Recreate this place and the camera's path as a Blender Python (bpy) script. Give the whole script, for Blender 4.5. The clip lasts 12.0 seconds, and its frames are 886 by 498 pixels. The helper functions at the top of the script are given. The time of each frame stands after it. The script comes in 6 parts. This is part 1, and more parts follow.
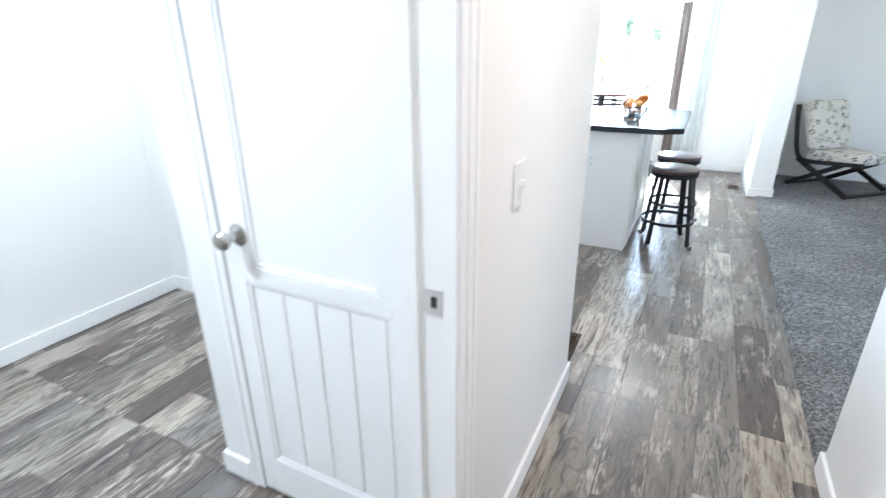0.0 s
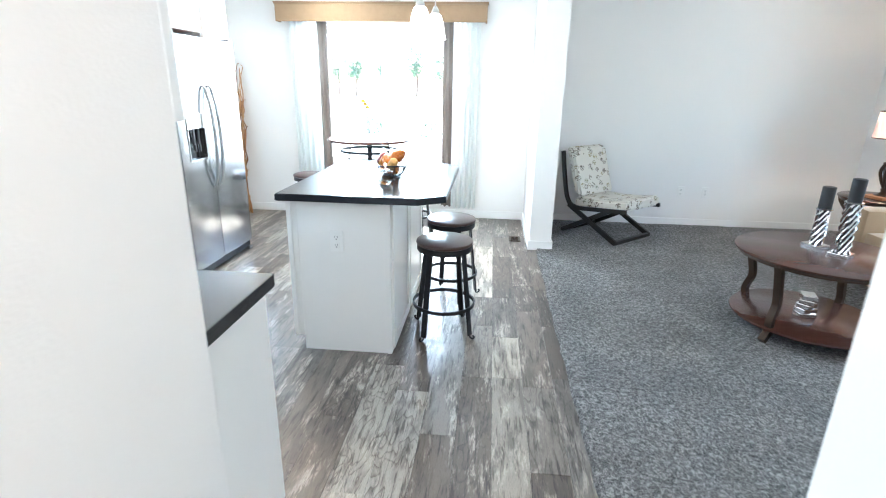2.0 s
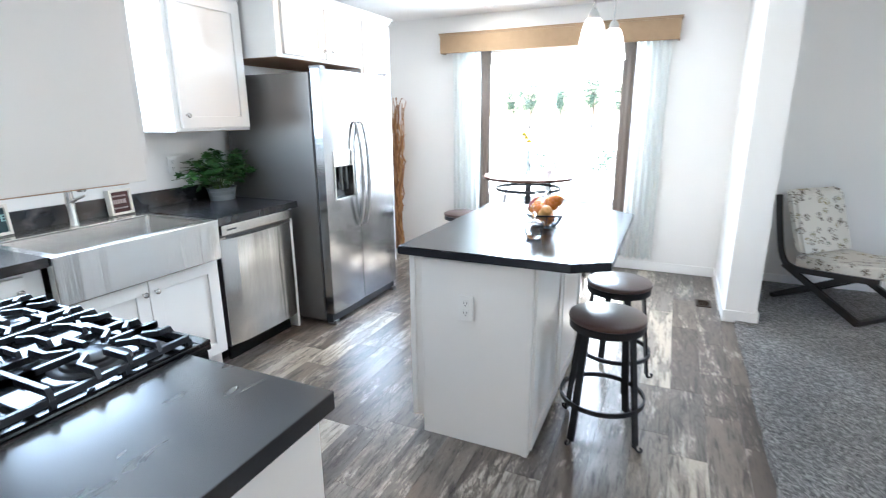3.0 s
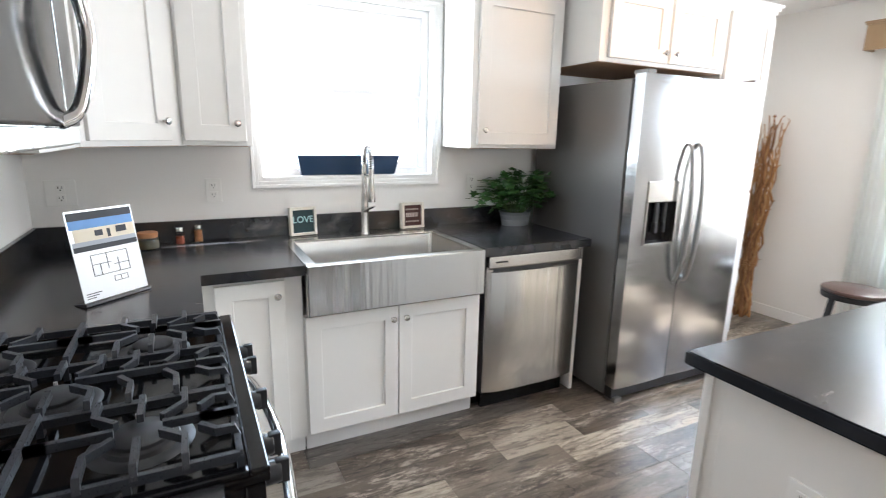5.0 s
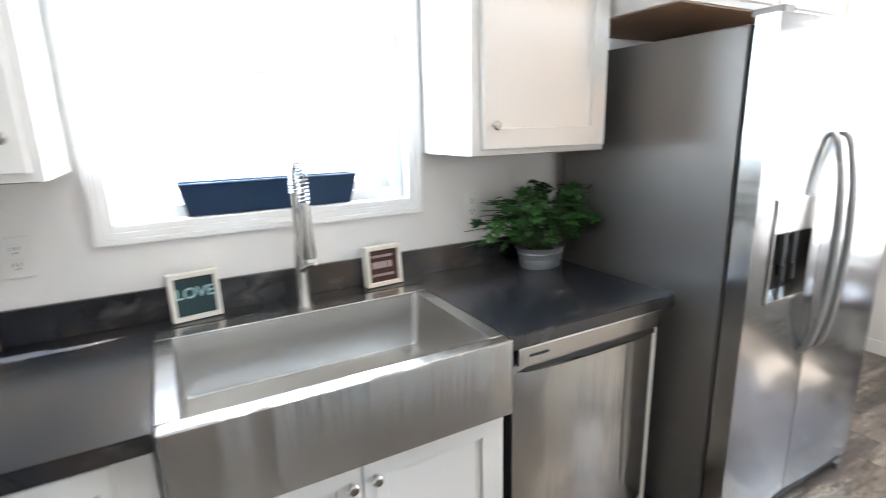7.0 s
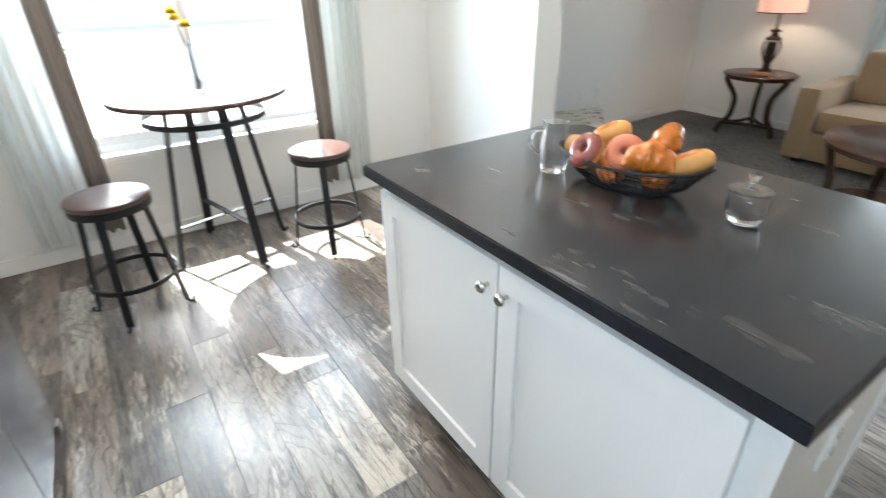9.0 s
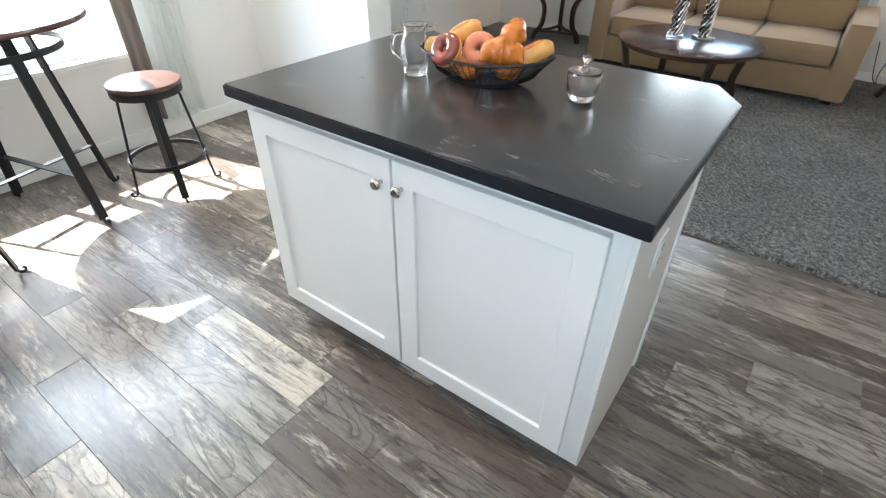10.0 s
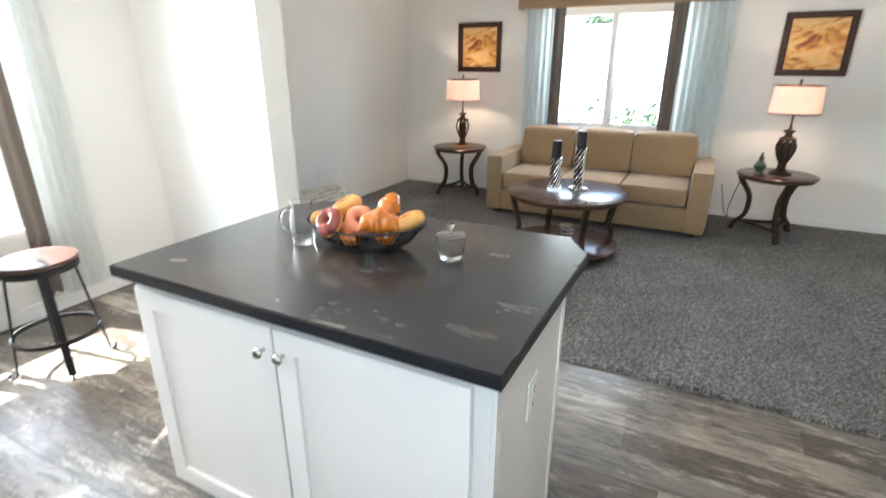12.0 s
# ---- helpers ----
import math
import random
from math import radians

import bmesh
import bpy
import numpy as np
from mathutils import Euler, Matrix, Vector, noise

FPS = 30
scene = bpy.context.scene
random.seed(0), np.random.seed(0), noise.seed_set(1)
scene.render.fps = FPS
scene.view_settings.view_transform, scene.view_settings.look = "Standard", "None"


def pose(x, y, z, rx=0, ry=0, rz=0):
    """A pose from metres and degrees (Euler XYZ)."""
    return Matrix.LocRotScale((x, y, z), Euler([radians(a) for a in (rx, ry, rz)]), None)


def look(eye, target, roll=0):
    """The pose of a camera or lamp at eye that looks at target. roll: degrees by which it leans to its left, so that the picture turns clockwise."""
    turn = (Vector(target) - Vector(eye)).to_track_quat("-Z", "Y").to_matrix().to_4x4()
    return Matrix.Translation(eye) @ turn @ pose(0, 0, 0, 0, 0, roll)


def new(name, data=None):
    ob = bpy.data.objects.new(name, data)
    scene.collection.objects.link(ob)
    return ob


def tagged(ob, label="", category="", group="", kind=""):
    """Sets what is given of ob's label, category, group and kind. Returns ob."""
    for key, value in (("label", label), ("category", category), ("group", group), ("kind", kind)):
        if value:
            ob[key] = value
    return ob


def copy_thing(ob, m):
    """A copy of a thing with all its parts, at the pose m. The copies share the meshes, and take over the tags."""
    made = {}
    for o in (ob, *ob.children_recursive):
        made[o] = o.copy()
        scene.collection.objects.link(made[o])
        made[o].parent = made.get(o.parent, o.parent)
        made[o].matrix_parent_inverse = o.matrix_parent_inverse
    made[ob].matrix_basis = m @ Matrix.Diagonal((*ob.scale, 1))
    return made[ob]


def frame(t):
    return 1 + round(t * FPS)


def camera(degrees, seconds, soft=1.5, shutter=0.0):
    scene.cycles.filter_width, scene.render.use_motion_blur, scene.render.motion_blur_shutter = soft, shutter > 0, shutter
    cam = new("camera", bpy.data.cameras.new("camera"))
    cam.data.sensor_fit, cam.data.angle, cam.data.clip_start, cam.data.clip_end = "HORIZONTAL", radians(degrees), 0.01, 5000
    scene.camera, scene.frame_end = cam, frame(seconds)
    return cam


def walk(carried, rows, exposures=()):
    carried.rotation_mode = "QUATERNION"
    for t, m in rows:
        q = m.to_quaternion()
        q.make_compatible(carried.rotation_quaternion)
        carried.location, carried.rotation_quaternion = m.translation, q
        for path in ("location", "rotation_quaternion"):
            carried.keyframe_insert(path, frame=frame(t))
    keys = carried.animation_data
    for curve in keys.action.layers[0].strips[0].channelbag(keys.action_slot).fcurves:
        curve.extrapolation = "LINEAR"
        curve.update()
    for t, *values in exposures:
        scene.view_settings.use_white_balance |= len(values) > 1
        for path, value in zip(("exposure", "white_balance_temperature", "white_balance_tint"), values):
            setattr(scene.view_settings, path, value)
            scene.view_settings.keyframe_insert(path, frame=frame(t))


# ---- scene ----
cam = camera(82.5, 12.0, soft=1.05, shutter=0.3)
PATH = [
    (0, (0.393, 0.272, 1.446), (-0.451, 1.925, 0.699), -0.5),
    (0.5, (0.449, 0.57, 1.438), (-0.232, 2.341, 0.804), -1.5),
    (1, (0.496, 0.847, 1.479), (-0.1, 2.646, 0.838), -1.2),
    (1.5, (0.493, 1.196, 1.48), (0.172, 3.07, 0.859), 0.3),
    (2, (0.501, 1.502, 1.468), (0.33, 3.397, 0.849), 1.0),
    (2.5, (0.531, 1.843, 1.466), (0.051, 3.701, 0.903), -0.6),
    (2.7, (0.505, 1.959, 1.464), (-0.119, 3.782, 0.929), -0.6),
    (4.3, (0.339, 2.721, 1.455), (-1.095, 4.049, 1.034), 1.5),
    (4.5, (0.319, 2.779, 1.451), (-1.231, 3.972, 1.032), 2.2),
    (5, (0.195, 2.872, 1.447), (-1.545, 3.755, 1.009), 1.2),
    (5.5, (-0.023, 2.95, 1.457), (-1.817, 3.719, 1.024), 2.2),
    (6, (-0.222, 3.04, 1.46), (-2.041, 3.739, 1.009), 1.1),
    (6.5, (-0.507, 3.237, 1.493), (-2.36, 3.827, 1.028), -0.9),
    (7, (-0.809, 3.363, 1.48), (-2.515, 4.296, 1.01), -1.4),
    (7.5, (-1.09, 3.492, 1.524), (-2.22, 5.037, 0.942), -3.4),
    (7.7, (-1.15, 3.582, 1.51), (-2.012, 5.277, 0.891), -3.6),
    (9.3, (-1.285, 3.899, 1.408), (-0.105, 5.142, 0.377), -0.2),
    (9.5, (-1.332, 3.892, 1.405), (-0.078, 5.024, 0.335), -0.2),
    (10, (-1.425, 3.871, 1.395), (-0.111, 4.814, 0.219), 0.7),
    (10.5, (-1.454, 3.829, 1.398), (-0.145, 4.7, 0.161), -0.5),
    (11, (-1.463, 3.72, 1.399), (-0.167, 4.61, 0.164), -2.1),
    (11.5, (-1.448, 3.649, 1.438), (-0.019, 4.609, 0.419), -1.5),
    (12, (-1.399, 3.723, 1.479), (0.27, 4.583, 0.79), 0.1),
]
walk(cam, [(t, look(eye, target, roll)) for t, eye, target, roll in PATH],
     exposures=[(0, 4.21, 5130, 4), (0.5, 4.11, 5380, 8), (1.0, 4.2, 5580, 9), (1.5, 4.26, 5280, 3), (2.0, 4.19, 5180, 2), (2.7, 3.95, 5230, 5), (4.3, 3.41, 5980, 10), (5.5, 3.46, 5980, 10), (6.5, 3.46, 5980, 10), (7.5, 3.63, 5730, 7), (9.3, 3.27, 5790, 4), (9.7, 3.31, 5740, 4), (10.6, 3.54, 5740, 4), (11.0, 3.59, 5740, 3), (11.5, 3.57, 5740, 3), (12, 3.61, 5890, 5)])

# ---- light ----
SUN_EL, SUN_AZ = radians(47.9), math.atan2(-0.23, 0.973)
world = bpy.data.worlds.new("sky")
scene.world = world
world.use_nodes = True
wn = world.node_tree.nodes
sky = wn.new("ShaderNodeTexSky")
sky.sky_type, sky.sun_disc, sky.sun_elevation, sky.sun_rotation = "NISHITA", False, SUN_EL, SUN_AZ
sky.dust_density, sky.air_density = 3.0, 1.2
wn["Background"].inputs["Strength"].default_value = 0.15
world.node_tree.links.new(sky.outputs[0], wn["Background"].inputs["Color"])
sun = new("sun", bpy.data.lights.new("sun", "SUN"))
sun.data.energy, sun.data.angle, sun.data.color = 5.0, radians(0.5), (1.0, 0.95, 0.87)
sun_dir = Vector((math.sin(SUN_AZ) * math.cos(SUN_EL), math.cos(SUN_AZ) * math.cos(SUN_EL), math.sin(SUN_EL)))
sun.matrix_world = look(sun_dir * 30, (0, 0, 0))


def window_light(name, eye, target, w, h, power, color=(0.82, 0.92, 1.0)):
    """Sky light that comes in through a window's opening."""
    lamp = new(name, bpy.data.lights.new(name, "AREA"))
    lamp.data.shape, lamp.data.size, lamp.data.size_y = "RECTANGLE", w, h
    lamp.data.energy, lamp.data.color = power, color
    lamp.matrix_world = look(eye, target)
    return lamp


window_light("skylight_dining", (-0.7, 7.355, 1.79), (-0.7, 0, 1.0), 1.58, 0.54, 8.5)
window_light("skylight_sink", (-2.668, 3.695, 1.675), (0, 3.695, 1.675), 0.95, 0.91, 3.5)
window_light("skylight_living", (4.475, 4.725, 1.76), (0, 4.725, 0.9), 1.24, 0.54, 3.6, (1.0, 0.97, 0.92))


def spot_lamp(name, at, power, color=(1.0, 0.86, 0.7), radius=0.05, kind="POINT"):
    lamp = new(name, bpy.data.lights.new(name, kind))
    lamp.data.energy, lamp.data.color, lamp.data.shadow_soft_size = power, color, radius
    lamp.location = at
    return lamp


# ---- materials ----
def mat(name, color, rough=0.5, metal=0.0, bump=0.0, bump_scale=60.0, vary=0.08, vary_scale=4.0, stretch=(1, 1, 1), spec=0.5,
        trans=0.0, emit=None, emit_power=0.0, sheen=0.0, coat=0.0, rough_vary=0.06, ior=1.45, aniso=0.0, per_object=0.0):
    m = bpy.data.materials.new(name)
    m.use_nodes = True
    n, l = m.node_tree.nodes, m.node_tree.links
    b = n["Principled BSDF"]
    b.inputs["Roughness"].default_value, b.inputs["Metallic"].default_value = rough, metal
    b.inputs["Specular IOR Level"].default_value, b.inputs["IOR"].default_value = spec, ior
    b.inputs["Transmission Weight"].default_value, b.inputs["Coat Weight"].default_value = trans, coat
    b.inputs["Sheen Weight"].default_value, b.inputs["Anisotropic"].default_value = sheen, aniso
    co = n.new("ShaderNodeTexCoord")
    mp = n.new("ShaderNodeMapping")
    mp.inputs["Scale"].default_value = stretch
    l.new(co.outputs["Object"], mp.inputs[0])
    big, fine = n.new("ShaderNodeTexNoise"), n.new("ShaderNodeTexNoise")
    big.inputs["Scale"].default_value, big.inputs["Detail"].default_value = vary_scale, 5
    fine.inputs["Scale"].default_value, fine.inputs["Detail"].default_value = bump_scale, 4
    l.new(mp.outputs[0], big.inputs["Vector"])
    l.new(mp.outputs[0], fine.inputs["Vector"])
    if vary:
        mix = n.new("ShaderNodeMix")
        mix.data_type, mix.blend_type = "RGBA", "MIX"
        mix.inputs[6].default_value = (*[c * (1 - vary) for c in color], 1)
        mix.inputs[7].default_value = (*[min(1, c * (1 + vary)) for c in color], 1)
        l.new(big.outputs["Fac"], mix.inputs[0])
        l.new(mix.outputs[2], b.inputs["Base Color"])
    else:
        b.inputs["Base Color"].default_value = (*color, 1)
    if rough_vary:
        r = n.new("ShaderNodeMapRange")
        r.inputs[3].default_value, r.inputs[4].default_value = max(0, rough - rough_vary), min(1, rough + rough_vary)
        l.new(fine.outputs["Fac"], r.inputs[0])
        l.new(r.outputs[0], b.inputs["Roughness"])
    if bump:
        bp = n.new("ShaderNodeBump")
        bp.inputs["Strength"].default_value, bp.inputs["Distance"].default_value = bump, 0.002
        l.new(fine.outputs["Fac"], bp.inputs["Height"])
        l.new(bp.outputs[0], b.inputs["Normal"])
    if emit:
        b.inputs["Emission Color"].default_value, b.inputs["Emission Strength"].default_value = (*emit, 1), emit_power
    return m


def ramp(n, stops):
    r = n.new("ShaderNodeValToRGB")
    e = r.color_ramp.elements
    while len(e) < len(stops):
        e.new(0.5)
    for k, (p, c) in zip(e, stops):
        k.position, k.color = p, (*c, 1)
    return r


def plank_material():
    """Weathered vinyl planks: each with its own tone, whitewashed rubs, cathedral grain and dark scratches."""
    m = mat("weathered_plank", (0.2, 0.17, 0.14), rough=0.3, bump=0.0, vary=0, rough_vary=0, spec=1.0)
    n, l = m.node_tree.nodes, m.node_tree.links
    b, info, co = n["Principled BSDF"], n.new("ShaderNodeObjectInfo"), n.new("ShaderNodeTexCoord")
    off = n.new("ShaderNodeVectorMath")
    off.operation = "MULTIPLY_ADD"
    comb = n.new("ShaderNodeCombineXYZ")
    for i in range(3):
        l.new(info.outputs["Random"], comb.inputs[i])
    l.new(comb.outputs[0], off.inputs[0])
    off.inputs[1].default_value = (37, 53, 11)
    l.new(co.outputs["Object"], off.inputs[2])

    def grain(stretch, detail, rough, dist=0.0):
        mp, t = n.new("ShaderNodeMapping"), n.new("ShaderNodeTexNoise")
        mp.inputs["Scale"].default_value = stretch
        t.inputs["Scale"].default_value, t.inputs["Detail"].default_value, t.inputs["Roughness"].default_value = 1, detail, rough
        t.inputs["Distortion"].default_value = dist
        l.new(off.outputs[0], mp.inputs[0])
        l.new(mp.outputs[0], t.inputs["Vector"])
        return t.outputs["Fac"]

    def math_node(kind, p, q):
        x = n.new("ShaderNodeMath")
        x.operation = kind
        l.new(p, x.inputs[0])
        if isinstance(q, float):
            x.inputs[1].default_value = q
        else:
            l.new(q, x.inputs[1])
        return x.outputs[0]

    def span(t, lo, hi, top, low=0.0):
        r = n.new("ShaderNodeMapRange")
        r.inputs[1].default_value, r.inputs[2].default_value, r.inputs[3].default_value, r.inputs[4].default_value = lo, hi, low, top
        l.new(t, r.inputs[0])
        return r.outputs[0]

    def mixed(kind, fac, a, c):
        x = n.new("ShaderNodeMix")
        x.data_type, x.blend_type = "RGBA", kind
        l.new(fac, x.inputs[0])
        l.new(a, x.inputs[6])
        if isinstance(c, tuple):
            x.inputs[7].default_value = (*c, 1)
        else:
            l.new(c, x.inputs[7])
        return x.outputs[2]
    rand = info.outputs["Random"]
    second = math_node("FRACT", math_node("MULTIPLY", rand, 17.31), 0.0)
    third = math_node("FRACT", math_node("MULTIPLY", rand, 43.7), 0.0)
    tone = ramp(n, [(0.0, (0.072, 0.052, 0.038)), (0.22, (0.11, 0.084, 0.063)), (0.45, (0.16, 0.13, 0.10)), (0.62, (0.22, 0.185, 0.145)), (0.78, (0.36, 0.31, 0.245)), (1.0, (0.52, 0.46, 0.37))])
    l.new(rand, tone.inputs[0])
    cool = mixed("MIX", span(second, 0.6, 0.9, 0.5), tone.outputs[0], (0.165, 0.160, 0.150))
    cloud, rub = grain((16, 3.0, 1), 7, 0.66, 0.3), grain((12, 2.6, 1), 6, 0.64, 0.4)
    chips, flecks = grain((46, 8.5, 1), 10, 0.78, 0.25), grain((85, 26, 1), 8, 0.74, 0.2)
    lines, fine = grain((64, 6, 1), 7, 0.66, 0.4), grain((260, 60, 1), 5, 0.6)
    # cathedral figure: contour lines of a slow stretched noise
    figure = math_node("FRACT", math_node("MULTIPLY", grain((6, 1.3, 1), 3, 0.5, 0.5), 15.0), 0.0)
    figure = span(figure, 0.0, 0.30, 0.0, 1.0)
    c = mixed("MIX", span(cloud, 0.47, 0.60, 0.62), cool, (0.050, 0.036, 0.027))
    c = mixed("MIX", math_node("MULTIPLY", span(chips, 0.475, 0.535, 0.80), span(rub, 0.52, 0.62, 1.0)), c, (0.52, 0.465, 0.385))
    c = mixed("MIX", math_node("MULTIPLY", span(flecks, 0.57, 0.61, 0.45), span(third, 0.3, 0.9, 1.0)), c, (0.40, 0.36, 0.30))
    c = mixed("MULTIPLY", math_node("MULTIPLY", math_node("MULTIPLY", figure, span(third, 0.35, 0.6, 0.95)), span(flecks, 0.36, 0.50, 1.0)), c, (0.27, 0.21, 0.17))
    c = mixed("MULTIPLY", math_node("MULTIPLY", span(lines, 0.53, 0.60, 0.85), span(cloud, 0.34, 0.52, 1.0)), c, (0.20, 0.155, 0.125))
    c = mixed("MULTIPLY", span(fine, 0.5, 0.62, 0.35), c, (0.5, 0.47, 0.44))
    l.new(c, b.inputs["Base Color"])
    l.new(span(chips, 0.2, 0.8, 0.42, 0.24), b.inputs["Roughness"])
    bp = n.new("ShaderNodeBump")
    bp.inputs["Strength"].default_value, bp.inputs["Distance"].default_value = 0.3, 0.001
    l.new(fine, bp.inputs["Height"])
    l.new(bp.outputs[0], b.inputs["Normal"])
    return m


def laminate_material():
    """Dark slate laminate with brown clouds and a few pale wisps."""
    m = mat("slate_laminate", (0.03, 0.03, 0.03), rough=0.22, vary=0, rough_vary=0, bump=0.0, spec=0.85)
    n, l = m.node_tree.nodes, m.node_tree.links
    b, co = n["Principled BSDF"], n.new("ShaderNodeTexCoord")

    def tex(scale, stretch, detail, dist=0.0):
        mp, t = n.new("ShaderNodeMapping"), n.new("ShaderNodeTexNoise")
        mp.inputs["Scale"].default_value = stretch
        t.inputs["Scale"].default_value, t.inputs["Detail"].default_value, t.inputs["Distortion"].default_value = scale, detail, dist
        l.new(co.outputs["Object"], mp.inputs[0])
        l.new(mp.outputs[0], t.inputs["Vector"])
        return t
    base = ramp(n, [(0.36, (0.013, 0.015, 0.020)), (0.50, (0.022, 0.022, 0.024)), (0.68, (0.050, 0.038, 0.030))])
    l.new(tex(3.0, (1, 1, 1), 3, 0.3).outputs["Fac"], base.inputs[0])
    wisp = ramp(n, [(0.48, (0, 0, 0)), (0.66, (1, 1, 1))])
    l.new(tex(17, (2.4, 0.55, 1), 9, 0.5).outputs["Fac"], wisp.inputs[0])
    where = ramp(n, [(0.53, (0, 0, 0)), (0.75, (1, 1, 1))])
    l.new(tex(6.0, (1.4, 0.8, 1), 3, 0.4).outputs["Fac"], where.inputs[0])
    both = n.new("ShaderNodeMath")
    both.operation = "MULTIPLY"
    l.new(wisp.outputs[0], both.inputs[0])
    l.new(where.outputs[0], both.inputs[1])
    x = n.new("ShaderNodeMix")
    x.data_type = "RGBA"
    l.new(both.outputs[0], x.inputs[0])
    l.new(base.outputs[0], x.inputs[6])
    x.inputs[7].default_value = (0.145, 0.133, 0.122, 1)
    l.new(x.outputs[2], b.inputs["Base Color"])
    return m


def carpet_material():
    m = mat("shag_carpet", (0.12, 0.115, 0.11), rough=0.95, vary=0, rough_vary=0, sheen=0.3, spec=0.1)
    n, l = m.node_tree.nodes, m.node_tree.links
    b, co = n["Principled BSDF"], n.new("ShaderNodeTexCoord")
    t1, t2, t3 = (n.new("ShaderNodeTexNoise") for _ in range(3))
    for t, s, d in ((t1, 58, 5), (t2, 3, 6), (t3, 190, 4)):
        t.inputs["Scale"].default_value, t.inputs["Detail"].default_value = s, d
        l.new(co.outputs["Object"], t.inputs["Vector"])
    t1.inputs["Distortion"].default_value, t1.inputs["Roughness"].default_value = 1.1, 0.6
    c1 = ramp(n, [(0.38, (0.034, 0.032, 0.030)), (0.5, (0.15, 0.143, 0.134)), (0.62, (0.42, 0.40, 0.375))])
    l.new(t1.outputs["Fac"], c1.inputs[0])
    c2 = ramp(n, [(0.3, (0.68, 0.68, 0.68)), (0.7, (1.2, 1.2, 1.2))])
    l.new(t2.outputs["Fac"], c2.inputs[0])
    x = n.new("ShaderNodeMix")
    x.data_type, x.blend_type = "RGBA", "MULTIPLY"
    x.inputs[0].default_value = 1
    l.new(c1.outputs[0], x.inputs[6])
    l.new(c2.outputs[0], x.inputs[7])
    l.new(x.outputs[2], b.inputs["Base Color"])
    add = n.new("ShaderNodeMath")
    l.new(t1.outputs["Fac"], add.inputs[0])
    l.new(t3.outputs["Fac"], add.inputs[1])
    bp = n.new("ShaderNodeBump")
    bp.inputs["Strength"].default_value, bp.inputs["Distance"].default_value = 1.0, 0.02
    l.new(add.outputs[0], bp.inputs["Height"])
    l.new(bp.outputs[0], b.inputs["Normal"])
    return m


def glass_material(name, color=(1, 1, 1), rough=0.0, ior=1.45):
    m = mat(name, color, rough=rough, vary=0, rough_vary=0, trans=1.0, ior=ior)
    return m


def thin_glass(name, rim_gloss, power):
    """Thin clear glass: see-through, with the gloss of its surface."""
    m = mat(name, (1, 1, 1), rough=0.02, vary=0, rough_vary=0)
    n, l = m.node_tree.nodes, m.node_tree.links
    clear, gloss, mix, fr = n.new("ShaderNodeBsdfTransparent"), n.new("ShaderNodeBsdfGlossy"), n.new("ShaderNodeMixShader"), n.new("ShaderNodeLayerWeight")
    clear.inputs["Color"].default_value = (0.985, 0.99, 0.985, 1)
    gloss.inputs["Roughness"].default_value = 0.03
    fr.inputs["Blend"].default_value = 0.5
    rim, most = n.new("ShaderNodeMath"), n.new("ShaderNodeMath")
    rim.operation, rim.inputs[1].default_value = "POWER", power
    most.operation, most.inputs[1].default_value, most.inputs[2].default_value = "MULTIPLY_ADD", rim_gloss, 0.04
    l.new(fr.outputs["Facing"], rim.inputs[0])
    l.new(rim.outputs[0], most.inputs[0])
    l.new(most.outputs[0], mix.inputs[0])
    l.new(clear.outputs[0], mix.inputs[1])
    l.new(gloss.outputs[0], mix.inputs[2])
    l.new(mix.outputs[0], n["Material Output"].inputs["Surface"])
    return m


WALL = mat("wall_paint", (0.80, 0.785, 0.76), rough=0.6, bump=0.25, bump_scale=140, vary=0.02, vary_scale=1.5)
CEIL = mat("ceiling_paint", (0.82, 0.81, 0.79), rough=0.75, bump=0.5, bump_scale=90, vary=0.02)
TRIM = mat("trim_paint", (0.84, 0.83, 0.81), rough=0.38, bump=0.05, vary=0.02)
CABINET = mat("cabinet_paint", (0.78, 0.762, 0.73), rough=0.36, bump=0.06, bump_scale=80, vary=0.02, vary_scale=3)
CARCASS = mat("raw_cabinet_bottom", (0.36, 0.23, 0.14), rough=0.6, vary=0.15)
PLANK = plank_material()
JOINT = mat("plank_joint", (0.035, 0.03, 0.027), rough=0.8)
LAMINATE = laminate_material()
CARPET = carpet_material()
STEEL = mat("brushed_steel", (0.62, 0.615, 0.59), rough=0.24, metal=1.0, vary=0.03, vary_scale=1.2, rough_vary=0, bump=0.9, bump_scale=7, stretch=(1, 1, 0.04), aniso=0.3)
STEEL_DOOR = mat("polished_steel_door", (0.50, 0.505, 0.51), rough=0.20, metal=1.0, vary=0.03, vary_scale=1.5, rough_vary=0, bump=0.8, bump_scale=5, stretch=(0.12, 0.12, 1), aniso=0.2)
STEEL_H = mat("brushed_steel_basin", (0.54, 0.52, 0.49), rough=0.25, metal=1.0, vary=0.015, vary_scale=1.2, rough_vary=0, bump=0.9, bump_scale=7, stretch=(1, 1, 0.04), aniso=0.3)
for m_, d_ in ((STEEL, 0.014), (STEEL_H, 0.005), (STEEL_DOOR, 0.006)):
    m_.node_tree.nodes["Bump"].inputs["Distance"].default_value = d_
GREY_SIDE = mat("grey_fridge_side", (0.175, 0.165, 0.155), rough=0.34, metal=0.5, bump=0.15, bump_scale=260, vary=0.05)
CHROME = mat("chrome", (0.75, 0.74, 0.73), rough=0.1, metal=1.0, vary=0.02, rough_vary=0.03)
NICKEL = mat("satin_nickel", (0.55, 0.53, 0.5), rough=0.24, metal=1.0, vary=0.03)
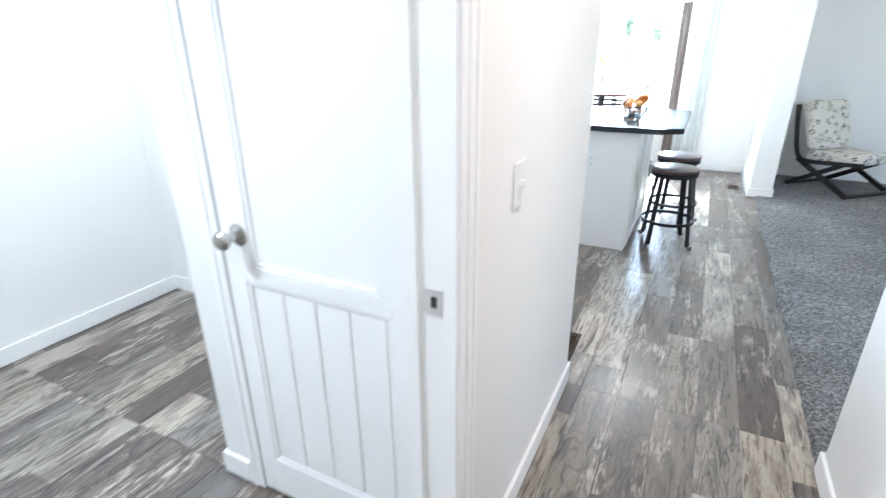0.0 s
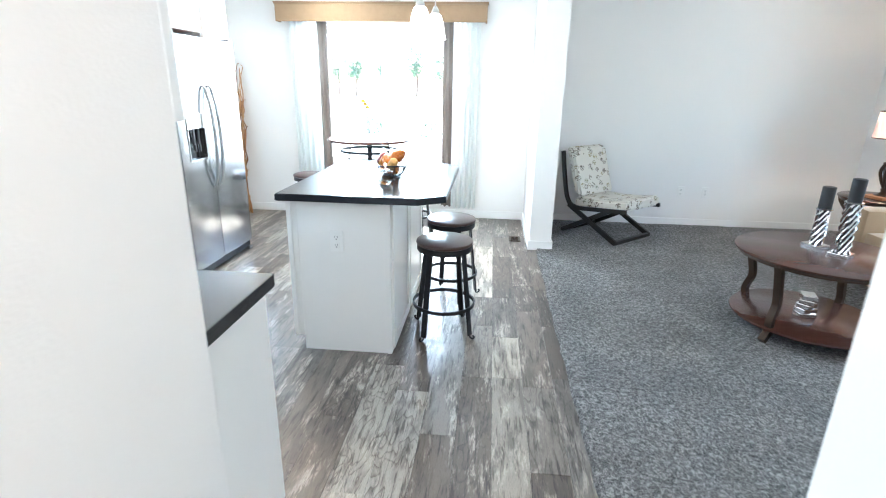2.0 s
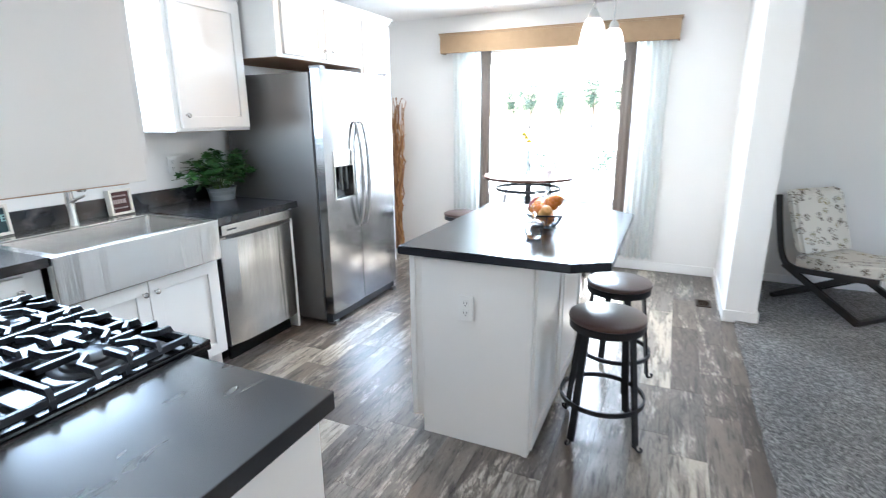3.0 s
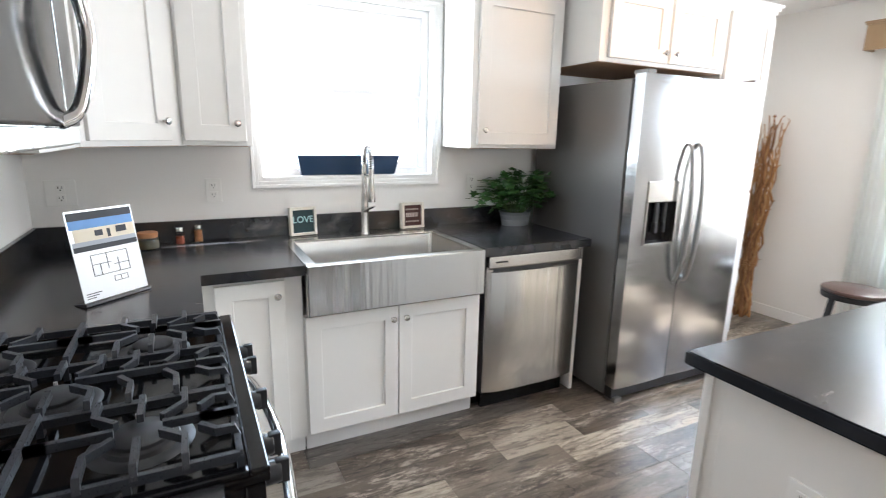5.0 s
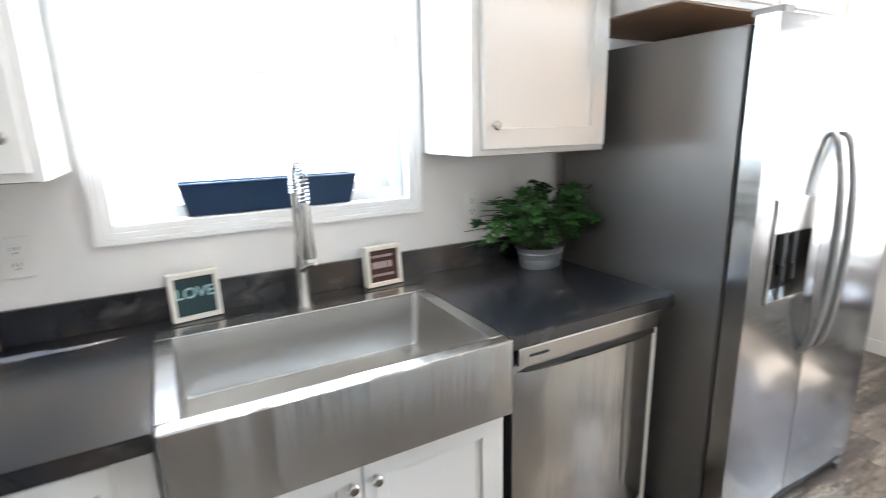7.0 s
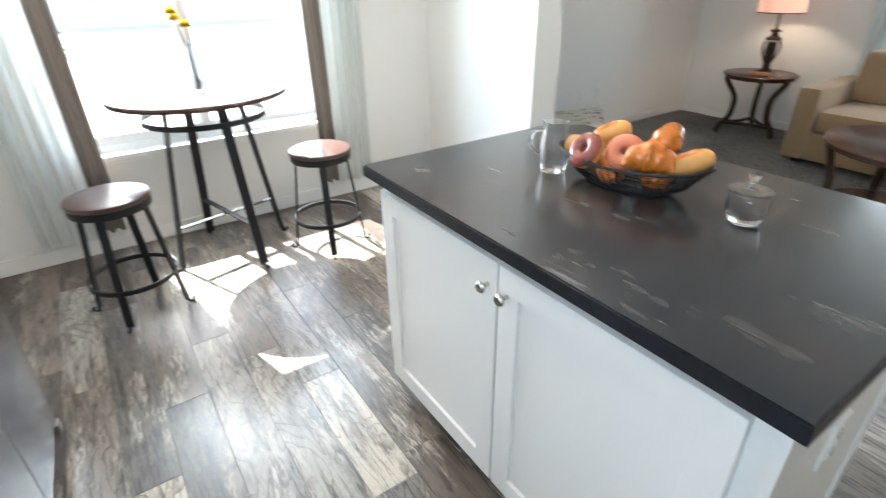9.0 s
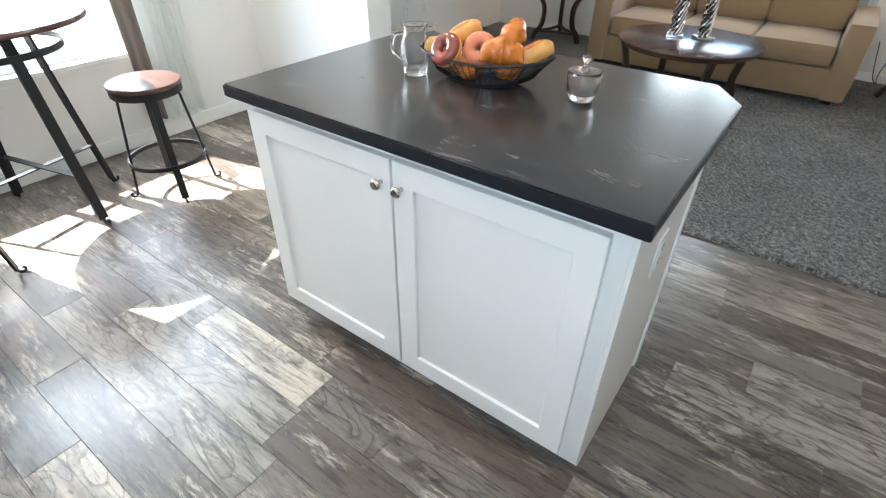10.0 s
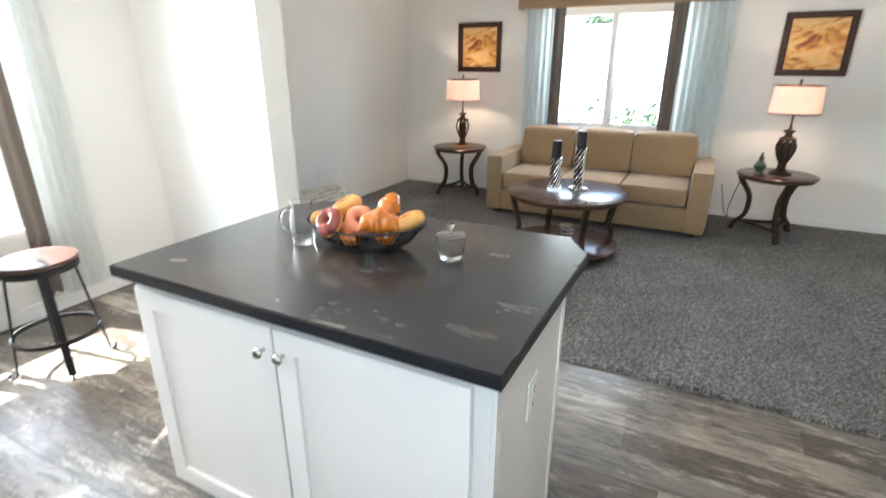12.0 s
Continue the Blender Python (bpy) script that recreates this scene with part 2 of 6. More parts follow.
HANDLE_STEEL = mat("brushed_handle_steel", (0.40, 0.40, 0.40), rough=0.3, metal=1.0, vary=0.04)
SATIN_PLATE = mat("satin_strike_plate", (0.72, 0.71, 0.69), rough=0.5, metal=0.6, vary=0.04)
BLACK = mat("black_enamel", (0.005, 0.005, 0.006), rough=0.09, vary=0.1, rough_vary=0.03, spec=0.3)
CAST = mat("cast_iron", (0.030, 0.033, 0.040), rough=0.29, bump=0.3, bump_scale=300, vary=0.2)
BURNER = mat("burner_cap", (0.035, 0.035, 0.038), rough=0.4, bump=0.1, vary=0.1)
BLACK_METAL = mat("black_metal", (0.016, 0.016, 0.018), rough=0.42, metal=0.3, bump=0.15, bump_scale=200, vary=0.2)
DARK_PLASTIC = mat("dark_plastic", (0.02, 0.02, 0.022), rough=0.35, vary=0.1)
WHITE_PLASTIC = mat("white_plastic", (0.80, 0.79, 0.76), rough=0.32, vary=0.01)
SLOT = mat("socket_slot", (0.03, 0.03, 0.03), rough=0.6)
SEAT_WOOD = mat("seat_wood", (0.065, 0.032, 0.024), rough=0.30, vary=0.35, vary_scale=6, stretch=(1, 9, 1), bump=0.1, spec=1.0)
GLASS = glass_material("clear_glass", ior=1.3)
PANE = thin_glass("window_pane", 0.8, 5.0)
VINYL = mat("window_vinyl", (0.82, 0.82, 0.81), rough=0.35, vary=0.01)


# ---- builders ----
def box(bm, x0, x1, y0, y1, z0, z1, bevel=0.0, m=None):
    v = [bm.verts.new(p) for p in ((x0, y0, z0), (x1, y0, z0), (x1, y1, z0), (x0, y1, z0), (x0, y0, z1), (x1, y0, z1), (x1, y1, z1), (x0, y1, z1))]
    f = [bm.faces.new([v[i] for i in q]) for q in ((3, 2, 1, 0), (4, 5, 6, 7), (0, 1, 5, 4), (1, 2, 6, 5), (2, 3, 7, 6), (3, 0, 4, 7))]
    if bevel:
        edges = {e for q in f for e in q.edges}
        r = bmesh.ops.bevel(bm, geom=list(edges), offset=bevel, segments=2, affect="EDGES", profile=0.6)
        v = list({w for q in r["faces"] for w in q.verts} | {w for w in v if w.is_valid})
    if m is not None:
        bmesh.ops.transform(bm, matrix=m, verts=[w for w in v if w.is_valid])
    return v


def prism(bm, outline, z0, z1, bevel=0.0):
    """An upright prism over an outline of (x, y), counter-clockwise."""
    a, b = [bm.verts.new((x, y, z0)) for x, y in outline], [bm.verts.new((x, y, z1)) for x, y in outline]
    k = len(a)
    f = [bm.faces.new(a[::-1]), bm.faces.new(b)] + [bm.faces.new((a[i], a[(i + 1) % k], b[(i + 1) % k], b[i])) for i in range(k)]
    if bevel:
        bmesh.ops.bevel(bm, geom=list({e for q in f for e in q.edges}), offset=bevel, segments=2, affect="EDGES")


def lathe(bm, profile, cx=0.0, cy=0.0, seg=28, m=None):
    """Turns (radius, z) about an upright axis."""
    rings, made = [], []
    for r, z in profile:
        if r < 1e-5:
            rings.append([bm.verts.new((cx, cy, z))])
        else:
            rings.append([bm.verts.new((cx + r * math.cos(6.28319 * i / seg), cy + r * math.sin(6.28319 * i / seg), z)) for i in range(seg)])
        made += rings[-1]
    for a, b in zip(rings, rings[1:]):
        for i in range(seg):
            j = (i + 1) % seg
            q = [a[i % len(a)], a[j % len(a)], b[j % len(b)], b[i % len(b)]]
            q = list(dict.fromkeys(q))
            if len(q) > 2:
                bm.faces.new(q)
    if m is not None:
        bmesh.ops.transform(bm, matrix=m, verts=made)
    return made


def tube(bm, pts, r, seg=8, closed=False, flat=None):
    """A round bar, or with flat=(w, t, side) a flat strap, along points. r may be a list."""
    pts = [Vector(p) for p in pts]
    k = len(pts)
    rings, up = [], Vector((0, 0, 1))
    for i, p in enumerate(pts):
        a = pts[(i - 1) % k] if closed or i else p
        b = pts[(i + 1) % k] if closed or i < k - 1 else p
        d = (b - a).normalized()
        if flat:
            s = Vector(flat[2]).normalized()
            s = (s - d * s.dot(d)).normalized()
            u = d.cross(s)
            w, t = flat[0] / 2, flat[1] / 2
            rings.append([bm.verts.new(p + s * x * w + u * y * t) for x, y in ((-1, -1), (1, -1), (1, 1), (-1, 1))])
        else:
            if abs(d.dot(up)) > 0.95 and i == 0:
                up = Vector((0, 1, 0))
            s = d.cross(up).normalized()
            u = s.cross(d)
            up = u
            rr = r[i] if isinstance(r, (list, tuple)) else r
            rings.append([bm.verts.new(p + (s * math.cos(6.28319 * j / seg) + u * math.sin(6.28319 * j / seg)) * rr) for j in range(seg)])
    n = len(rings[0])
    for i in range(k if closed else k - 1):
        a, b = rings[i], rings[(i + 1) % k]
        for j in range(n):
            bm.faces.new((a[j], a[(j + 1) % n], b[(j + 1) % n], b[j]))
    if not closed:
        bm.faces.new(rings[0][::-1])
        bm.faces.new(rings[-1])


def ring(cx, cy, z, r, n=32):
    return [(cx + r * math.cos(6.28319 * i / n), cy + r * math.sin(6.28319 * i / n), z) for i in range(n)]


def arc(points, n=12):
    """A smooth curve through points."""
    p = [Vector(q) for q in points]
    p = [p[0] * 2 - p[1]] + p + [p[-1] * 2 - p[-2]]
    out = []
    for i in range(1, len(p) - 2):
        for j in range(n):
            t = j / n
            out.append(0.5 * (2 * p[i] + (p[i + 1] - p[i - 1]) * t + (2 * p[i - 1] - 5 * p[i] + 4 * p[i + 1] - p[i + 2]) * t * t + (3 * p[i] - p[i - 1] - 3 * p[i + 1] + p[i + 2]) * t ** 3))
    return out + [p[-2]]


def finish(name, bm, material, smooth=False):
    me = bpy.data.meshes.new(name)
    bmesh.ops.recalc_face_normals(bm, faces=bm.faces[:])
    bm.to_mesh(me)
    bm.free()
    for mm in (material if isinstance(material, (list, tuple)) else [material]):
        me.materials.append(mm)
    if smooth:
        for p in me.polygons:
            p.use_smooth = True
        me.set_sharp_from_angle(angle=radians(40))
    return new(name, me)


def part(name, bm, material, parent=None, label="", smooth=False, at=None):
    ob = finish(name, bm, material, smooth)
    ob.parent = parent
    if at is not None:
        ob.matrix_local = at
    if label:
        ob["label"] = label
    return ob


def thing(name, at, label, category, group=""):
    ob = new(name)
    ob.empty_display_size = 0.1
    ob.matrix_world = at if isinstance(at, Matrix) else pose(*at)
    return tagged(ob, label, category, group)


def structure(name, bm, material, label, category):
    return tagged(finish(name, bm, material), label, category, kind="structure")


def B():
    return bmesh.new()


# ---- the setting ----
TOP = 2.44
# wall_far: the outside wall behind the dining table and the patterned chair
DW = (-1.5, 0.1, 0.56, 2.06)
bm = B()
box(bm, -2.67, DW[0], 7.22, 7.36, 0, TOP)
box(bm, DW[1], 4.48, 7.22, 7.36, 0, TOP)
box(bm, DW[0], DW[1], 7.22, 7.36, 0, DW[2])
box(bm, DW[0], DW[1], 7.22, 7.36, DW[3], TOP)
structure("wall_far", bm, WALL, "off-white painted outside wall with a wide window", "wall")
SW = (3.22, 4.17, 1.22, 2.13)
bm = B()
box(bm, -2.67, -2.55, 2.25, SW[0], 0, TOP)
box(bm, -2.67, -2.55, SW[1], 7.22, 0, TOP)
box(bm, -2.67, -2.55, SW[0], SW[1], 0, SW[2])
box(bm, -2.67, -2.55, SW[0], SW[1], SW[3], TOP)
structure("wall_sink", bm, WALL, "off-white painted kitchen wall with a window over the sink", "wall")
LW = (4.10, 5.35, 0.78, 2.04)
bm = B()
box(bm, 4.36, 4.48, 2.0, LW[0], 0, TOP)
box(bm, 4.36, 4.48, LW[1], 7.22, 0, TOP)
box(bm, 4.36, 4.48, LW[0], LW[1], 0, LW[2])
box(bm, 4.36, 4.48, LW[0], LW[1], LW[3], TOP)
structure("wall_living", bm, WALL, "off-white painted living room wall with a window behind the sofa", "wall")
bm = B()
box(bm, 0.90, 1.10, 6.10, 7.22, 0, TOP)
structure("wall_wing", bm, WALL, "short white wing wall between dining corner and carpeted living room", "wall")
bm = B()
box(bm, 1.075, 4.36, 2.0, 2.12, 0, TOP)
structure("wall_living_side", bm, WALL, "off-white painted living room side wall", "wall")
bm = B()
box(bm, 0.965, 1.075, -1.2, 2.12, 0, TOP, 0.006)
structure("wall_hall_east", bm, WALL, "white painted hall wall ending at the carpet", "wall")
bm = B()
box(bm, -0.11, 0.008, 1.10, 2.275, 0, TOP, 0.006)
box(bm, -0.11, 0.008, -1.2, 0.28, 0, TOP)
box(bm, -0.11, 0.008, 0.28, 1.10, 2.06, TOP)
structure("wall_hall_west", bm, WALL, "warm white hall wall with a doorway to the utility room", "wall")
bm = B()
box(bm, -2.67, -0.11, 2.13, 2.25, 0, TOP)
structure("wall_range", bm, WALL, "off-white painted wall behind the range", "wall")
bm = B()
box(bm, -2.62, -2.50, -1.2, 2.13, 0, TOP)
structure("wall_utility_west", bm, WALL, "white painted utility room wall", "wall")
bm = B()
box(bm, -2.62, 1.09, -1.32, -1.2, 0, TOP)
structure("wall_back", bm, WALL, "plain white wall closing the hall", "wall")
# closet in the utility room, with its door
CD = (-0.775, -0.145)
bm = B()
box(bm, -0.96, CD[0] - 0.02, 1.19, 1.29, 0, TOP)
box(bm, CD[1] + 0.012, -0.11, 1.19, 1.29, 0, TOP)
box(bm, CD[0] - 0.02, CD[1] + 0.012, 1.19, 1.29, 2.05, TOP)
box(bm, -0.96, -0.86, 1.29, 2.13, 0, TOP)
structure("wall_closet", bm, WALL, "white painted closet wall in the utility room", "wall")
bm = B()
box(bm, -2.67, 4.48, -1.32, 7.36, TOP, TOP + 0.12)
structure("ceiling", bm, CEIL, "white textured flat ceiling", "ceiling")
bm = B()
box(bm, -2.67, 4.48, -1.32, 7.36, -0.12, -0.004)
FLOOR = structure("floor", bm, JOINT, "weathered grey and brown wood-look plank floor", "floor")
bm = B()
nx, ny = 34, 50
grid = [[bm.verts.new((0.972 + (3.388) * i / nx + (random.uniform(-0.008, 0.008) if i == 0 else 0), 2.12 + 5.10 * j / ny, 0.018 + random.uniform(-0.003, 0.003))) for j in range(ny + 1)] for i in range(nx + 1)]
for i in range(nx):
    for j in range(ny):
        bm.faces.new((grid[i][j], grid[i + 1][j], grid[i + 1][j + 1], grid[i][j + 1]))
for j in range(ny):
    a, b = grid[0][j], grid[0][j + 1]
    c, d = bm.verts.new((a.co.x - 0.012, a.co.y, 0)), bm.verts.new((b.co.x - 0.012, b.co.y, 0))
    bm.faces.new((a, b, d, c))
structure("carpet", bm, CARPET, "thick grey-brown shag carpet in the living room", "carpet")


def baseboard(name, runs, z=0.09):
    bm = B()
    for x0, x1, y0, y1 in runs:
        box(bm, x0, x1, y0, y1, 0, z, 0.004)
    return structure(name, bm, TRIM, "white painted baseboard", "baseboard")


baseboard("baseboard_far", [(-2.55, 0.90, 7.206, 7.22), (1.10, 4.36, 7.206, 7.22)])
baseboard("baseboard_wing", [(0.886, 0.90, 6.086, 7.206), (0.90, 1.10, 6.086, 6.10), (1.10, 1.114, 6.086, 7.206)])
baseboard("baseboard_living", [(4.346, 4.36, 2.12, 7.206), (1.075, 4.346, 2.12, 2.134)])
baseboard("baseboard_hall", [(0.008, 0.022, 1.16, 2.289), (-0.11, 0.008, 2.275, 2.289), (0.951, 0.965, -1.2, 2.134), (0.965, 1.075, 2.12, 2.134)])
baseboard("baseboard_utility", [(-2.50, -2.486, -1.2, 2.13), (-2.486, -0.96, 2.116, 2.13), (-0.974, -0.96, 1.176, 2.116), (-0.96, CD[0] - 0.07, 1.176, 1.19)])
baseboard("baseboard_sink", [(-2.55, -2.536, 6.40, 7.206)])


def window_frame(name, along, at, thick, lo, hi, z0, z1, depth0, style, label):
    """A vinyl window in an opening. along: the axis that the wall follows; at: where the frame's inner face lies; style: hung or sliding."""
    def put(bm, a0, a1, d0, d1, za, zb, bev=0.003):
        if along == "x":
            box(bm, a0, a1, min(d0, d1), max(d0, d1), za, zb, bev)
        else:
            box(bm, min(d0, d1), max(d0, d1), a0, a1, za, zb, bev)
    w = thing(name, (0, 0, 0), label, "window")
    w["kind"] = "structure"
    bm = B()
    f = 0.04
    put(bm, lo, lo + f, at, at + thick, z0, z1)
    put(bm, hi - f, hi, at, at + thick, z0, z1)
    put(bm, lo + f, hi - f, at, at + thick, z0, z0 + f)
    put(bm, lo + f, hi - f, at, at + thick, z1 - f, z1)
    part("window_frame", bm, VINYL, w)
    s = 0.03
    if style == "hung":
        zm = (z0 + z1) / 2
        sashes = [(lo + f, hi - f, z0 + f, zm + 0.015, 0.3), (lo + f, hi - f, zm - 0.015, z1 - f, 0.6)]
    else:
        am = (lo + hi) / 2
        sashes = [(lo + f, am + 0.04, z0 + f, z1 - f, 0.3), (am - 0.04, hi - f, z0 + f, z1 - f, 0.6)]
    for a0, a1, za, zb, d in sashes:
        s = 0.032 if style == "hung" else 0.05
        bm = B()
        d0, d1 = at + thick * (d - 0.12), at + thick * (d + 0.12)
        put(bm, a0, a0 + s, d0, d1, za, zb)
        put(bm, a1 - s, a1, d0, d1, za, zb)
        put(bm, a0 + s, a1 - s, d0, d1, za, za + s)
        put(bm, a0 + s, a1 - s, d0, d1, zb - s, zb)
        sash = part("sash", bm, VINYL, w)
        bm = B()
        put(bm, a0 + s, a1 - s, at + thick * d - 0.002, at + thick * d + 0.002, za + s, zb - s, 0)
        pane = part("pane", bm, PANE, sash)
        pane.visible_shadow = False
    return w


def casing(parent, along, at, out, lo, hi, z0, z1, w, bottom=True, sill=0.0):
    """Moulded casing round an opening, in three steps."""
    def put(bm, a0, a1, d, za, zb):
        if along == "x":
            box(bm, a0, a1, min(at, at + d), max(at, at + d), za, zb, 0.002)
        else:
            box(bm, min(at, at + d), max(at, at + d), a0, a1, za, zb, 0.002)
    bm = B()
    for k, (i0, i1) in enumerate(((0, 0.35), (0.35, 0.7), (0.7, 1.0))):
        d = out * (0.6, 0.8, 1.0)[k]
        a, b = w * i0, w * i1
        zb0 = z0 - b if bottom else z0
        put(bm, lo - b, lo - a, d, zb0, z1 + b)
        put(bm, hi + a, hi + b, d, zb0, z1 + b)
        put(bm, lo - a, hi + a, d, z1 + a, z1 + b)
        if bottom:
            put(bm, lo - a, hi + a, d, z0 - b, z0 - a)
    return part("casing", bm, TRIM, parent)


w1 = window_frame("window_1", "x", 7.27, 0.07, DW[0], DW[1], DW[2], DW[3], 0, "sliding", "wide white vinyl sliding window in the dining corner")
bm = B()
box(bm, DW[0] - 0.04, DW[1] + 0.04, 7.195, 7.27, DW[2] - 0.03, DW[2] - 0.002, 0.004)
part("window_sill", bm, TRIM, w1)
casing(w1, "x", 7.22, -0.014, DW[0], DW[1], DW[2], DW[3], 0.05)
w2 = window_frame("window_2", "y", -2.66, 0.06, SW[0], SW[1], SW[2], SW[3], 0, "hung", "white single-hung kitchen window over the sink")
casing(w2, "y", -2.55, 0.018, SW[0], SW[1], SW[2], SW[3], 0.055)
bm = B()
box(bm, -2.60, -2.545, SW[0], SW[1], SW[2] - 0.012, SW[2] + 0.004, 0.002)
part("window_sill", bm, TRIM, w2)
w3 = window_frame("window_3", "y", 4.38, 0.07, LW[0], LW[1], LW[2], LW[3], 0, "sliding", "white vinyl sliding window behind the sofa")
casing(w3, "y", 4.36, -0.014, LW[0], LW[1], LW[2], LW[3], 0.05)

# doorway to the utility room: jamb, casing, strike plate
dr = thing("doorway_trim", (0, 0, 0), "white painted door frame with a steel strike plate", "door frame")
dr["kind"] = "structure"
bm = B()
box(bm, -0.112, 0.01, 1.08, 1.10, 0, 2.04, 0.002)
box(bm, -0.108, -0.075, 1.07, 1.08, 0, 2.04, 0.002)
box(bm, -0.112, 0.01, 0.28, 0.30, 0, 2.04, 0.002)
box(bm, -0.112, 0.01, 0.30, 1.08, 2.04, 2.06, 0.002)
part("jamb", bm, TRIM, dr)
bm = B()
for a, b, d in ((0.0, 0.025, 0.01), (0.025, 0.05, 0.014), (0.05, 0.066, 0.018)):
    box(bm, 0.008, 0.008 + d, 1.085 + a, 1.085 + b, 0, 2.045 + b, 0.002)
    box(bm, 0.008, 0.008 + d, 0.295 - b, 0.295 - a, 0, 2.045 + b, 0.002)
    box(bm, 0.008, 0.008 + d, 0.295 - a, 1.085 + a, 2.045 + a, 2.045 + b, 0.002)
part("casing", bm, TRIM, dr)
bm = B()
for z0, z1, x0, x1 in ((0.93, 0.99, -0.066, -0.048), (0.93, 0.99, -0.033, -0.022), (0.93, 0.947, -0.048, -0.033), (0.973, 0.99, -0.048, -0.033)):
    box(bm, x0, x1, 1.0775, 1.0805, z0, z1)
plate = part("strike_plate", bm, SATIN_PLATE, dr, "satin nickel strike plate")
bm = B()
box(bm, -0.048, -0.033, 1.079, 1.0802, 0.947, 0.973)
part("latch_hole", bm, SLOT, plate)


def shaker(bm, w, h, t=0.019, rail=0.066, recess=0.010):
    """A shaker door front in x (width) and z (height), its face at y = -t, in one piece with a sunk panel."""
    e, r = 0.0015, rail
    def loop(x, z, y):
        return [bm.verts.new(p) for p in ((x, y, z), (w - x, y, z), (w - x, y, h - z), (x, y, h - z))]
    loops = [loop(0, 0, 0), loop(0, 0, -t + e), loop(e, e, -t), loop(r - e, r - e, -t), loop(r, r, -t + e), loop(r + 0.001, r + 0.001, -t + recess)]
    for p, q in zip(loops, loops[1:]):
        for i in range(4):
            bm.faces.new((p[i], p[(i + 1) % 4], q[(i + 1) % 4], q[i]))
    bm.faces.new(loops[0][::-1])
    bm.faces.new(loops[-1])


def knob(parent, x, y, z):
    bm = B()
    lathe(bm, [(0.0, -0.002), (0.006, -0.002), (0.0055, 0.012), (0.009, 0.016), (0.0145, 0.021), (0.015, 0.026), (0.011, 0.031), (0.0, 0.0325)], seg=20, m=pose(x, y, z, 90))
    return part("knob", bm, NICKEL, parent, "satin nickel knob", smooth=True)


def cupboard_door(parent, m, w, h, knob_at=None, rail=0.066):
    """A shaker door under a cabinet. m: pose of its lower corner; the face looks along the local -y."""
    bm = B()
    shaker(bm, w, h, rail=rail)
    d = part("door", bm, CABINET, parent, at=m)
    if knob_at:
        knob(d, knob_at[0], -0.019, knob_at[1])
    return d


# closet door: two panels, the lower one of beaded boards
cl = thing("door_1", (CD[0], 1.195, 0.012), "white closed closet door with beadboard lower panel", "door")
cl["kind"] = "structure"
dw = CD[1] - CD[0]
bm = B()
r = 0.105
ra, zr, zu = 0.068, 0.812, 0.862
for z0, z1, e in ((0, 0.836, ra), (0.836, 2.03, r)):
    box(bm, 0, e, -0.012, 0.022, z0, z1, 0.001)
    box(bm, dw - e, dw, -0.012, 0.022, z0, z1, 0.001)
box(bm, ra, dw - ra, -0.012, 0.022, 0, 0.15, 0.002)
box(bm, ra, dw - ra, -0.012, 0.022, zr, 0.836, 0.001)
box(bm, r, dw - r, -0.012, 0.022, 0.836, zu, 0.001)
box(bm, r, dw - r, -0.012, 0.022, 1.92, 2.03, 0.002)
box(bm, ra, dw - ra, -0.001, 0.018, 0.15, zr)
box(bm, r, dw - r, -0.001, 0.018, zu, 1.92)
for k in range(4):
    w = (dw - 2 * ra - 0.04) / 4
    box(bm, ra + 0.02 + w * k + 0.005, ra + 0.02 + w * (k + 1) - 0.005, -0.006, 0.0, 0.165, zr - 0.015, 0.003)
for e, z0, z1 in ((ra, 0.15, zr), (r, zu, 1.92)):
    for x0, x1, za, zb in ((e, e + 0.013, z0, z1), (dw - e - 0.013, dw - e, z0, z1), (e + .013, dw - e - .013, z0, z0 + 0.013), (e + .013, dw - e - .013, z1 - 0.013, z1)):
        box(bm, x0, x1, -0.0085, 0.0, za, zb, 0.003)
part("door_leaf", bm, TRIM, cl)
bm = B()
lathe(bm, [(0, 0), (0.032, 0), (0.032, 0.005), (0.024, 0.008), (0.011, 0.012), (0.011, 0.035), (0.02, 0.042), (0.027, 0.052), (0.027, 0.062), (0.02, 0.07), (0, 0.072)], seg=24, m=pose(0.07, -0.012, 0.955, 90))
part("door_knob", bm, NICKEL, cl, "satin nickel round knob", smooth=True)
for z in (0.24, 1.02, 1.80):
    bm = B()
    lathe(bm, [(0, z), (0.006, z), (0.006, z + 0.09), (0, z + 0.09)], dw + 0.003, -0.017, 12)
    part("hinge", bm, HANDLE_STEEL, cl, smooth=True)
bm = B()
for a, b, d in ((0.0, 0.03, 0.011), (0.03, 0.055, 0.015)):
    box(bm, CD[0] - 0.008 - b, CD[0] - 0.008 - a, 1.19 - d, 1.19, 0, 2.05 + b, 0.002)
    if CD[1] + 0.008 + a < -0.115:
        box(bm, CD[1] + 0.008 + a, min(CD[1] + 0.008 + b, -0.112), 1.19 - d, 1.19, 0, 2.05 + b, 0.002)
    box(bm, CD[0] - 0.008 - a, CD[1] + 0.008 + a, 1.19 - d, 1.19, 2.05 + a, 2.05 + b, 0.002)
structure("door_casing", bm, TRIM, "white painted casing round the closet door", "trim")

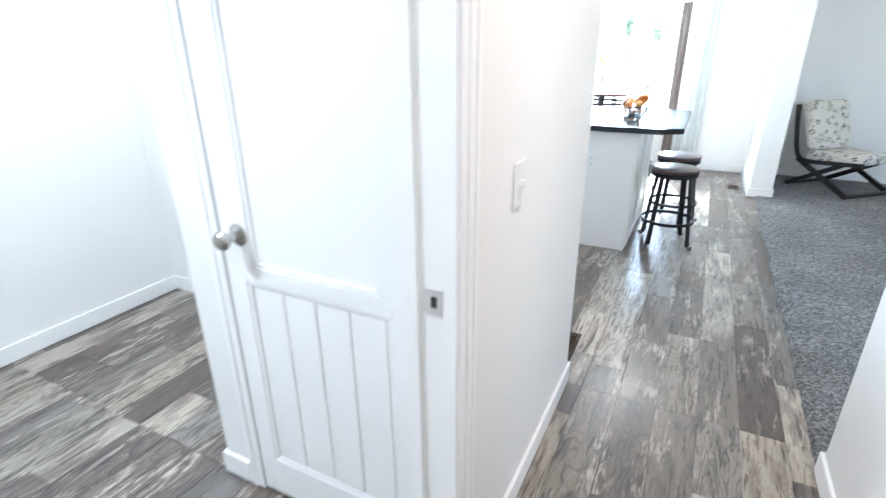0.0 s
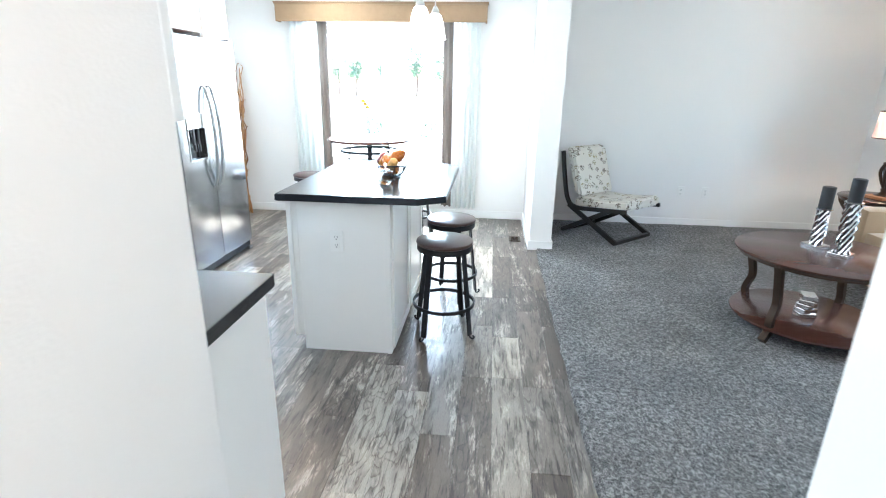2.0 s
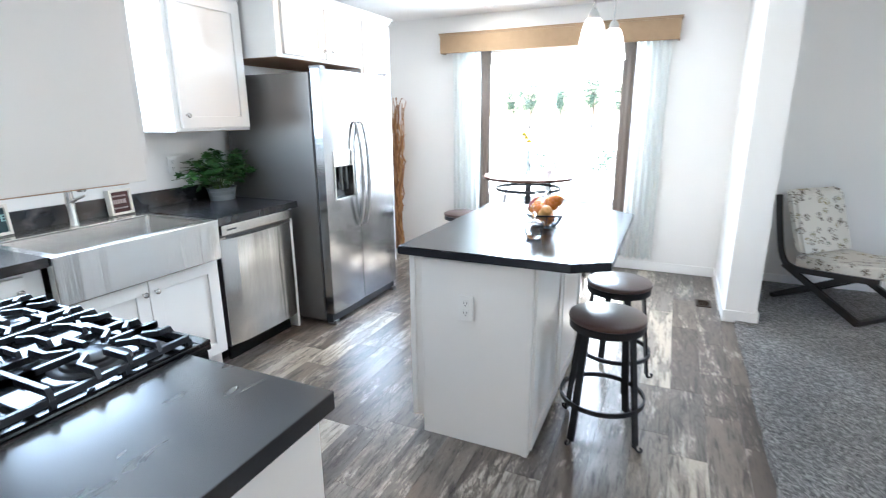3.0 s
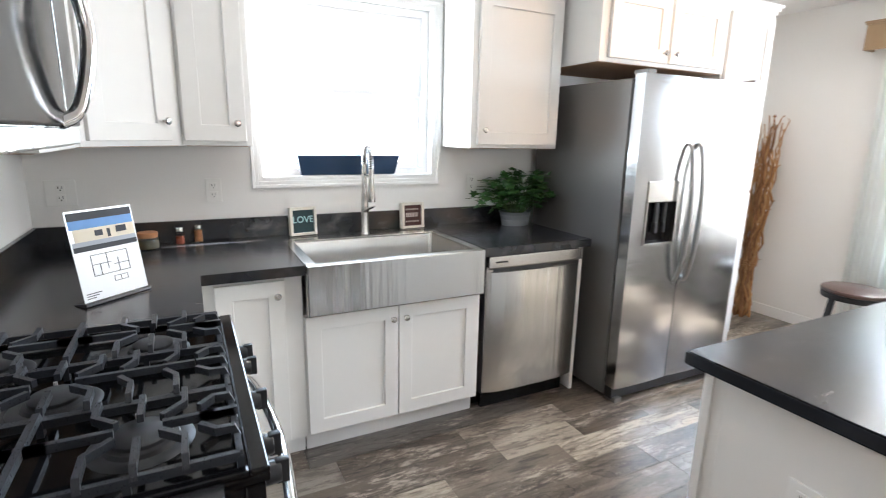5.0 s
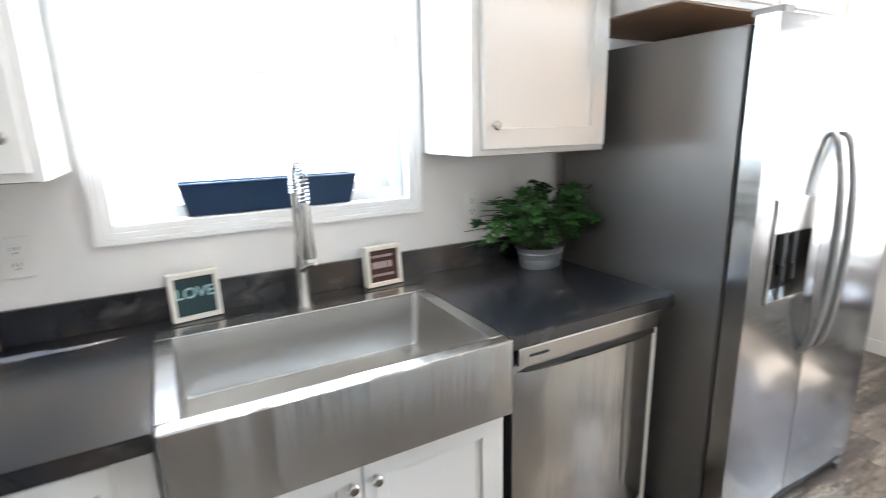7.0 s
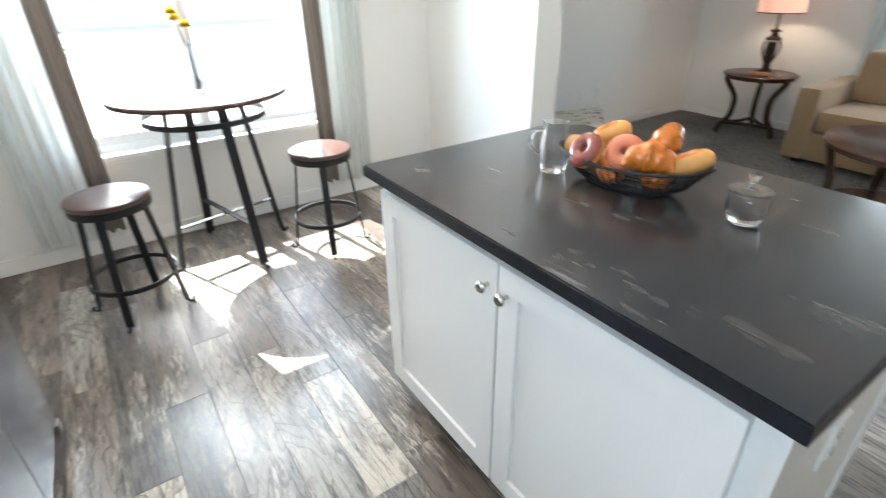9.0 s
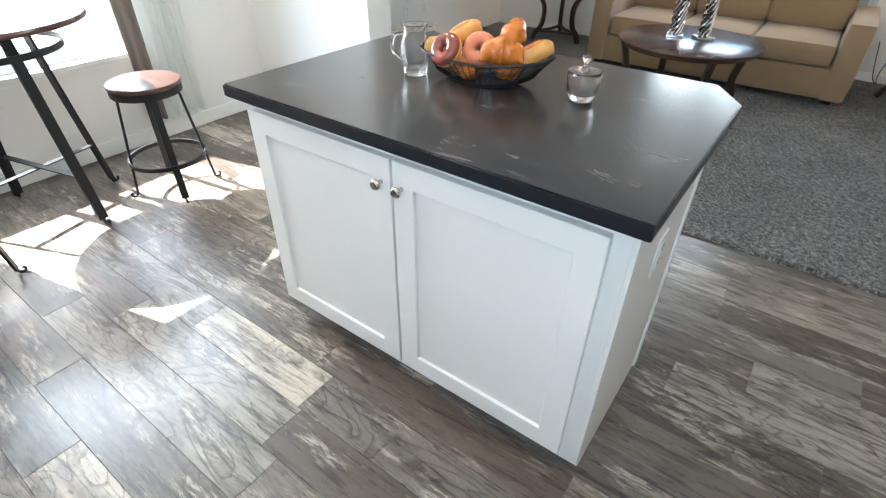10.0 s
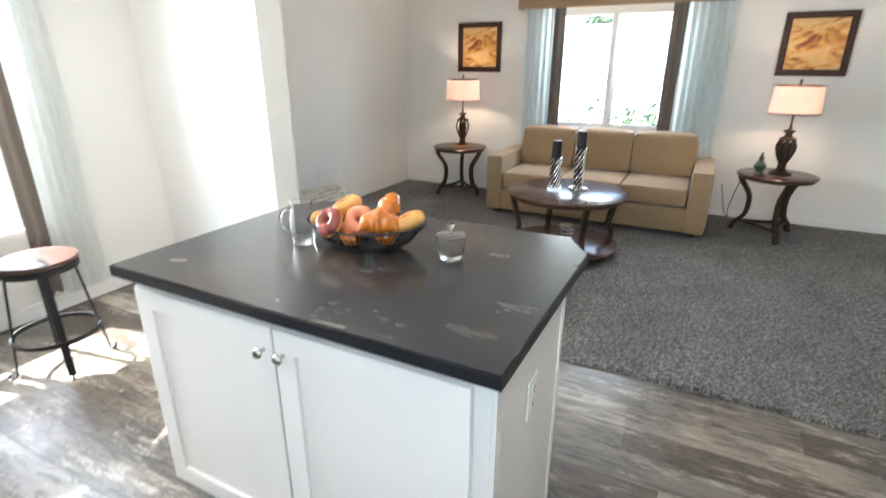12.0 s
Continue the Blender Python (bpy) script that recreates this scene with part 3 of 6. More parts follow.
# ---- kitchen ----
def base_cabinet(name, m, w, h, d, doors, label, kick=0.10, ends=()):
    """doors: (x, z, width, height, knob x, knob z). Local x along the front, -y outwards, origin at the front lower corner."""
    c = thing(name, m, label, "cabinet", "white kitchen cabinets")
    bm = B()
    box(bm, 0, w, 0, d, kick, h, 0.0015)
    box(bm, 0.002, w - 0.002, 0.055, d, 0, kick)
    part("body", bm, CABINET, c)
    for x, z, dwid, dh, kx, kz in doors:
        cupboard_door(c, pose(x, -0.002, z), dwid, dh, (kx, kz))
    return c


def facing_x(x, y, z=0):
    """Front looks towards +x; local x runs along +y."""
    return pose(x, y, z, 0, 0, 90)


# corner and sink run; fronts look to +x at x = -1.905
base_cabinet("corner_base_cabinet", facing_x(-1.905, 2.885), 0.385, 0.872, 0.64, [(0.045, 0.115, 0.265, 0.735, 0.235, 0.675)], "white shaker corner base cabinet with a narrow door")
base_cabinet("sink_base_cabinet", facing_x(-1.905, 3.272), 0.88, 0.68, 0.64, [(0.004, 0.115, 0.425, 0.56, 0.395, 0.50), (0.434, 0.115, 0.425, 0.56, 0.03, 0.50)], "white shaker sink cabinet with two doors under a steel sink")
ep = thing("dishwasher_end_panel", (-1.905, 4.800, 0), "white end panel between dishwasher and refrigerator", "panel")
bm = B()
box(bm, -0.64, 0.0, -0.01, 0.012, 0, 0.872, 0.002)
part("panel", bm, CABINET, ep)
bl = thing("corner_filler_cabinet", (-1.905, 2.25, 0), "white blind corner cabinet box beside the range", "cabinet", "white kitchen cabinets")
bm = B()
box(bm, -0.64, 0.0, 0.005, 0.633, 0.0, 0.872, 0.001)
box(bm, 0.002, 0.555, 0.005, 0.60, 0.10, 0.872, 0.001)
part("body", bm, CABINET, bl)
base_cabinet("range_end_cabinet", pose(-0.155, 2.85, 0, 0, 0, 180), 0.40, 0.872, 0.60, [(0.03, 0.115, 0.34, 0.60, 0.03, 0.54)], "white base cabinet with plain end panel beside the range")
# island: fronts look to -x
isl = base_cabinet("island_cabinet", pose(-0.568, 5.215, 0, 0, 0, -90), 1.18, 0.876, 0.56, [(0.022, 0.115, 0.555, 0.73, 0.525, 0.66), (0.585, 0.115, 0.555, 0.73, 0.03, 0.66)], "white shaker kitchen island with two doors and panelled back")
for nm, q in (("end_panel", (1.18, 1.186, 0.055, 0.56, 0.0, 0.876)), ("end_panel", (1.18, 1.186, 0.0, 0.0545, 0.085, 0.876)), ("corner_trim", (1.186, 1.192, 0.535, 0.56, 0.0, 0.876)), ("corner_trim", (1.186, 1.192, 0.0, 0.025, 0.085, 0.876))):
    bm = B()
    box(bm, *q, 0.001)
    part(nm, bm, CABINET, isl)
for k in range(2):
    x0 = 0.02 + 0.585 * k
    bm = B()
    shaker(bm, 0.555, 0.84, t=0.012, rail=0.06)
    part("back_panel", bm, CABINET, isl, at=pose(x0 + 0.555, 0.5605, 0.02, 0, 0, 180))


def worktop(name, outline, z0, z1, at, label):
    t = thing(name, at, label, "worktop")
    bm = B()
    prism(bm, outline, z0, z1, 0.003)
    part("slab", bm, LAMINATE, t)
    return t


ISLAND_TOP = [(-0.60, -0.625), (0.15, -0.625), (0.29, -0.535), (0.29, 0.535), (0.15, 0.625), (-0.60, 0.625)]
iw = worktop("island_worktop", ISLAND_TOP, 0, 0.038, (-0.012, 4.625, 0.876), "dark slate laminate island worktop with clipped corners")
EDGE = mat("dark_laminate_edge", (0.012, 0.013, 0.017), rough=0.32, vary=0.2, vary_scale=30)
bm = B()
tube(bm, [(x, y, 0.019) for x, y in ISLAND_TOP], 0, closed=True, flat=(0.030, 0.0024, (0, 0, 1)))
part("edge_band", bm, EDGE, iw, "near-black laminate edge band")
# L-shaped worktop with room for the sink
wt = thing("corner_worktop", (-2.55, 2.25, 0.872), "dark slate laminate L-shaped worktop with low backsplash", "worktop")
bm = B()
prism(bm, [(0.002, 0.002), (1.205, 0.002), (1.205, 0.635), (0.70, 0.635), (0.70, 1.028), (0.105, 1.028), (0.105, 1.892), (0.70, 1.892), (0.70, 2.57), (0.002, 2.57)], 0, 0.042, 0.003)
part("slab", bm, LAMINATE, wt)
bm = B()
box(bm, 0.002, 0.020, 0.02, 2.57, 0.042, 0.145, 0.002)
box(bm, 0.020, 1.205, 0.002, 0.020, 0.042, 0.145, 0.002)
box(bm, 0.002, 0.020, 0.002, 0.020, 0.042, 0.145)
part("backsplash", bm, LAMINATE, wt)
wt2 = thing("range_side_worktop", (-0.568, 2.25, 0.872), "dark slate laminate worktop end beside the range", "worktop")
bm = B()
box(bm, 0, 0.43, 0.002, 0.635, 0, 0.042, 0.003)
part("slab", bm, LAMINATE, wt2)
bm = B()
box(bm, 0, 0.43, 0.002, 0.020, 0.042, 0.145, 0.002)
part("backsplash", bm, LAMINATE, wt2)

# apron sink
sk = thing("apron_sink", (-2.44, 3.281, 0.69), "brushed stainless steel apron-front sink", "sink")
W, D, Hh = 0.858, 0.60, 0.222
ix0, ix1, iy0, iy1 = 0.075, D - 0.045, 0.045, W - 0.045
zb = Hh - 0.20
for nm, q, bev in (("rear_deck", (0, ix0, 0, W, Hh - 0.012, Hh), 0.002), ("apron", (ix1, D, 0, W, Hh - 0.225, Hh), 0.006),
                   ("side_rim", (ix0, ix1, 0, iy0, Hh - 0.012, Hh), 0.002), ("side_rim", (ix0, ix1, iy1, W, Hh - 0.012, Hh), 0.002)):
    bm = B()
    box(bm, *q, bev)
    part(nm, bm, STEEL if nm == "apron" else STEEL_H, sk)


def rounded(x0, x1, y0, y1, r, n=5):
    out = []
    for cx, cy, a0 in ((x1 - r, y0 + r, -90), (x1 - r, y1 - r, 0), (x0 + r, y1 - r, 90), (x0 + r, y0 + r, 180)):
        for k in range(n + 1):
            a = radians(a0 + 90 * k / n)
            out.append((cx + r * math.cos(a), cy + r * math.sin(a)))
    return out


bm = B()
levels = ((-0.003, Hh - 0.004, 0.018), (-0.001, Hh - 0.014, 0.02), (0.002, zb + 0.022, 0.022), (0.009, zb + 0.006, 0.02), (0.024, zb, 0.02))
loops = [[bm.verts.new((x, y, z)) for x, y in rounded(ix0 + o, ix1 - o, iy0 + o, iy1 - o, r)] for o, z, r in levels]
for p, q in zip(loops, loops[1:]):
    for i in range(len(p)):
        j = (i + 1) % len(p)
        bm.faces.new((p[i], p[j], q[j], q[i]))
bm.faces.new(loops[-1])
part("basin", bm, STEEL_H, sk, "deep brushed steel basin", smooth=True)
bm = B()
lathe(bm, [(0, zb + 0.002), (0.03, zb + 0.002), (0.044, zb + 0.005), (0.046, zb + 0.0005)], 0.28, W / 2)
part("drain", bm, CHROME, sk, smooth=True)


def upper(name, m, w, h, d, doors, label, crown=True):
    c = thing(name, m, label, "cabinet", "white kitchen cabinets")
    bm = B()
    box(bm, 0, w, 0, d, 0, h, 0.0015)
    part("body", bm, CABINET, c)
    bm = B()
    box(bm, 0.015, w - 0.015, 0.015, d - 0.005, -0.003, 0.002)
    part("underside", bm, CARCASS, c, "brown unpainted underside")
    for x, z, a, b, kx, kz in doors:
        cupboard_door(c, pose(x, -0.002, z), a, b, (kx, kz))
    if crown:
        bm = B()
        for k, (o, z) in enumerate(((0.008, 0.0), (0.018, 0.018), (0.03, 0.036))):
            box(bm, -o, w + o, -o, d, h + z, h + z + 0.018, 0.002)
        part("crown", bm, CABINET, c)
    return c


UZ, UH = 1.385, 0.80
upper("upper_cabinet", facing_x(-2.20, 4.235, UZ), 0.575, UH, 0.345, [(0.035, 0.02, 0.525, UH - 0.04, 0.035, 0.075)], "white shaker wall cabinet beside the window")
upper("upper_cabinet", facing_x(-2.20, 2.867, UZ), 0.275, UH, 0.345, [(0.01, 0.02, 0.24, UH - 0.04, 0.205, 0.075)], "narrow white shaker wall cabinet beside the window")
cc = thing("corner_upper_cabinet", (-2.55, 2.25, UZ), "white diagonal corner wall cabinet", "cabinet", "white kitchen cabinets")
bm = B()
prism(bm, [(0.004, 0.004), (0.655, 0.004), (0.655, 0.31), (0.35, 0.615), (0.004, 0.615)], 0, UH, 0.0015)
part("body", bm, CABINET, cc)
bm = B()
for o, z in ((0.006, 0.0), (0.014, 0.018), (0.022, 0.036)):
    prism(bm, [(0.004, 0.004), (0.655, 0.004), (0.655, 0.31 + o), (0.35 + o, 0.615), (0.004, 0.615)], UH + z, UH + z + 0.018)
part("crown", bm, CABINET, cc)
bm = B()
prism(bm, [(0.02, 0.02), (0.64, 0.02), (0.64, 0.30), (0.34, 0.60), (0.02, 0.60)], -0.003, 0.002)
part("underside", bm, CARCASS, cc, "brown unpainted underside")
# its door stands across the corner
dl = 0.4313
cupboard_door(cc, Matrix.Translation((0.655 - 0.016, 0.31 + 0.016, 0.02)) @ pose(0, 0, 0, 0, 0, 135), dl - 0.085, UH - 0.04, (0.31, 0.075))
upper("upper_cabinet", pose(-1.345, 2.56, UZ, 0, 0, 180), 0.548, UH, 0.305, [(0.02, 0.02, 0.508, UH - 0.04, 0.03, 0.075)], "white shaker wall cabinet between corner and microwave")
upper("upper_cabinet", pose(-0.155, 2.56, UZ, 0, 0, 180), 0.40, UH, 0.305, [(0.02, 0.02, 0.36, UH - 0.04, 0.32, 0.075)], "white wall cabinet at the end of the range wall")
upper("over_range_cabinet", pose(-0.56, 2.56, 1.86, 0, 0, 180), 0.785, 0.325, 0.305, [(0.01, 0.02, 0.38, 0.285, 0.34, 0.05), (0.395, 0.02, 0.38, 0.285, 0.04, 0.05)], "short white wall cabinet above the microwave")
upper("over_fridge_cabinet", facing_x(-1.93, 4.835, 1.845), 0.985, 0.38, 0.60, [(0.055, 0.02, 0.425, 0.34, 0.39, 0.05), (0.505, 0.02, 0.425, 0.34, 0.03, 0.05)], "white shaker cabinet above the refrigerator, in warm light")
upper("pantry_cabinet", facing_x(-1.95, 5.835, 0.0), 0.46, 2.235, 0.595, [(0.02, 0.11, 0.42, 1.0, 0.04, 0.9), (0.02, 1.13, 0.42, 1.08, 0.04, 0.1)], "tall white shaker pantry cabinet beyond the refrigerator")

# refrigerator, side by side
fr = thing("refrigerator", facing_x(-1.66, 4.89), "stainless side-by-side refrigerator with grey sides and ice dispenser", "refrigerator")
bm = B()
box(bm, 0, 0.905, 0.080, 0.83, 0.03, 1.745, 0.004)
part("case", bm, GREY_SIDE, fr, "grey painted steel case")
bm = B()
box(bm, 0.01, 0.895, 0.02, 0.076, 0.02, 0.085, 0.004)
part("kick_grille", bm, DARK_PLASTIC, fr)
for x0, x1 in ((0.012, 0.395), (0.415, 0.893)):
    bm = B()
    box(bm, x0, x1, 0.0665, 0.081, 0.10, 1.742)
    part("gasket", bm, SLOT, fr, "dark rubber door gasket")


def fridge_door(x0, x1, dispenser):
    bm = B()
    n = 10
    z0, z1 = 0.09, 1.765
    front = [(x0 + (x1 - x0) * i / n, -0.012 * math.sin(math.pi * (0.12 + 0.76 * i / n)) + 0.004) for i in range(n + 1)]
    outline = front + [(x1, 0.066), (x0, 0.066)]
    if dispenser:
        dx0, dx1, dz0, dz1 = dispenser
        for za, zb in ((z0, dz0), (dz1, z1)):
            prism(bm, outline, za, zb)
        fl = [p for p in front if p[0] < dx0]
        prism(bm, fl + [(dx0, fl[-1][1]), (dx0, 0.066), (x0, 0.066)], dz0, dz1)
        fh = [p for p in front if p[0] > dx1]
        prism(bm, [(dx1, fh[0][1])] + fh + [(x1, 0.066), (dx1, 0.066)], dz0, dz1)
        box(bm, dx0, dx1, 0.06, 0.066, dz0, dz1)
    else:
        prism(bm, outline, z0, z1)
    d = part("door", bm, STEEL_DOOR, fr, smooth=True)
    return d


DS = (0.095, 0.325, 0.90, 1.24)
d1 = fridge_door(0.004, 0.402, DS)
d2 = fridge_door(0.408, 0.901, None)
bm = B()
box(bm, DS[0], DS[1], 0.02, 0.06, DS[2], 1.13, 0.0)
part("dispenser_well", bm, BLACK, d1, "black ice dispenser well")
bm = B()
box(bm, DS[0], DS[1], -0.012, 0.05, 1.13, DS[3], 0.003)
part("dispenser_panel", bm, NICKEL, d1, "grey dispenser control panel")
bm = B()
box(bm, DS[0], DS[1], -0.014, 0.03, DS[2], DS[2] + 0.012, 0.002)
box(bm, DS[0], DS[0] + .008, -0.012, 0.03, DS[2] + .012, 1.13, 0.001)
box(bm, DS[1] - .008, DS[1], -0.012, 0.03, DS[2] + .012, 1.13, 0.001)
part("dispenser_tray", bm, NICKEL, d1)
for x in (0.175, 0.235):
    bm = B()
    box(bm, x, x + 0.022, -0.002, 0.012, 1.02, 1.13, 0.003)
    box(bm, x + 0.003, x + 0.019, -0.006, 0.004, 0.965, 1.02, 0.002)
    part("dispenser_paddle", bm, DARK_PLASTIC, d1)
for d, x in ((d1, 0.365), (d2, 0.445)):
    bm = B()
    tube(bm, arc([(x, -0.006, 0.675), (x, -0.030, 0.72), (x, -0.054, 0.86), (x, -0.062, 1.05), (x, -0.054, 1.25), (x, -0.030, 1.39), (x, -0.006, 1.435)], 8), [0.008 + 0.0055 * math.sin(math.pi * k / 48) ** 0.5 for k in range(49)], 10)
    part("handle", bm, HANDLE_STEEL, d, "bowed steel bar handle", smooth=True)
for x in (0.02, 0.845):
    bm = B()
    box(bm, x, x + 0.055, 0.0, 0.09, 1.765, 1.785, 0.003)
    part("hinge_cover", bm, GREY_SIDE, fr)
    bm = B()
    box(bm, x, x + 0.05, 0.0, 0.08, 0.0, 0.03, 0.004)
    part("foot", bm, GREY_SIDE, fr)

# dishwasher
dwr = thing("dishwasher", facing_x(-1.895, 4.176), "stainless steel dishwasher with bar pull and black toe kick", "dishwasher")
bm = B()
box(bm, 0.004, 0.606, 0.01, 0.60, 0.105, 0.868)
part("tub", bm, DARK_PLASTIC, dwr)
bm = B()
curve = [(0.006 + 0.598 * i / 16, 0.004 - 0.030 * (1 - abs(i / 8 - 1) ** 5)) for i in range(17)]
prism(bm, curve + [(0.604, 0.012), (0.006, 0.012)], 0.115, 0.775)
dd = part("door", bm, STEEL, dwr, "bowed stainless steel door", smooth=True)
bm = B()
box(bm, 0.006, 0.604, -0.024, 0.012, 0.80, 0.862, 0.006)
box(bm, 0.006, 0.604, 0.0, 0.012, 0.775, 0.80)
part("control_strip", bm, NICKEL, dd, "grey steel control strip")
bm = B()
box(bm, 0.03, 0.58, -0.0235, -0.0225, 0.782, 0.799)
box(bm, 0.25, 0.36, -0.021, 0.0, 0.776, 0.80)
part("pull_recess", bm, SLOT, dd)
bm = B()
box(bm, 0.03, 0.58, 0.05, 0.07, 0.0, 0.105)
part("toe_kick", bm, BLACK, dwr)
bm = B()
box(bm, 0.045, 0.115, -0.0255, -0.0235, 0.828, 0.836)
part("badge", bm, DARK_PLASTIC, dd)

# ---- more materials ----
BRONZE = mat("aged_bronze", (0.055, 0.035, 0.022), rough=0.42, metal=0.6, bump=0.5, bump_scale=90, vary=0.4, vary_scale=12)
DARK_WOOD = mat("cherry_table_wood", (0.065, 0.028, 0.02), rough=0.24, vary=0.3, vary_scale=5, stretch=(1, 8, 1), spec=0.7)
VALANCE = mat("valance_fabric", (0.33, 0.225, 0.13), rough=0.85, bump=0.6, bump_scale=260, vary=0.12, vary_scale=20, sheen=0.2)
SOFA = mat("tan_sofa_fabric", (0.33, 0.225, 0.125), rough=0.92, bump=0.8, bump_scale=330, vary=0.10, vary_scale=9, sheen=0.35, spec=0.2)
SIGN_FRAME = mat("cream_wood_frame", (0.72, 0.68, 0.6), rough=0.5, bump=0.2, vary=0.06)
TEAL = mat("teal_sign_face", (0.01, 0.035, 0.04), rough=0.5, vary=0.4, vary_scale=60)
MAROON = mat("maroon_sign_face", (0.05, 0.014, 0.012), rough=0.5, vary=0.4, vary_scale=60)
MINT = mat("mint_letters", (0.36, 0.55, 0.55), rough=0.5, vary=0.05)
PALE = mat("pale_letters", (0.42, 0.36, 0.34), rough=0.5, vary=0.05)
NAVY = mat("navy_enamel_planter", (0.012, 0.035, 0.085), rough=0.3, vary=0.15, vary_scale=10, coat=0.2)
ZINC = mat("whitewashed_zinc", (0.22, 0.235, 0.25), rough=0.5, metal=0.3, bump=0.3, bump_scale=120, vary=0.25, vary_scale=18)
LEAF = mat("ivy_leaf", (0.028, 0.085, 0.018), rough=0.45, bump=0.4, bump_scale=120, vary=0.45, vary_scale=22, spec=0.4)
STEM = mat("green_stem", (0.05, 0.09, 0.02), rough=0.6, vary=0.2)
SOIL = mat("soil", (0.03, 0.02, 0.014), rough=0.95, bump=1, bump_scale=80, vary=0.4)
TWIG = mat("dry_twig", (0.36, 0.18, 0.07), rough=0.7, bump=0.7, bump_scale=120, vary=0.45, vary_scale=14, stretch=(1, 1, 0.3))
TWIG_PALE = mat("pale_twig", (0.42, 0.24, 0.10), rough=0.7, bump=0.7, bump_scale=120, vary=0.4, vary_scale=14)
TWIG_DARK = mat("dark_twig", (0.20, 0.09, 0.035), rough=0.7, bump=0.7, bump_scale=120, vary=0.4, vary_scale=14)
CORK = mat("cork_lid", (0.42, 0.20, 0.09), rough=0.8, bump=0.5, vary=0.2, vary_scale=60)
SPICE = mat("green_spice", (0.14, 0.12, 0.05), rough=0.9, bump=0.8, vary=0.4, vary_scale=90)
ORANGE_SPICE = mat("orange_spice", (0.55, 0.27, 0.06), rough=0.9, bump=0.6, vary=0.2, vary_scale=90)
PEPPER = mat("red_spice", (0.35, 0.09, 0.05), rough=0.9, bump=0.6, vary=0.3, vary_scale=90)
PAPER = mat("printed_paper", (0.82, 0.83, 0.85), rough=0.25, vary=0.01, coat=0.5)
INK = mat("black_ink", (0.02, 0.022, 0.03), rough=0.5, vary=0.05)
SKY_PRINT = mat("blue_print", (0.10, 0.25, 0.55), rough=0.4, vary=0.25, vary_scale=12)
CREAM_PRINT = mat("cream_print", (0.62, 0.55, 0.42), rough=0.4, vary=0.08)
GREY_PRINT = mat("grey_print", (0.30, 0.32, 0.36), rough=0.4, vary=0.15)
BREAD = mat("glazed_bread", (0.50, 0.15, 0.015), rough=0.28, bump=0.8, bump_scale=45, vary=0.6, vary_scale=38, coat=0.4)
BUN = mat("pale_bun", (0.56, 0.22, 0.05), rough=0.38, bump=0.6, bump_scale=60, vary=0.45, vary_scale=34)
CREAM_BUN = mat("cream_bun", (0.60, 0.31, 0.085), rough=0.45, bump=0.5, bump_scale=60, vary=0.3, vary_scale=30)
PINK_ICING = mat("pink_icing", (0.58, 0.20, 0.11), rough=0.35, bump=0.2, vary=0.12, vary_scale=25)
CHOC_ICING = mat("red_brown_icing", (0.22, 0.05, 0.035), rough=0.2, vary=0.25, vary_scale=25, coat=0.5)
PETAL = mat("yellow_petal", (0.80, 0.62, 0.04), rough=0.5, vary=0.12, vary_scale=40)
GREEN_DECO = mat("green_glazed_ornament", (0.06, 0.085, 0.05), rough=0.35, vary=0.3, vary_scale=30)
CANDLE = mat("black_wax", (0.016, 0.016, 0.018), rough=0.45, vary=0.1)
MIRROR = mat("mirror_facet", (0.8, 0.8, 0.8), rough=0.05, metal=1.0, vary=0.02, rough_vary=0.03)
FRAME_WOOD = mat("dark_picture_frame", (0.05, 0.018, 0.01), rough=0.35, bump=0.3, vary=0.3, vary_scale=30)
OPAL = mat("opal_glass_shade", (0.85, 0.82, 0.76), rough=0.25, vary=0.02, emit=(1.0, 0.9, 0.76), emit_power=0.45)
LAMP_FACE = mat("lit_diffuser", (0.85, 0.85, 0.82), rough=0.4, vary=0, emit=(1.0, 0.93, 0.84), emit_power=0.9)


def sheer_material(name, color, trans):
    """Thin cloth that lets light through."""
    m = mat(name, color, rough=0.9, bump=0.4, bump_scale=400, vary=0.08, vary_scale=6)
    n, l = m.node_tree.nodes, m.node_tree.links
    b, out = n["Principled BSDF"], n["Material Output"]
    t, mix = n.new("ShaderNodeBsdfTranslucent"), n.new("ShaderNodeMixShader")
    t.inputs["Color"].default_value = (*[min(1, c * 1.1) for c in color], 1)
    mix.inputs[0].default_value = trans
    l.new(b.outputs[0], mix.inputs[1])
    l.new(t.outputs[0], mix.inputs[2])
    l.new(mix.outputs[0], out.inputs["Surface"])
    return m


DRAPE = sheer_material("taupe_drape_cloth", (0.14, 0.118, 0.100), 0.04)
SHEER = sheer_material("pale_sheer", (0.72, 0.74, 0.72), 0.35)
SHEER_BLUE = sheer_material("blue_sheer", (0.73, 0.80, 0.82), 0.6)
SHADE = sheer_material("coral_shade", (0.80, 0.56, 0.50), 0.16)


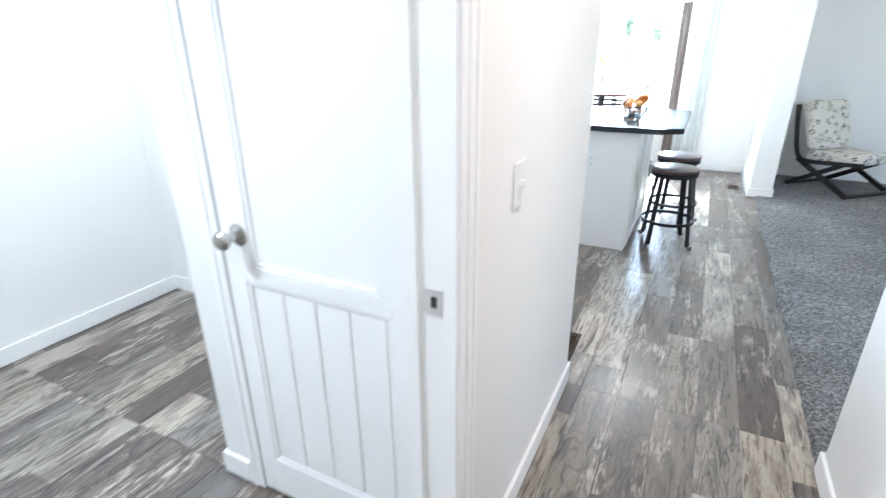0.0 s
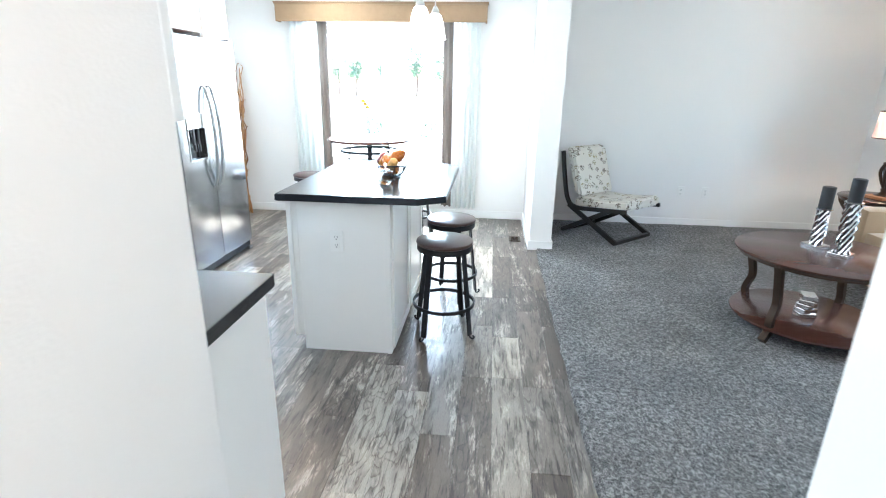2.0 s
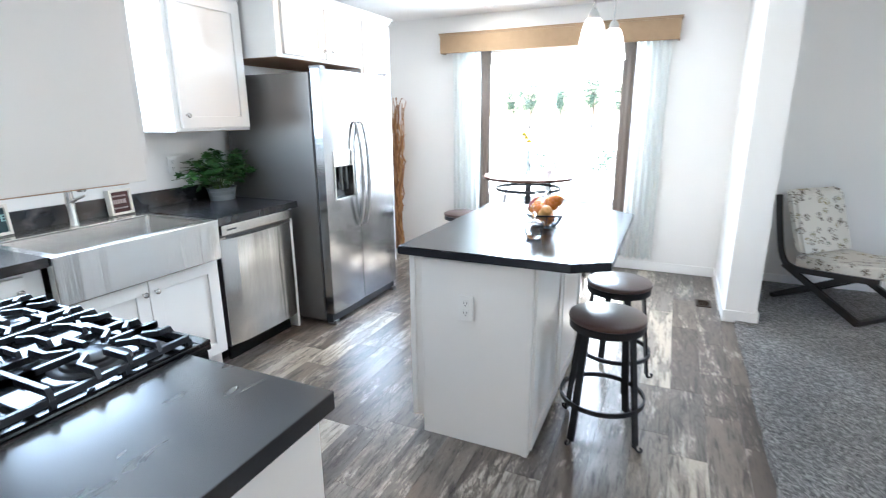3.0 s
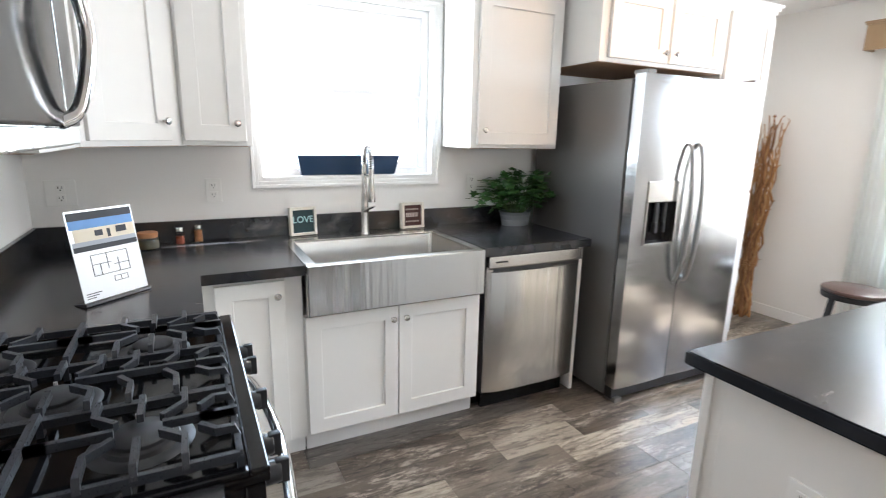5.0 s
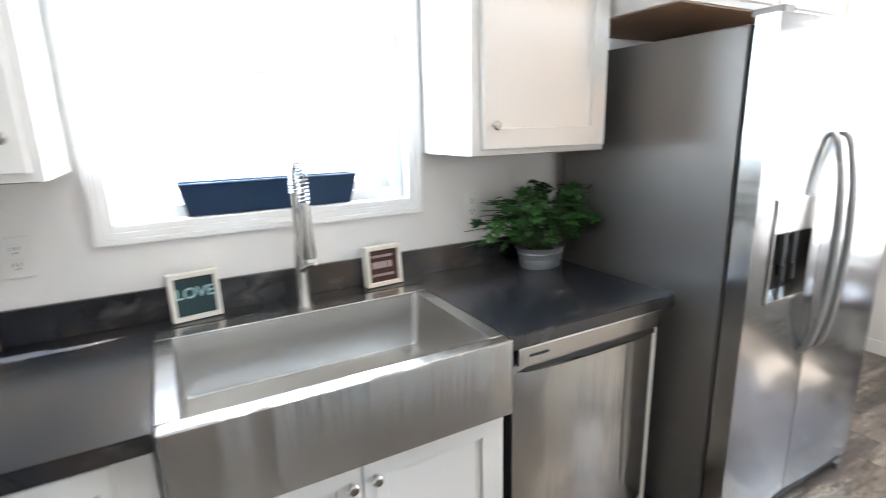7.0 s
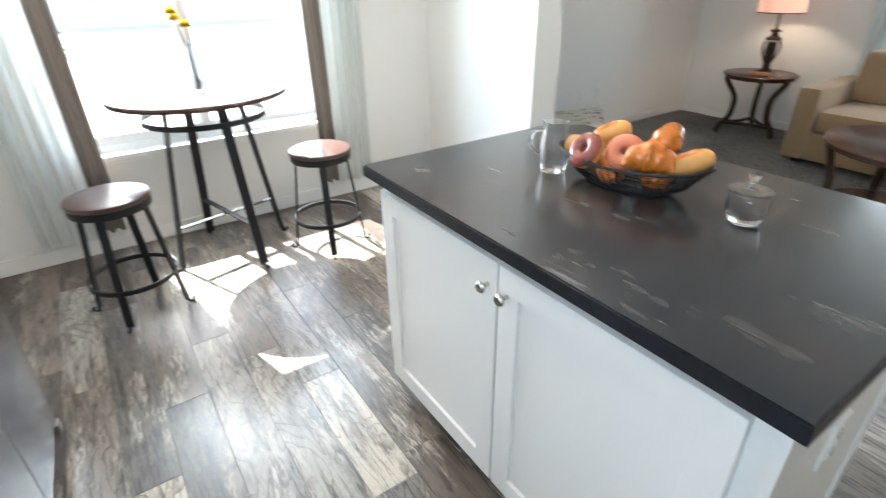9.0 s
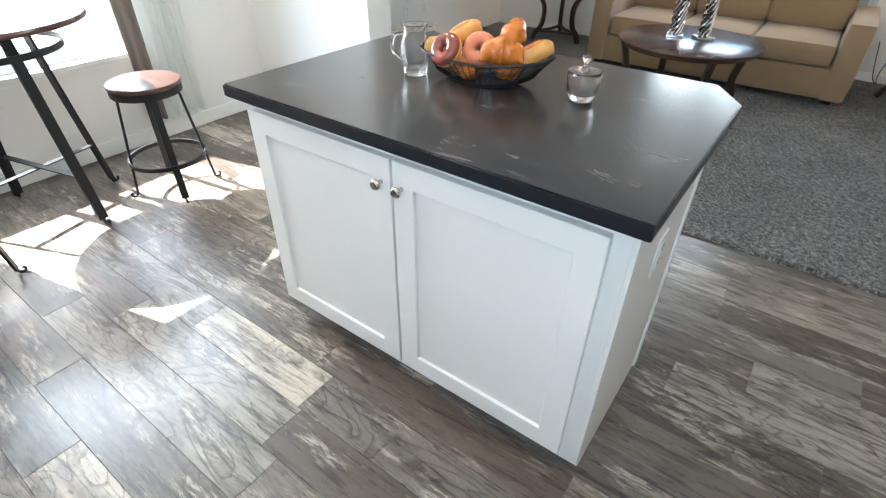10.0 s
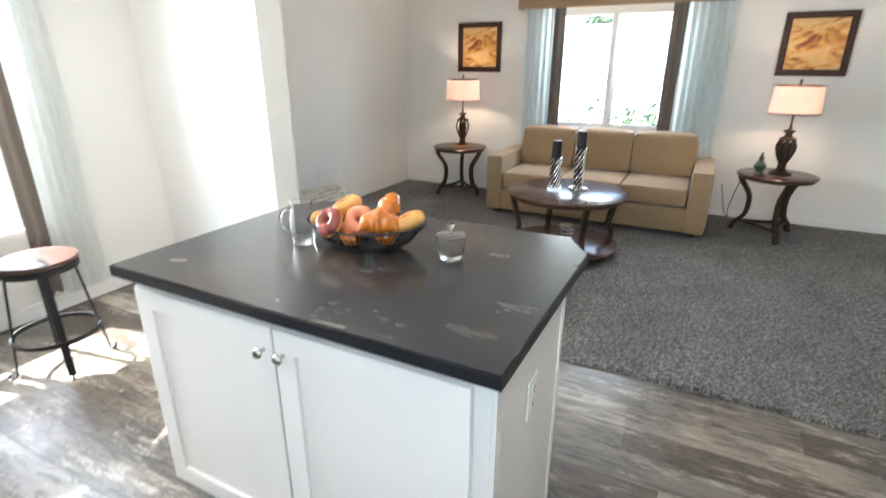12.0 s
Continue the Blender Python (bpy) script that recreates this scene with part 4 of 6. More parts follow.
def cloth_print():
    """Cream upholstery with small dark flowers and birds."""
    m = mat("printed_upholstery", (0.6, 0.57, 0.5), rough=0.9, bump=0.5, bump_scale=300, vary=0)
    n, l = m.node_tree.nodes, m.node_tree.links
    b, co = n["Principled BSDF"], n.new("ShaderNodeTexCoord")
    mp = n.new("ShaderNodeMapping")
    mp.inputs["Scale"].default_value = (12, 12, 15)
    v, t = n.new("ShaderNodeTexVoronoi"), n.new("ShaderNodeTexNoise")
    v.inputs["Scale"].default_value = 1.0
    t.inputs["Scale"].default_value, t.inputs["Detail"].default_value = 3.2, 3
    l.new(co.outputs["Object"], mp.inputs[0])
    l.new(mp.outputs[0], v.inputs["Vector"])
    l.new(mp.outputs[0], t.inputs["Vector"])
    near = n.new("ShaderNodeMath")
    near.operation = "LESS_THAN"
    near.inputs[1].default_value = 0.42
    l.new(v.outputs["Distance"], near.inputs[0])
    lines = ramp(n, [(0.44, (0, 0, 0)), (0.48, (1, 1, 1)), (0.53, (1, 1, 1)), (0.57, (0, 0, 0))])
    l.new(t.outputs["Fac"], lines.inputs[0])
    both = n.new("ShaderNodeMath")
    both.operation = "MULTIPLY"
    l.new(near.outputs[0], both.inputs[0])
    l.new(lines.outputs[0], both.inputs[1])
    hue = ramp(n, [(0.0, (0.05, 0.035, 0.025)), (0.6, (0.08, 0.05, 0.03)), (0.8, (0.25, 0.20, 0.06)), (1.0, (0.10, 0.16, 0.18))])
    l.new(v.outputs["Color"], hue.inputs[0])
    x = n.new("ShaderNodeMix")
    x.data_type = "RGBA"
    l.new(both.outputs[0], x.inputs[0])
    x.inputs[6].default_value = (0.62, 0.59, 0.52, 1)
    l.new(hue.outputs[0], x.inputs[7])
    l.new(x.outputs[2], b.inputs["Base Color"])
    return m


PRINT = cloth_print()


def painting_material(name, warm, dark):
    m = mat(name, warm, rough=0.45, bump=0.3, vary=0)
    n, l = m.node_tree.nodes, m.node_tree.links
    co, w = n.new("ShaderNodeTexCoord"), n.new("ShaderNodeTexNoise")
    mp = n.new("ShaderNodeMapping")
    mp.inputs["Scale"].default_value, mp.inputs["Rotation"].default_value = (1, 1, 2.2), (0.6, 0, 0)
    w.inputs["Scale"].default_value, w.inputs["Detail"].default_value, w.inputs["Distortion"].default_value = 5, 6, 1.4
    r = ramp(n, [(0.3, dark), (0.45, warm), (0.58, (0.72, 0.52, 0.24)), (0.75, (0.62, 0.2, 0.04))])
    l.new(co.outputs["Object"], mp.inputs[0])
    l.new(mp.outputs[0], w.inputs["Vector"])
    l.new(w.outputs["Fac"], r.inputs[0])
    l.new(r.outputs[0], n["Principled BSDF"].inputs["Base Color"])
    return m


PAINTING = painting_material("abstract_painting", (0.70, 0.36, 0.09), (0.22, 0.06, 0.02))

SMOKED = glass_material("smoked_glass", (0.42, 0.44, 0.46))

# ---- range and microwave ----
rg = thing("gas_range", pose(-0.57, 2.935, 0, 0, 0, 180), "black gas range with cast iron grates and steel oven handle", "range")
RW = 0.765
bm = B()
box(bm, 0, RW, 0.02, 0.66, 0.03, 0.895, 0.004)
part("body", bm, BLACK, rg)
bm = B()
box(bm, -0.004, RW + 0.004, -0.02, 0.665, 0.895, 0.912, 0.005)
cook = part("cooktop", bm, BLACK, rg, "glossy black cooktop")
for q in ((-0.004, RW + 0.004, -0.02, 0.012), (-0.004, 0.016, 0.012, 0.655), (RW - 0.016, RW + 0.004, 0.012, 0.655)):
    bm = B()
    box(bm, *q, 0.912, 0.922, 0.004)
    part("rim", bm, BLACK, cook)
bm = B()
box(bm, 0, RW, -0.012, 0.02, 0.78, 0.893, 0.004)
part("control_panel", bm, BLACK, rg)
bm = B()
box(bm, 0.01, RW - 0.01, -0.022, 0.02, 0.20, 0.765, 0.006)
od = part("oven_door", bm, BLACK, rg)
bm = B()
box(bm, 0.10, RW - 0.10, -0.024, -0.021, 0.32, 0.62, 0.001)
part("oven_window", bm, DARK_PLASTIC, od)
bm = B()
tube(bm, arc([(0.05, -0.02, 0.715), (0.06, -0.06, 0.725), (RW / 2, -0.085, 0.735), (RW - 0.06, -0.06, 0.725), (RW - 0.05, -0.02, 0.715)], 8), 0.0135, 10)
part("oven_handle", bm, CHROME, od, "bowed steel oven handle", smooth=True)
bm = B()
box(bm, 0.01, RW - 0.01, -0.018, 0.02, 0.04, 0.185, 0.006)
part("drawer", bm, BLACK, rg)
for x in (0.10, 0.19, 0.3825, 0.575, 0.665):
    bm = B()
    lathe(bm, [(0, 0), (0.026, 0), (0.026, 0.006), (0.022, 0.008), (0.021, 0.034), (0.019, 0.037), (0, 0.037)], seg=20, m=pose(x, -0.012, 0.838, 90))
    box(bm, x - 0.008, x + 0.008, -0.064, -0.040, 0.814, 0.862, 0.003)
    part("burner_knob", bm, DARK_PLASTIC, rg, "black burner knob", smooth=True)
for x, y, r in ((0.17, 0.17, 0.05), (0.17, 0.49, 0.04), (0.3825, 0.33, 0.045), (0.595, 0.17, 0.045), (0.595, 0.49, 0.05)):
    bm = B()
    lathe(bm, [(r + 0.035, 0.9125), (r + 0.03, 0.916), (r + 0.012, 0.917), (r + 0.008, 0.924), (r, 0.926), (r, 0.933), (r - 0.004, 0.936), (0, 0.937)], x, y)
    part("burner", bm, BURNER, cook, "dark grey burner cap", smooth=True)
    bm = B()
    lathe(bm, [(0.004, 0.914), (0.004, 0.934), (0, 0.935)], x + r + 0.018, y + 0.01, 8)
    part("igniter", bm, WHITE_PLASTIC, cook)


def grate(x0, x1, kind):
    """A cast grate: a low rectangular frame, and elbowed fingers that rise above it towards each burner."""
    bm = B()
    y0, y1, zf, z = 0.022, 0.635, 0.937, 0.954
    cx = (x0 + x1) / 2

    def bar(*p, w=0.0105, h=0.015):
        tube(bm, p, 0, flat=(h, w, (0, 0, 1)))
    for x in (x0, x1):
        bar((x, y0, zf), (x, y1, zf), w=0.010, h=0.016)
    for y in (y0, y1):
        bar((x0, y, zf), (x1, y, zf), w=0.010, h=0.016)
    for x in (x0, x1):
        for y in (y0, 0.18, 0.33, 0.48, y1):
            tube(bm, [(x, y, zf), (x, y, 0.9125)], 0, flat=(0.011, 0.011, (1, 0, 0)))
    centres = (0.17, 0.49) if kind != "mid" else (0.33,)
    reach = 0.125 if kind != "mid" else 0.22
    for cy in centres:
        for sx, xe in ((-1, x0), (1, x1)):
            # elbow from the long side: in from the frame, then slantwise to the burner
            for sy in (-1, 1):
                bar((xe, cy + sy * 0.070, zf), (xe - sx * 0.004, cy + sy * 0.070, z), (cx + sx * 0.060, cy + sy * 0.070, z), (cx + sx * 0.024, cy + sy * 0.034, z))
            bar((xe, cy, zf), (xe - sx * 0.006, cy, z), (cx + sx * 0.036, cy, z))
        for sy in (-1, 1):
            bar((cx, cy + sy * 0.036, z), (cx, cy + sy * (reach + 0.03), z))
    if kind != "mid":
        bar((x0, 0.33, zf), (x0 + 0.006, 0.33, z), (x1 - 0.006, 0.33, z), (x1, 0.33, zf), w=0.011, h=0.016)
        bar((cx, 0.295, z), (cx, 0.365, z))
    else:
        for yy in (0.115, 0.195, 0.465, 0.545):
            s = 1 if yy < 0.33 else -1
            bar((x0, yy, zf), (x0 + 0.006, yy, z), (cx - 0.055, yy, z), (cx - 0.02, yy + 0.022 * s, z))
            bar((x1, yy, zf), (x1 - 0.006, yy, z), (cx + 0.055, yy, z), (cx + 0.02, yy + 0.022 * s, z))
    for x in (cx - 0.06, cx, cx + 0.06):
        for ya, yb in ((y0, y0 + 0.055), (y1, y1 - 0.055)):
            dx = (cx - x) * 0.45
            bar((x, ya, zf), (x, ya + (yb - ya) * 0.1, z), (x, ya + (yb - ya) * 0.55, z), (x + dx, yb, z))
    part("grate", bm, CAST, rg, "cast iron grate")


grate(0.025, 0.262, "side")
grate(0.270, 0.495, "mid")
grate(0.503, 0.740, "side")

mw = thing("microwave", pose(-0.566, 2.63, 1.405, 0, 0, 180), "stainless over-range microwave with dark glass door and curved handle", "microwave")
bm = B()
box(bm, 0, 0.765, 0.0, 0.378, 0.0, 0.435, 0.004)
part("body", bm, STEEL, mw)
bm = B()
box(bm, 0.004, 0.60, -0.022, -0.001, 0.045, 0.43, 0.006)
md = part("door", bm, BLACK, mw, "dark glass door")
bm = B()
box(bm, 0.61, 0.761, -0.022, -0.001, 0.045, 0.43, 0.006)
part("control_panel", bm, BLACK, mw)
bm = B()
box(bm, 0.004, 0.761, -0.018, -0.001, 0.004, 0.042, 0.004)
part("lower_trim", bm, STEEL, mw)
bm = B()
tube(bm, arc([(0.575, -0.012, 0.05), (0.60, -0.05, 0.09), (0.62, -0.075, 0.24), (0.60, -0.05, 0.38), (0.575, -0.012, 0.425)], 8), 0.015, 10)
part("handle", bm, CHROME, md, "curved chrome handle", smooth=True)

# ---- faucet ----
fc = thing("faucet", (-2.425, 3.72, 0.912), "brushed nickel pull-down faucet with coiled spring", "faucet")
bm = B()
lathe(bm, [(0, 0), (0.028, 0), (0.028, 0.006), (0.023, 0.02), (0.021, 0.15), (0.017, 0.22), (0.0135, 0.24), (0.0135, 0.38), (0, 0.38)], seg=20)
part("column", bm, NICKEL, fc, smooth=True)
loop = arc([(0, 0, 0.375), (0.012, 0, 0.43), (0.06, 0, 0.462), (0.105, 0, 0.43), (0.115, 0, 0.36)], 10)
bm = B()
tube(bm, loop, 0.0065, 8)
part("hose", bm, DARK_PLASTIC, fc, smooth=True)
bm = B()
coil, turns = [], 26
lens = len(loop) - 1
for i in range(turns * 8 + 1):
    u = i / (turns * 8) * lens
    k = min(int(u), lens - 1)
    p = loop[k].lerp(loop[k + 1], u - k)
    d = (loop[k + 1] - loop[k]).normalized()
    s = Vector((0, 1, 0))
    q = d.cross(s)
    a = 6.28319 * i / 8
    coil.append(p + (s * math.cos(a) + q * math.sin(a)) * 0.0145)
tube(bm, coil, 0.0024, 5)
part("spring", bm, NICKEL, fc, "coiled steel spring", smooth=True)
bm = B()
lathe(bm, [(0, 0.19), (0.021, 0.19), (0.022, 0.205), (0.016, 0.28), (0.0135, 0.36), (0, 0.36)], 0.115, 0, 18)
part("spray_head", bm, NICKEL, fc, smooth=True)
bm = B()
tube(bm, [(0.01, 0, 0.325), (0.115, 0, 0.315)], 0.006, 8)
part("holder_arm", bm, NICKEL, fc, smooth=True)
bm = B()
tube(bm, [(0.015, 0.0, 0.13), (0.05, 0.012, 0.148), (0.10, 0.022, 0.165)], [0.012, 0.008, 0.006], 8)
part("lever", bm, NICKEL, fc, smooth=True)


# ---- small things on worktops and walls ----
def outlet(at, label="white duplex outlet plate", double=False, kind="socket"):
    """A wall plate in local x and z that faces -y."""
    o = thing("wall_outlet" if kind == "socket" else "light_switch", at, label, "outlet" if kind == "socket" else "light switch")
    w = 0.115 if double else 0.072
    bm = B()
    box(bm, -w / 2, w / 2, -0.006, 0, -0.058, 0.058, 0.003)
    part("plate", bm, WHITE_PLASTIC, o)
    if kind == "socket":
        for z in (0.022, -0.022):
            bm = B()
            box(bm, -0.017, 0.017, -0.008, -0.005, z - 0.016, z + 0.016, 0.002)
            s = part("socket", bm, WHITE_PLASTIC, o)
            bm = B()
            for x in (-0.007, 0.006):
                box(bm, x - 0.0012, x + 0.0012, -0.0085, -0.0078, z - 0.002, z + 0.009)
            box(bm, -0.0025, 0.0025, -0.0085, -0.0078, z - 0.011, z - 0.006)
            part("slots", bm, SLOT, s)
    else:
        bm = B()
        box(bm, -0.006, 0.006, -0.018, -0.005, -0.004, 0.012, 0.002)
        part("toggle", bm, WHITE_PLASTIC, o)
        for z in (0.035, -0.035):
            bm = B()
            lathe(bm, [(0, 0.007), (0.003, 0.0065), (0.003, 0.005)], seg=8, m=pose(0, 0, z, 90))
            part("screw", bm, WHITE_PLASTIC, o)
    return o


outlet(facing_x(-2.549, 2.37, 1.165), "white double-gang outlet plate behind the brochure", True)
outlet(facing_x(-2.549, 2.985, 1.16), "white outlet plate on the kitchen wall")
outlet(facing_x(-2.549, 4.45, 1.165), "white outlet plate behind the ivy")
outlet(pose(-0.30, 4.028, 0.66), "white outlet plate on the island end")
outlet(pose(2.60, 7.219, 0.39), "white outlet plate low on the living room wall")
outlet(pose(2.86, 7.219, 0.39), "white outlet plate low on the living room wall")
outlet(pose(4.359, 3.52, 0.36, 0, 0, 90), "white outlet plate beside the sofa with a lamp cord")
outlet(pose(0.009, 1.43, 1.13, 0, 0, 90), "white light switch on the warm hall wall", kind="switch")
outlet(pose(0.964, 1.955, 1.145, 0, 0, -90), "white light switch on the hall wall by the carpet", kind="switch")


def sign_block(at, face, letters, label, lines):
    """A framed block that faces -y."""
    s = thing("sign_block", at, label, "sign")
    w, h, d = 0.142, 0.148, 0.038
    bm = B()
    for a in ((-w / 2, -w / 2 + 0.014, 0, h), (w / 2 - 0.014, w / 2, 0, h), (-w / 2 + 0.014, w / 2 - 0.014, 0, 0.014), (-w / 2 + 0.014, w / 2 - 0.014, h - 0.014, h)):
        box(bm, a[0], a[1], -d, 0, a[2], a[3], 0.001)
    part("frame", bm, SIGN_FRAME, s)
    bm = B()
    box(bm, -w / 2 + 0.013, w / 2 - 0.013, -d + 0.012, -0.002, 0.013, h - 0.013)
    part("face", bm, face, s)
    for z, size, text in lines:
        if text:
            cu = bpy.data.curves.new("lettering", "FONT")
            cu.body, cu.size, cu.align_x, cu.extrude, cu.offset = text, size, "CENTER", 0.001, 0.0006
            t = new("lettering", cu)
            dg = bpy.context.evaluated_depsgraph_get()
            me = bpy.data.meshes.new_from_object(t.evaluated_get(dg))
            bpy.data.objects.remove(t)
            me.materials.clear()
            me.materials.append(letters)
            t = new("lettering", me)
            t.parent = s
            t.matrix_local = pose(0, -d + 0.0105, z, 90)
        else:
            bm = B()
            x = -0.044
            while x < 0.036:
                wd = random.uniform(0.006, 0.012)
                box(bm, x, x + wd, -d + 0.0095, -d + 0.0125, z, z + size)
                x += wd + 0.004
            part("lettering", bm, letters, s)
    return s


sign_block(facing_x(-2.515, 3.40, 0.914) @ pose(0, 0, 0, -4, 0, 8), TEAL, MINT, "cream framed teal sign with pale letters reading love", [(0.068, 0.047, "LOVE")])
sign_block(facing_x(-2.515, 4.03, 0.914) @ pose(0, 0, 0, -4, 0, 5), MAROON, PALE, "cream framed maroon sign with worn pale lettering", [(0.105, 0.009, ""), (0.065, 0.024, ""), (0.035, 0.009, "")])

pl = thing("window_planter", facing_x(-2.577, 3.68, 1.227), "long empty navy blue metal planter on the window sill", "planter")
bm = B()
t0, t1, hh = 0.285, 0.262, 0.10
ol = lambda a, c: [(-a, -c), (a, -c), (a, c), (-a, c)]
vs = []
for a, c, z in ((t1, 0.025, 0), (t0, 0.043, hh), (t0 - 0.004, 0.039, hh), (t1 - 0.004, 0.021, 0.004)):
    vs.append([bm.verts.new((x, y, z)) for x, y in ol(a, c)])
for p, q in zip(vs, vs[1:]):
    for i in range(4):
        bm.faces.new((p[i], p[(i + 1) % 4], q[(i + 1) % 4], q[i]))
bm.faces.new(vs[0][::-1])
bm.faces.new(vs[-1])
part("trough", bm, NAVY, pl)
bm = B()
tube(bm, [(-t0, -0.043, hh), (t0, -0.043, hh), (t0, 0.043, hh), (-t0, 0.043, hh)], 0.004, 6, closed=True)
part("rim", bm, NAVY, pl)


def ivy(at):
    p = thing("ivy_plant", at, "bushy green ivy plant in a whitewashed zinc pot", "plant")
    bm = B()
    lathe(bm, [(0, 0), (0.07, 0), (0.073, 0.01), (0.078, 0.04), (0.076, 0.045), (0.084, 0.075), (0.082, 0.08), (0.088, 0.1), (0.092, 0.105), (0.088, 0.106), (0.083, 0.09), (0, 0.088)], seg=36)
    bmesh.ops.scale(bm, vec=(0.92, 1.22, 0.82), verts=bm.verts[:])
    part("pot", bm, ZINC, p, "whitewashed zinc pot", smooth=True)
    bm = B()
    lathe(bm, [(0, 0.076), (0.075, 0.072)], seg=20)
    part("soil", bm, SOIL, p)
    rnd = random.Random(5)
    leaves = B()

    def leaf(pos, way, size):
        shape = [(0, 0), (0.30, -0.12), (0.62, 0.05), (0.34, 0.30), (0.52, 0.62), (0.16, 0.62), (0, 1.05), (-0.16, 0.62), (-0.52, 0.62), (-0.34, 0.30), (-0.62, 0.05), (-0.30, -0.12)]
        up = Vector((rnd.uniform(-.5, .5), rnd.uniform(-.5, .5), 1)).normalized()
        s = way.cross(up).normalized()
        u = s.cross(way)
        mid = leaves.verts.new(pos + way * size * 0.35 + u * size * 0.10)
        ring_ = [leaves.verts.new(pos + s * x * size + way * y * size - u * size * 0.12 * (x * x + (y - .4) ** 2)) for x, y in shape]
        for i in range(len(ring_)):
            leaves.faces.new((mid, ring_[i], ring_[(i + 1) % len(ring_)]))
    for i in range(58):
        a, r = rnd.uniform(0, 6.283), rnd.uniform(0.1, 1.0)
        reach = 0.06 + 0.22 * r
        top = 0.31 - 0.19 * r * r + rnd.uniform(-0.03, 0.05)
        end = Vector((math.cos(a) * reach * 0.75, math.sin(a) * reach * 1.3, max(top, 0.07)))
        pts = arc([(math.cos(a) * 0.03, math.sin(a) * 0.04, 0.07), (end.x * 0.55, end.y * 0.55, 0.12 + (top - 0.1) * 0.75), end], 4)
        stem_bm = B()
        tube(stem_bm, pts, 0.0018, 4)
        part("stem", stem_bm, STEM, p)
        for k in range(5):
            q = pts[min(len(pts) - 1, 2 + k)] + Vector((rnd.uniform(-.02, .02), rnd.uniform(-.02, .02), rnd.uniform(-.015, .02)))
            w = Vector((math.cos(a) + rnd.uniform(-.9, .9), math.sin(a) + rnd.uniform(-.9, .9), rnd.uniform(-.7, .4))).normalized()
            leaf(q, w, rnd.uniform(0.034, 0.058))
    part("foliage", leaves, LEAF, p, "lobed green ivy leaves")
    return p


ivy(pose(-2.385, 4.68, 0.914))

# brochure in an acrylic stand
br = thing("brochure_stand", Matrix.Translation((-1.665, 2.645, 0.914)) @ pose(0, 0, 0, 0, 0, 133) @ pose(0, 0, 0, -9), "white printed house flyer in a clear upright stand", "flyer stand")
bm = B()
box(bm, -0.108, 0.108, -0.001, 0.001, 0.012, 0.292)
sheet = part("sheet", bm, PAPER, br, "white sheet with house picture and floor plan")
bm = B()
box(bm, -0.112, 0.112, -0.010, 0.045, 0, 0.010, 0.002)
part("base", bm, DARK_PLASTIC, br)


def printed(name, material, rects):
    for x0, x1, z0, z1 in rects:
        bm = B()
        box(bm, x0, x1, -0.0022, -0.0012, z0, z1)
        part(name, bm, material, sheet)


printed("title_band", INK, [(-0.104, 0.104, 0.262, 0.286), (-0.104, 0.104, 0.166, 0.182)])
printed("sky_picture", SKY_PRINT, [(-0.104, 0.104, 0.235, 0.262)])
printed("house_picture", CREAM_PRINT, [(-0.095, 0.104, 0.196, 0.235)])
printed("lawn_picture", GREY_PRINT, [(-0.104, 0.104, 0.182, 0.196)])
for x0, x1, z0, z1 in ((-0.03, -0.005, 0.208, 0.226), (0.04, 0.075, 0.21, 0.23), (0.01, 0.02, 0.2, 0.226)):
    bm = B()
    box(bm, x0, x1, -0.0032, -0.0023, z0, z1)
    part("house_opening", bm, INK, sheet)
lines = []
for x0, x1, z in ((-0.06, 0.06, 0.15), (-0.06, 0.06, 0.085), (-0.06, 0.0, 0.12), (0.01, 0.06, 0.11)):
    lines.append((x0, x1, z, z + 0.0018))
for x, z0, z1 in ((-0.06, 0.085, 0.15), (0.06, 0.085, 0.15), (-0.01, 0.1, 0.15), (0.025, 0.085, 0.13), (-0.035, 0.085, 0.12)):
    lines.append((x - 0.0009, x + 0.0009, z0, z1))
for x0, x1, z in ((0.0, 0.045, 0.072), (0.0, 0.045, 0.056)):
    lines.append((x0, x1, z, z + 0.0015))
for x in (0.0, 0.022, 0.045):
    lines.append((x, x + 0.0015, 0.056, 0.072))
for i in range(3):
    lines.append((-0.098, -0.05 - 0.01 * i, 0.035 - 0.007 * i, 0.0375 - 0.007 * i))
printed("plan_line", INK, lines)


def spice_jar(at, lid, fill, r, h, lid_h, label, name="spice_jar", fill_part=0.75):
    j = thing(name, at, label, "jar")
    bm = B()
    lathe(bm, [(0, 0.0), (r * .95, 0.0), (r, 0.006), (r, h * 0.8), (r * 0.86, h), (r * 0.80, h), (r * .94, h * 0.78), (r * .94, 0.006), (0, 0.004)], seg=24)
    part("glass", bm, GLASS, j, smooth=True)
    bm = B()
    lathe(bm, [(0, 0.005), (r * .92, 0.006), (r * .92, h * fill_part), (0, h * fill_part)], seg=20)
    part("contents", bm, fill, j, smooth=True)
    bm = B()
    lathe(bm, [(0, h - 0.004), (r * 0.88, h - 0.004), (r * 0.9, h + lid_h), (r * 0.85, h + lid_h + 0.002), (0, h + lid_h + 0.002)], seg=20)
    part("lid", bm, lid, j, smooth=True)


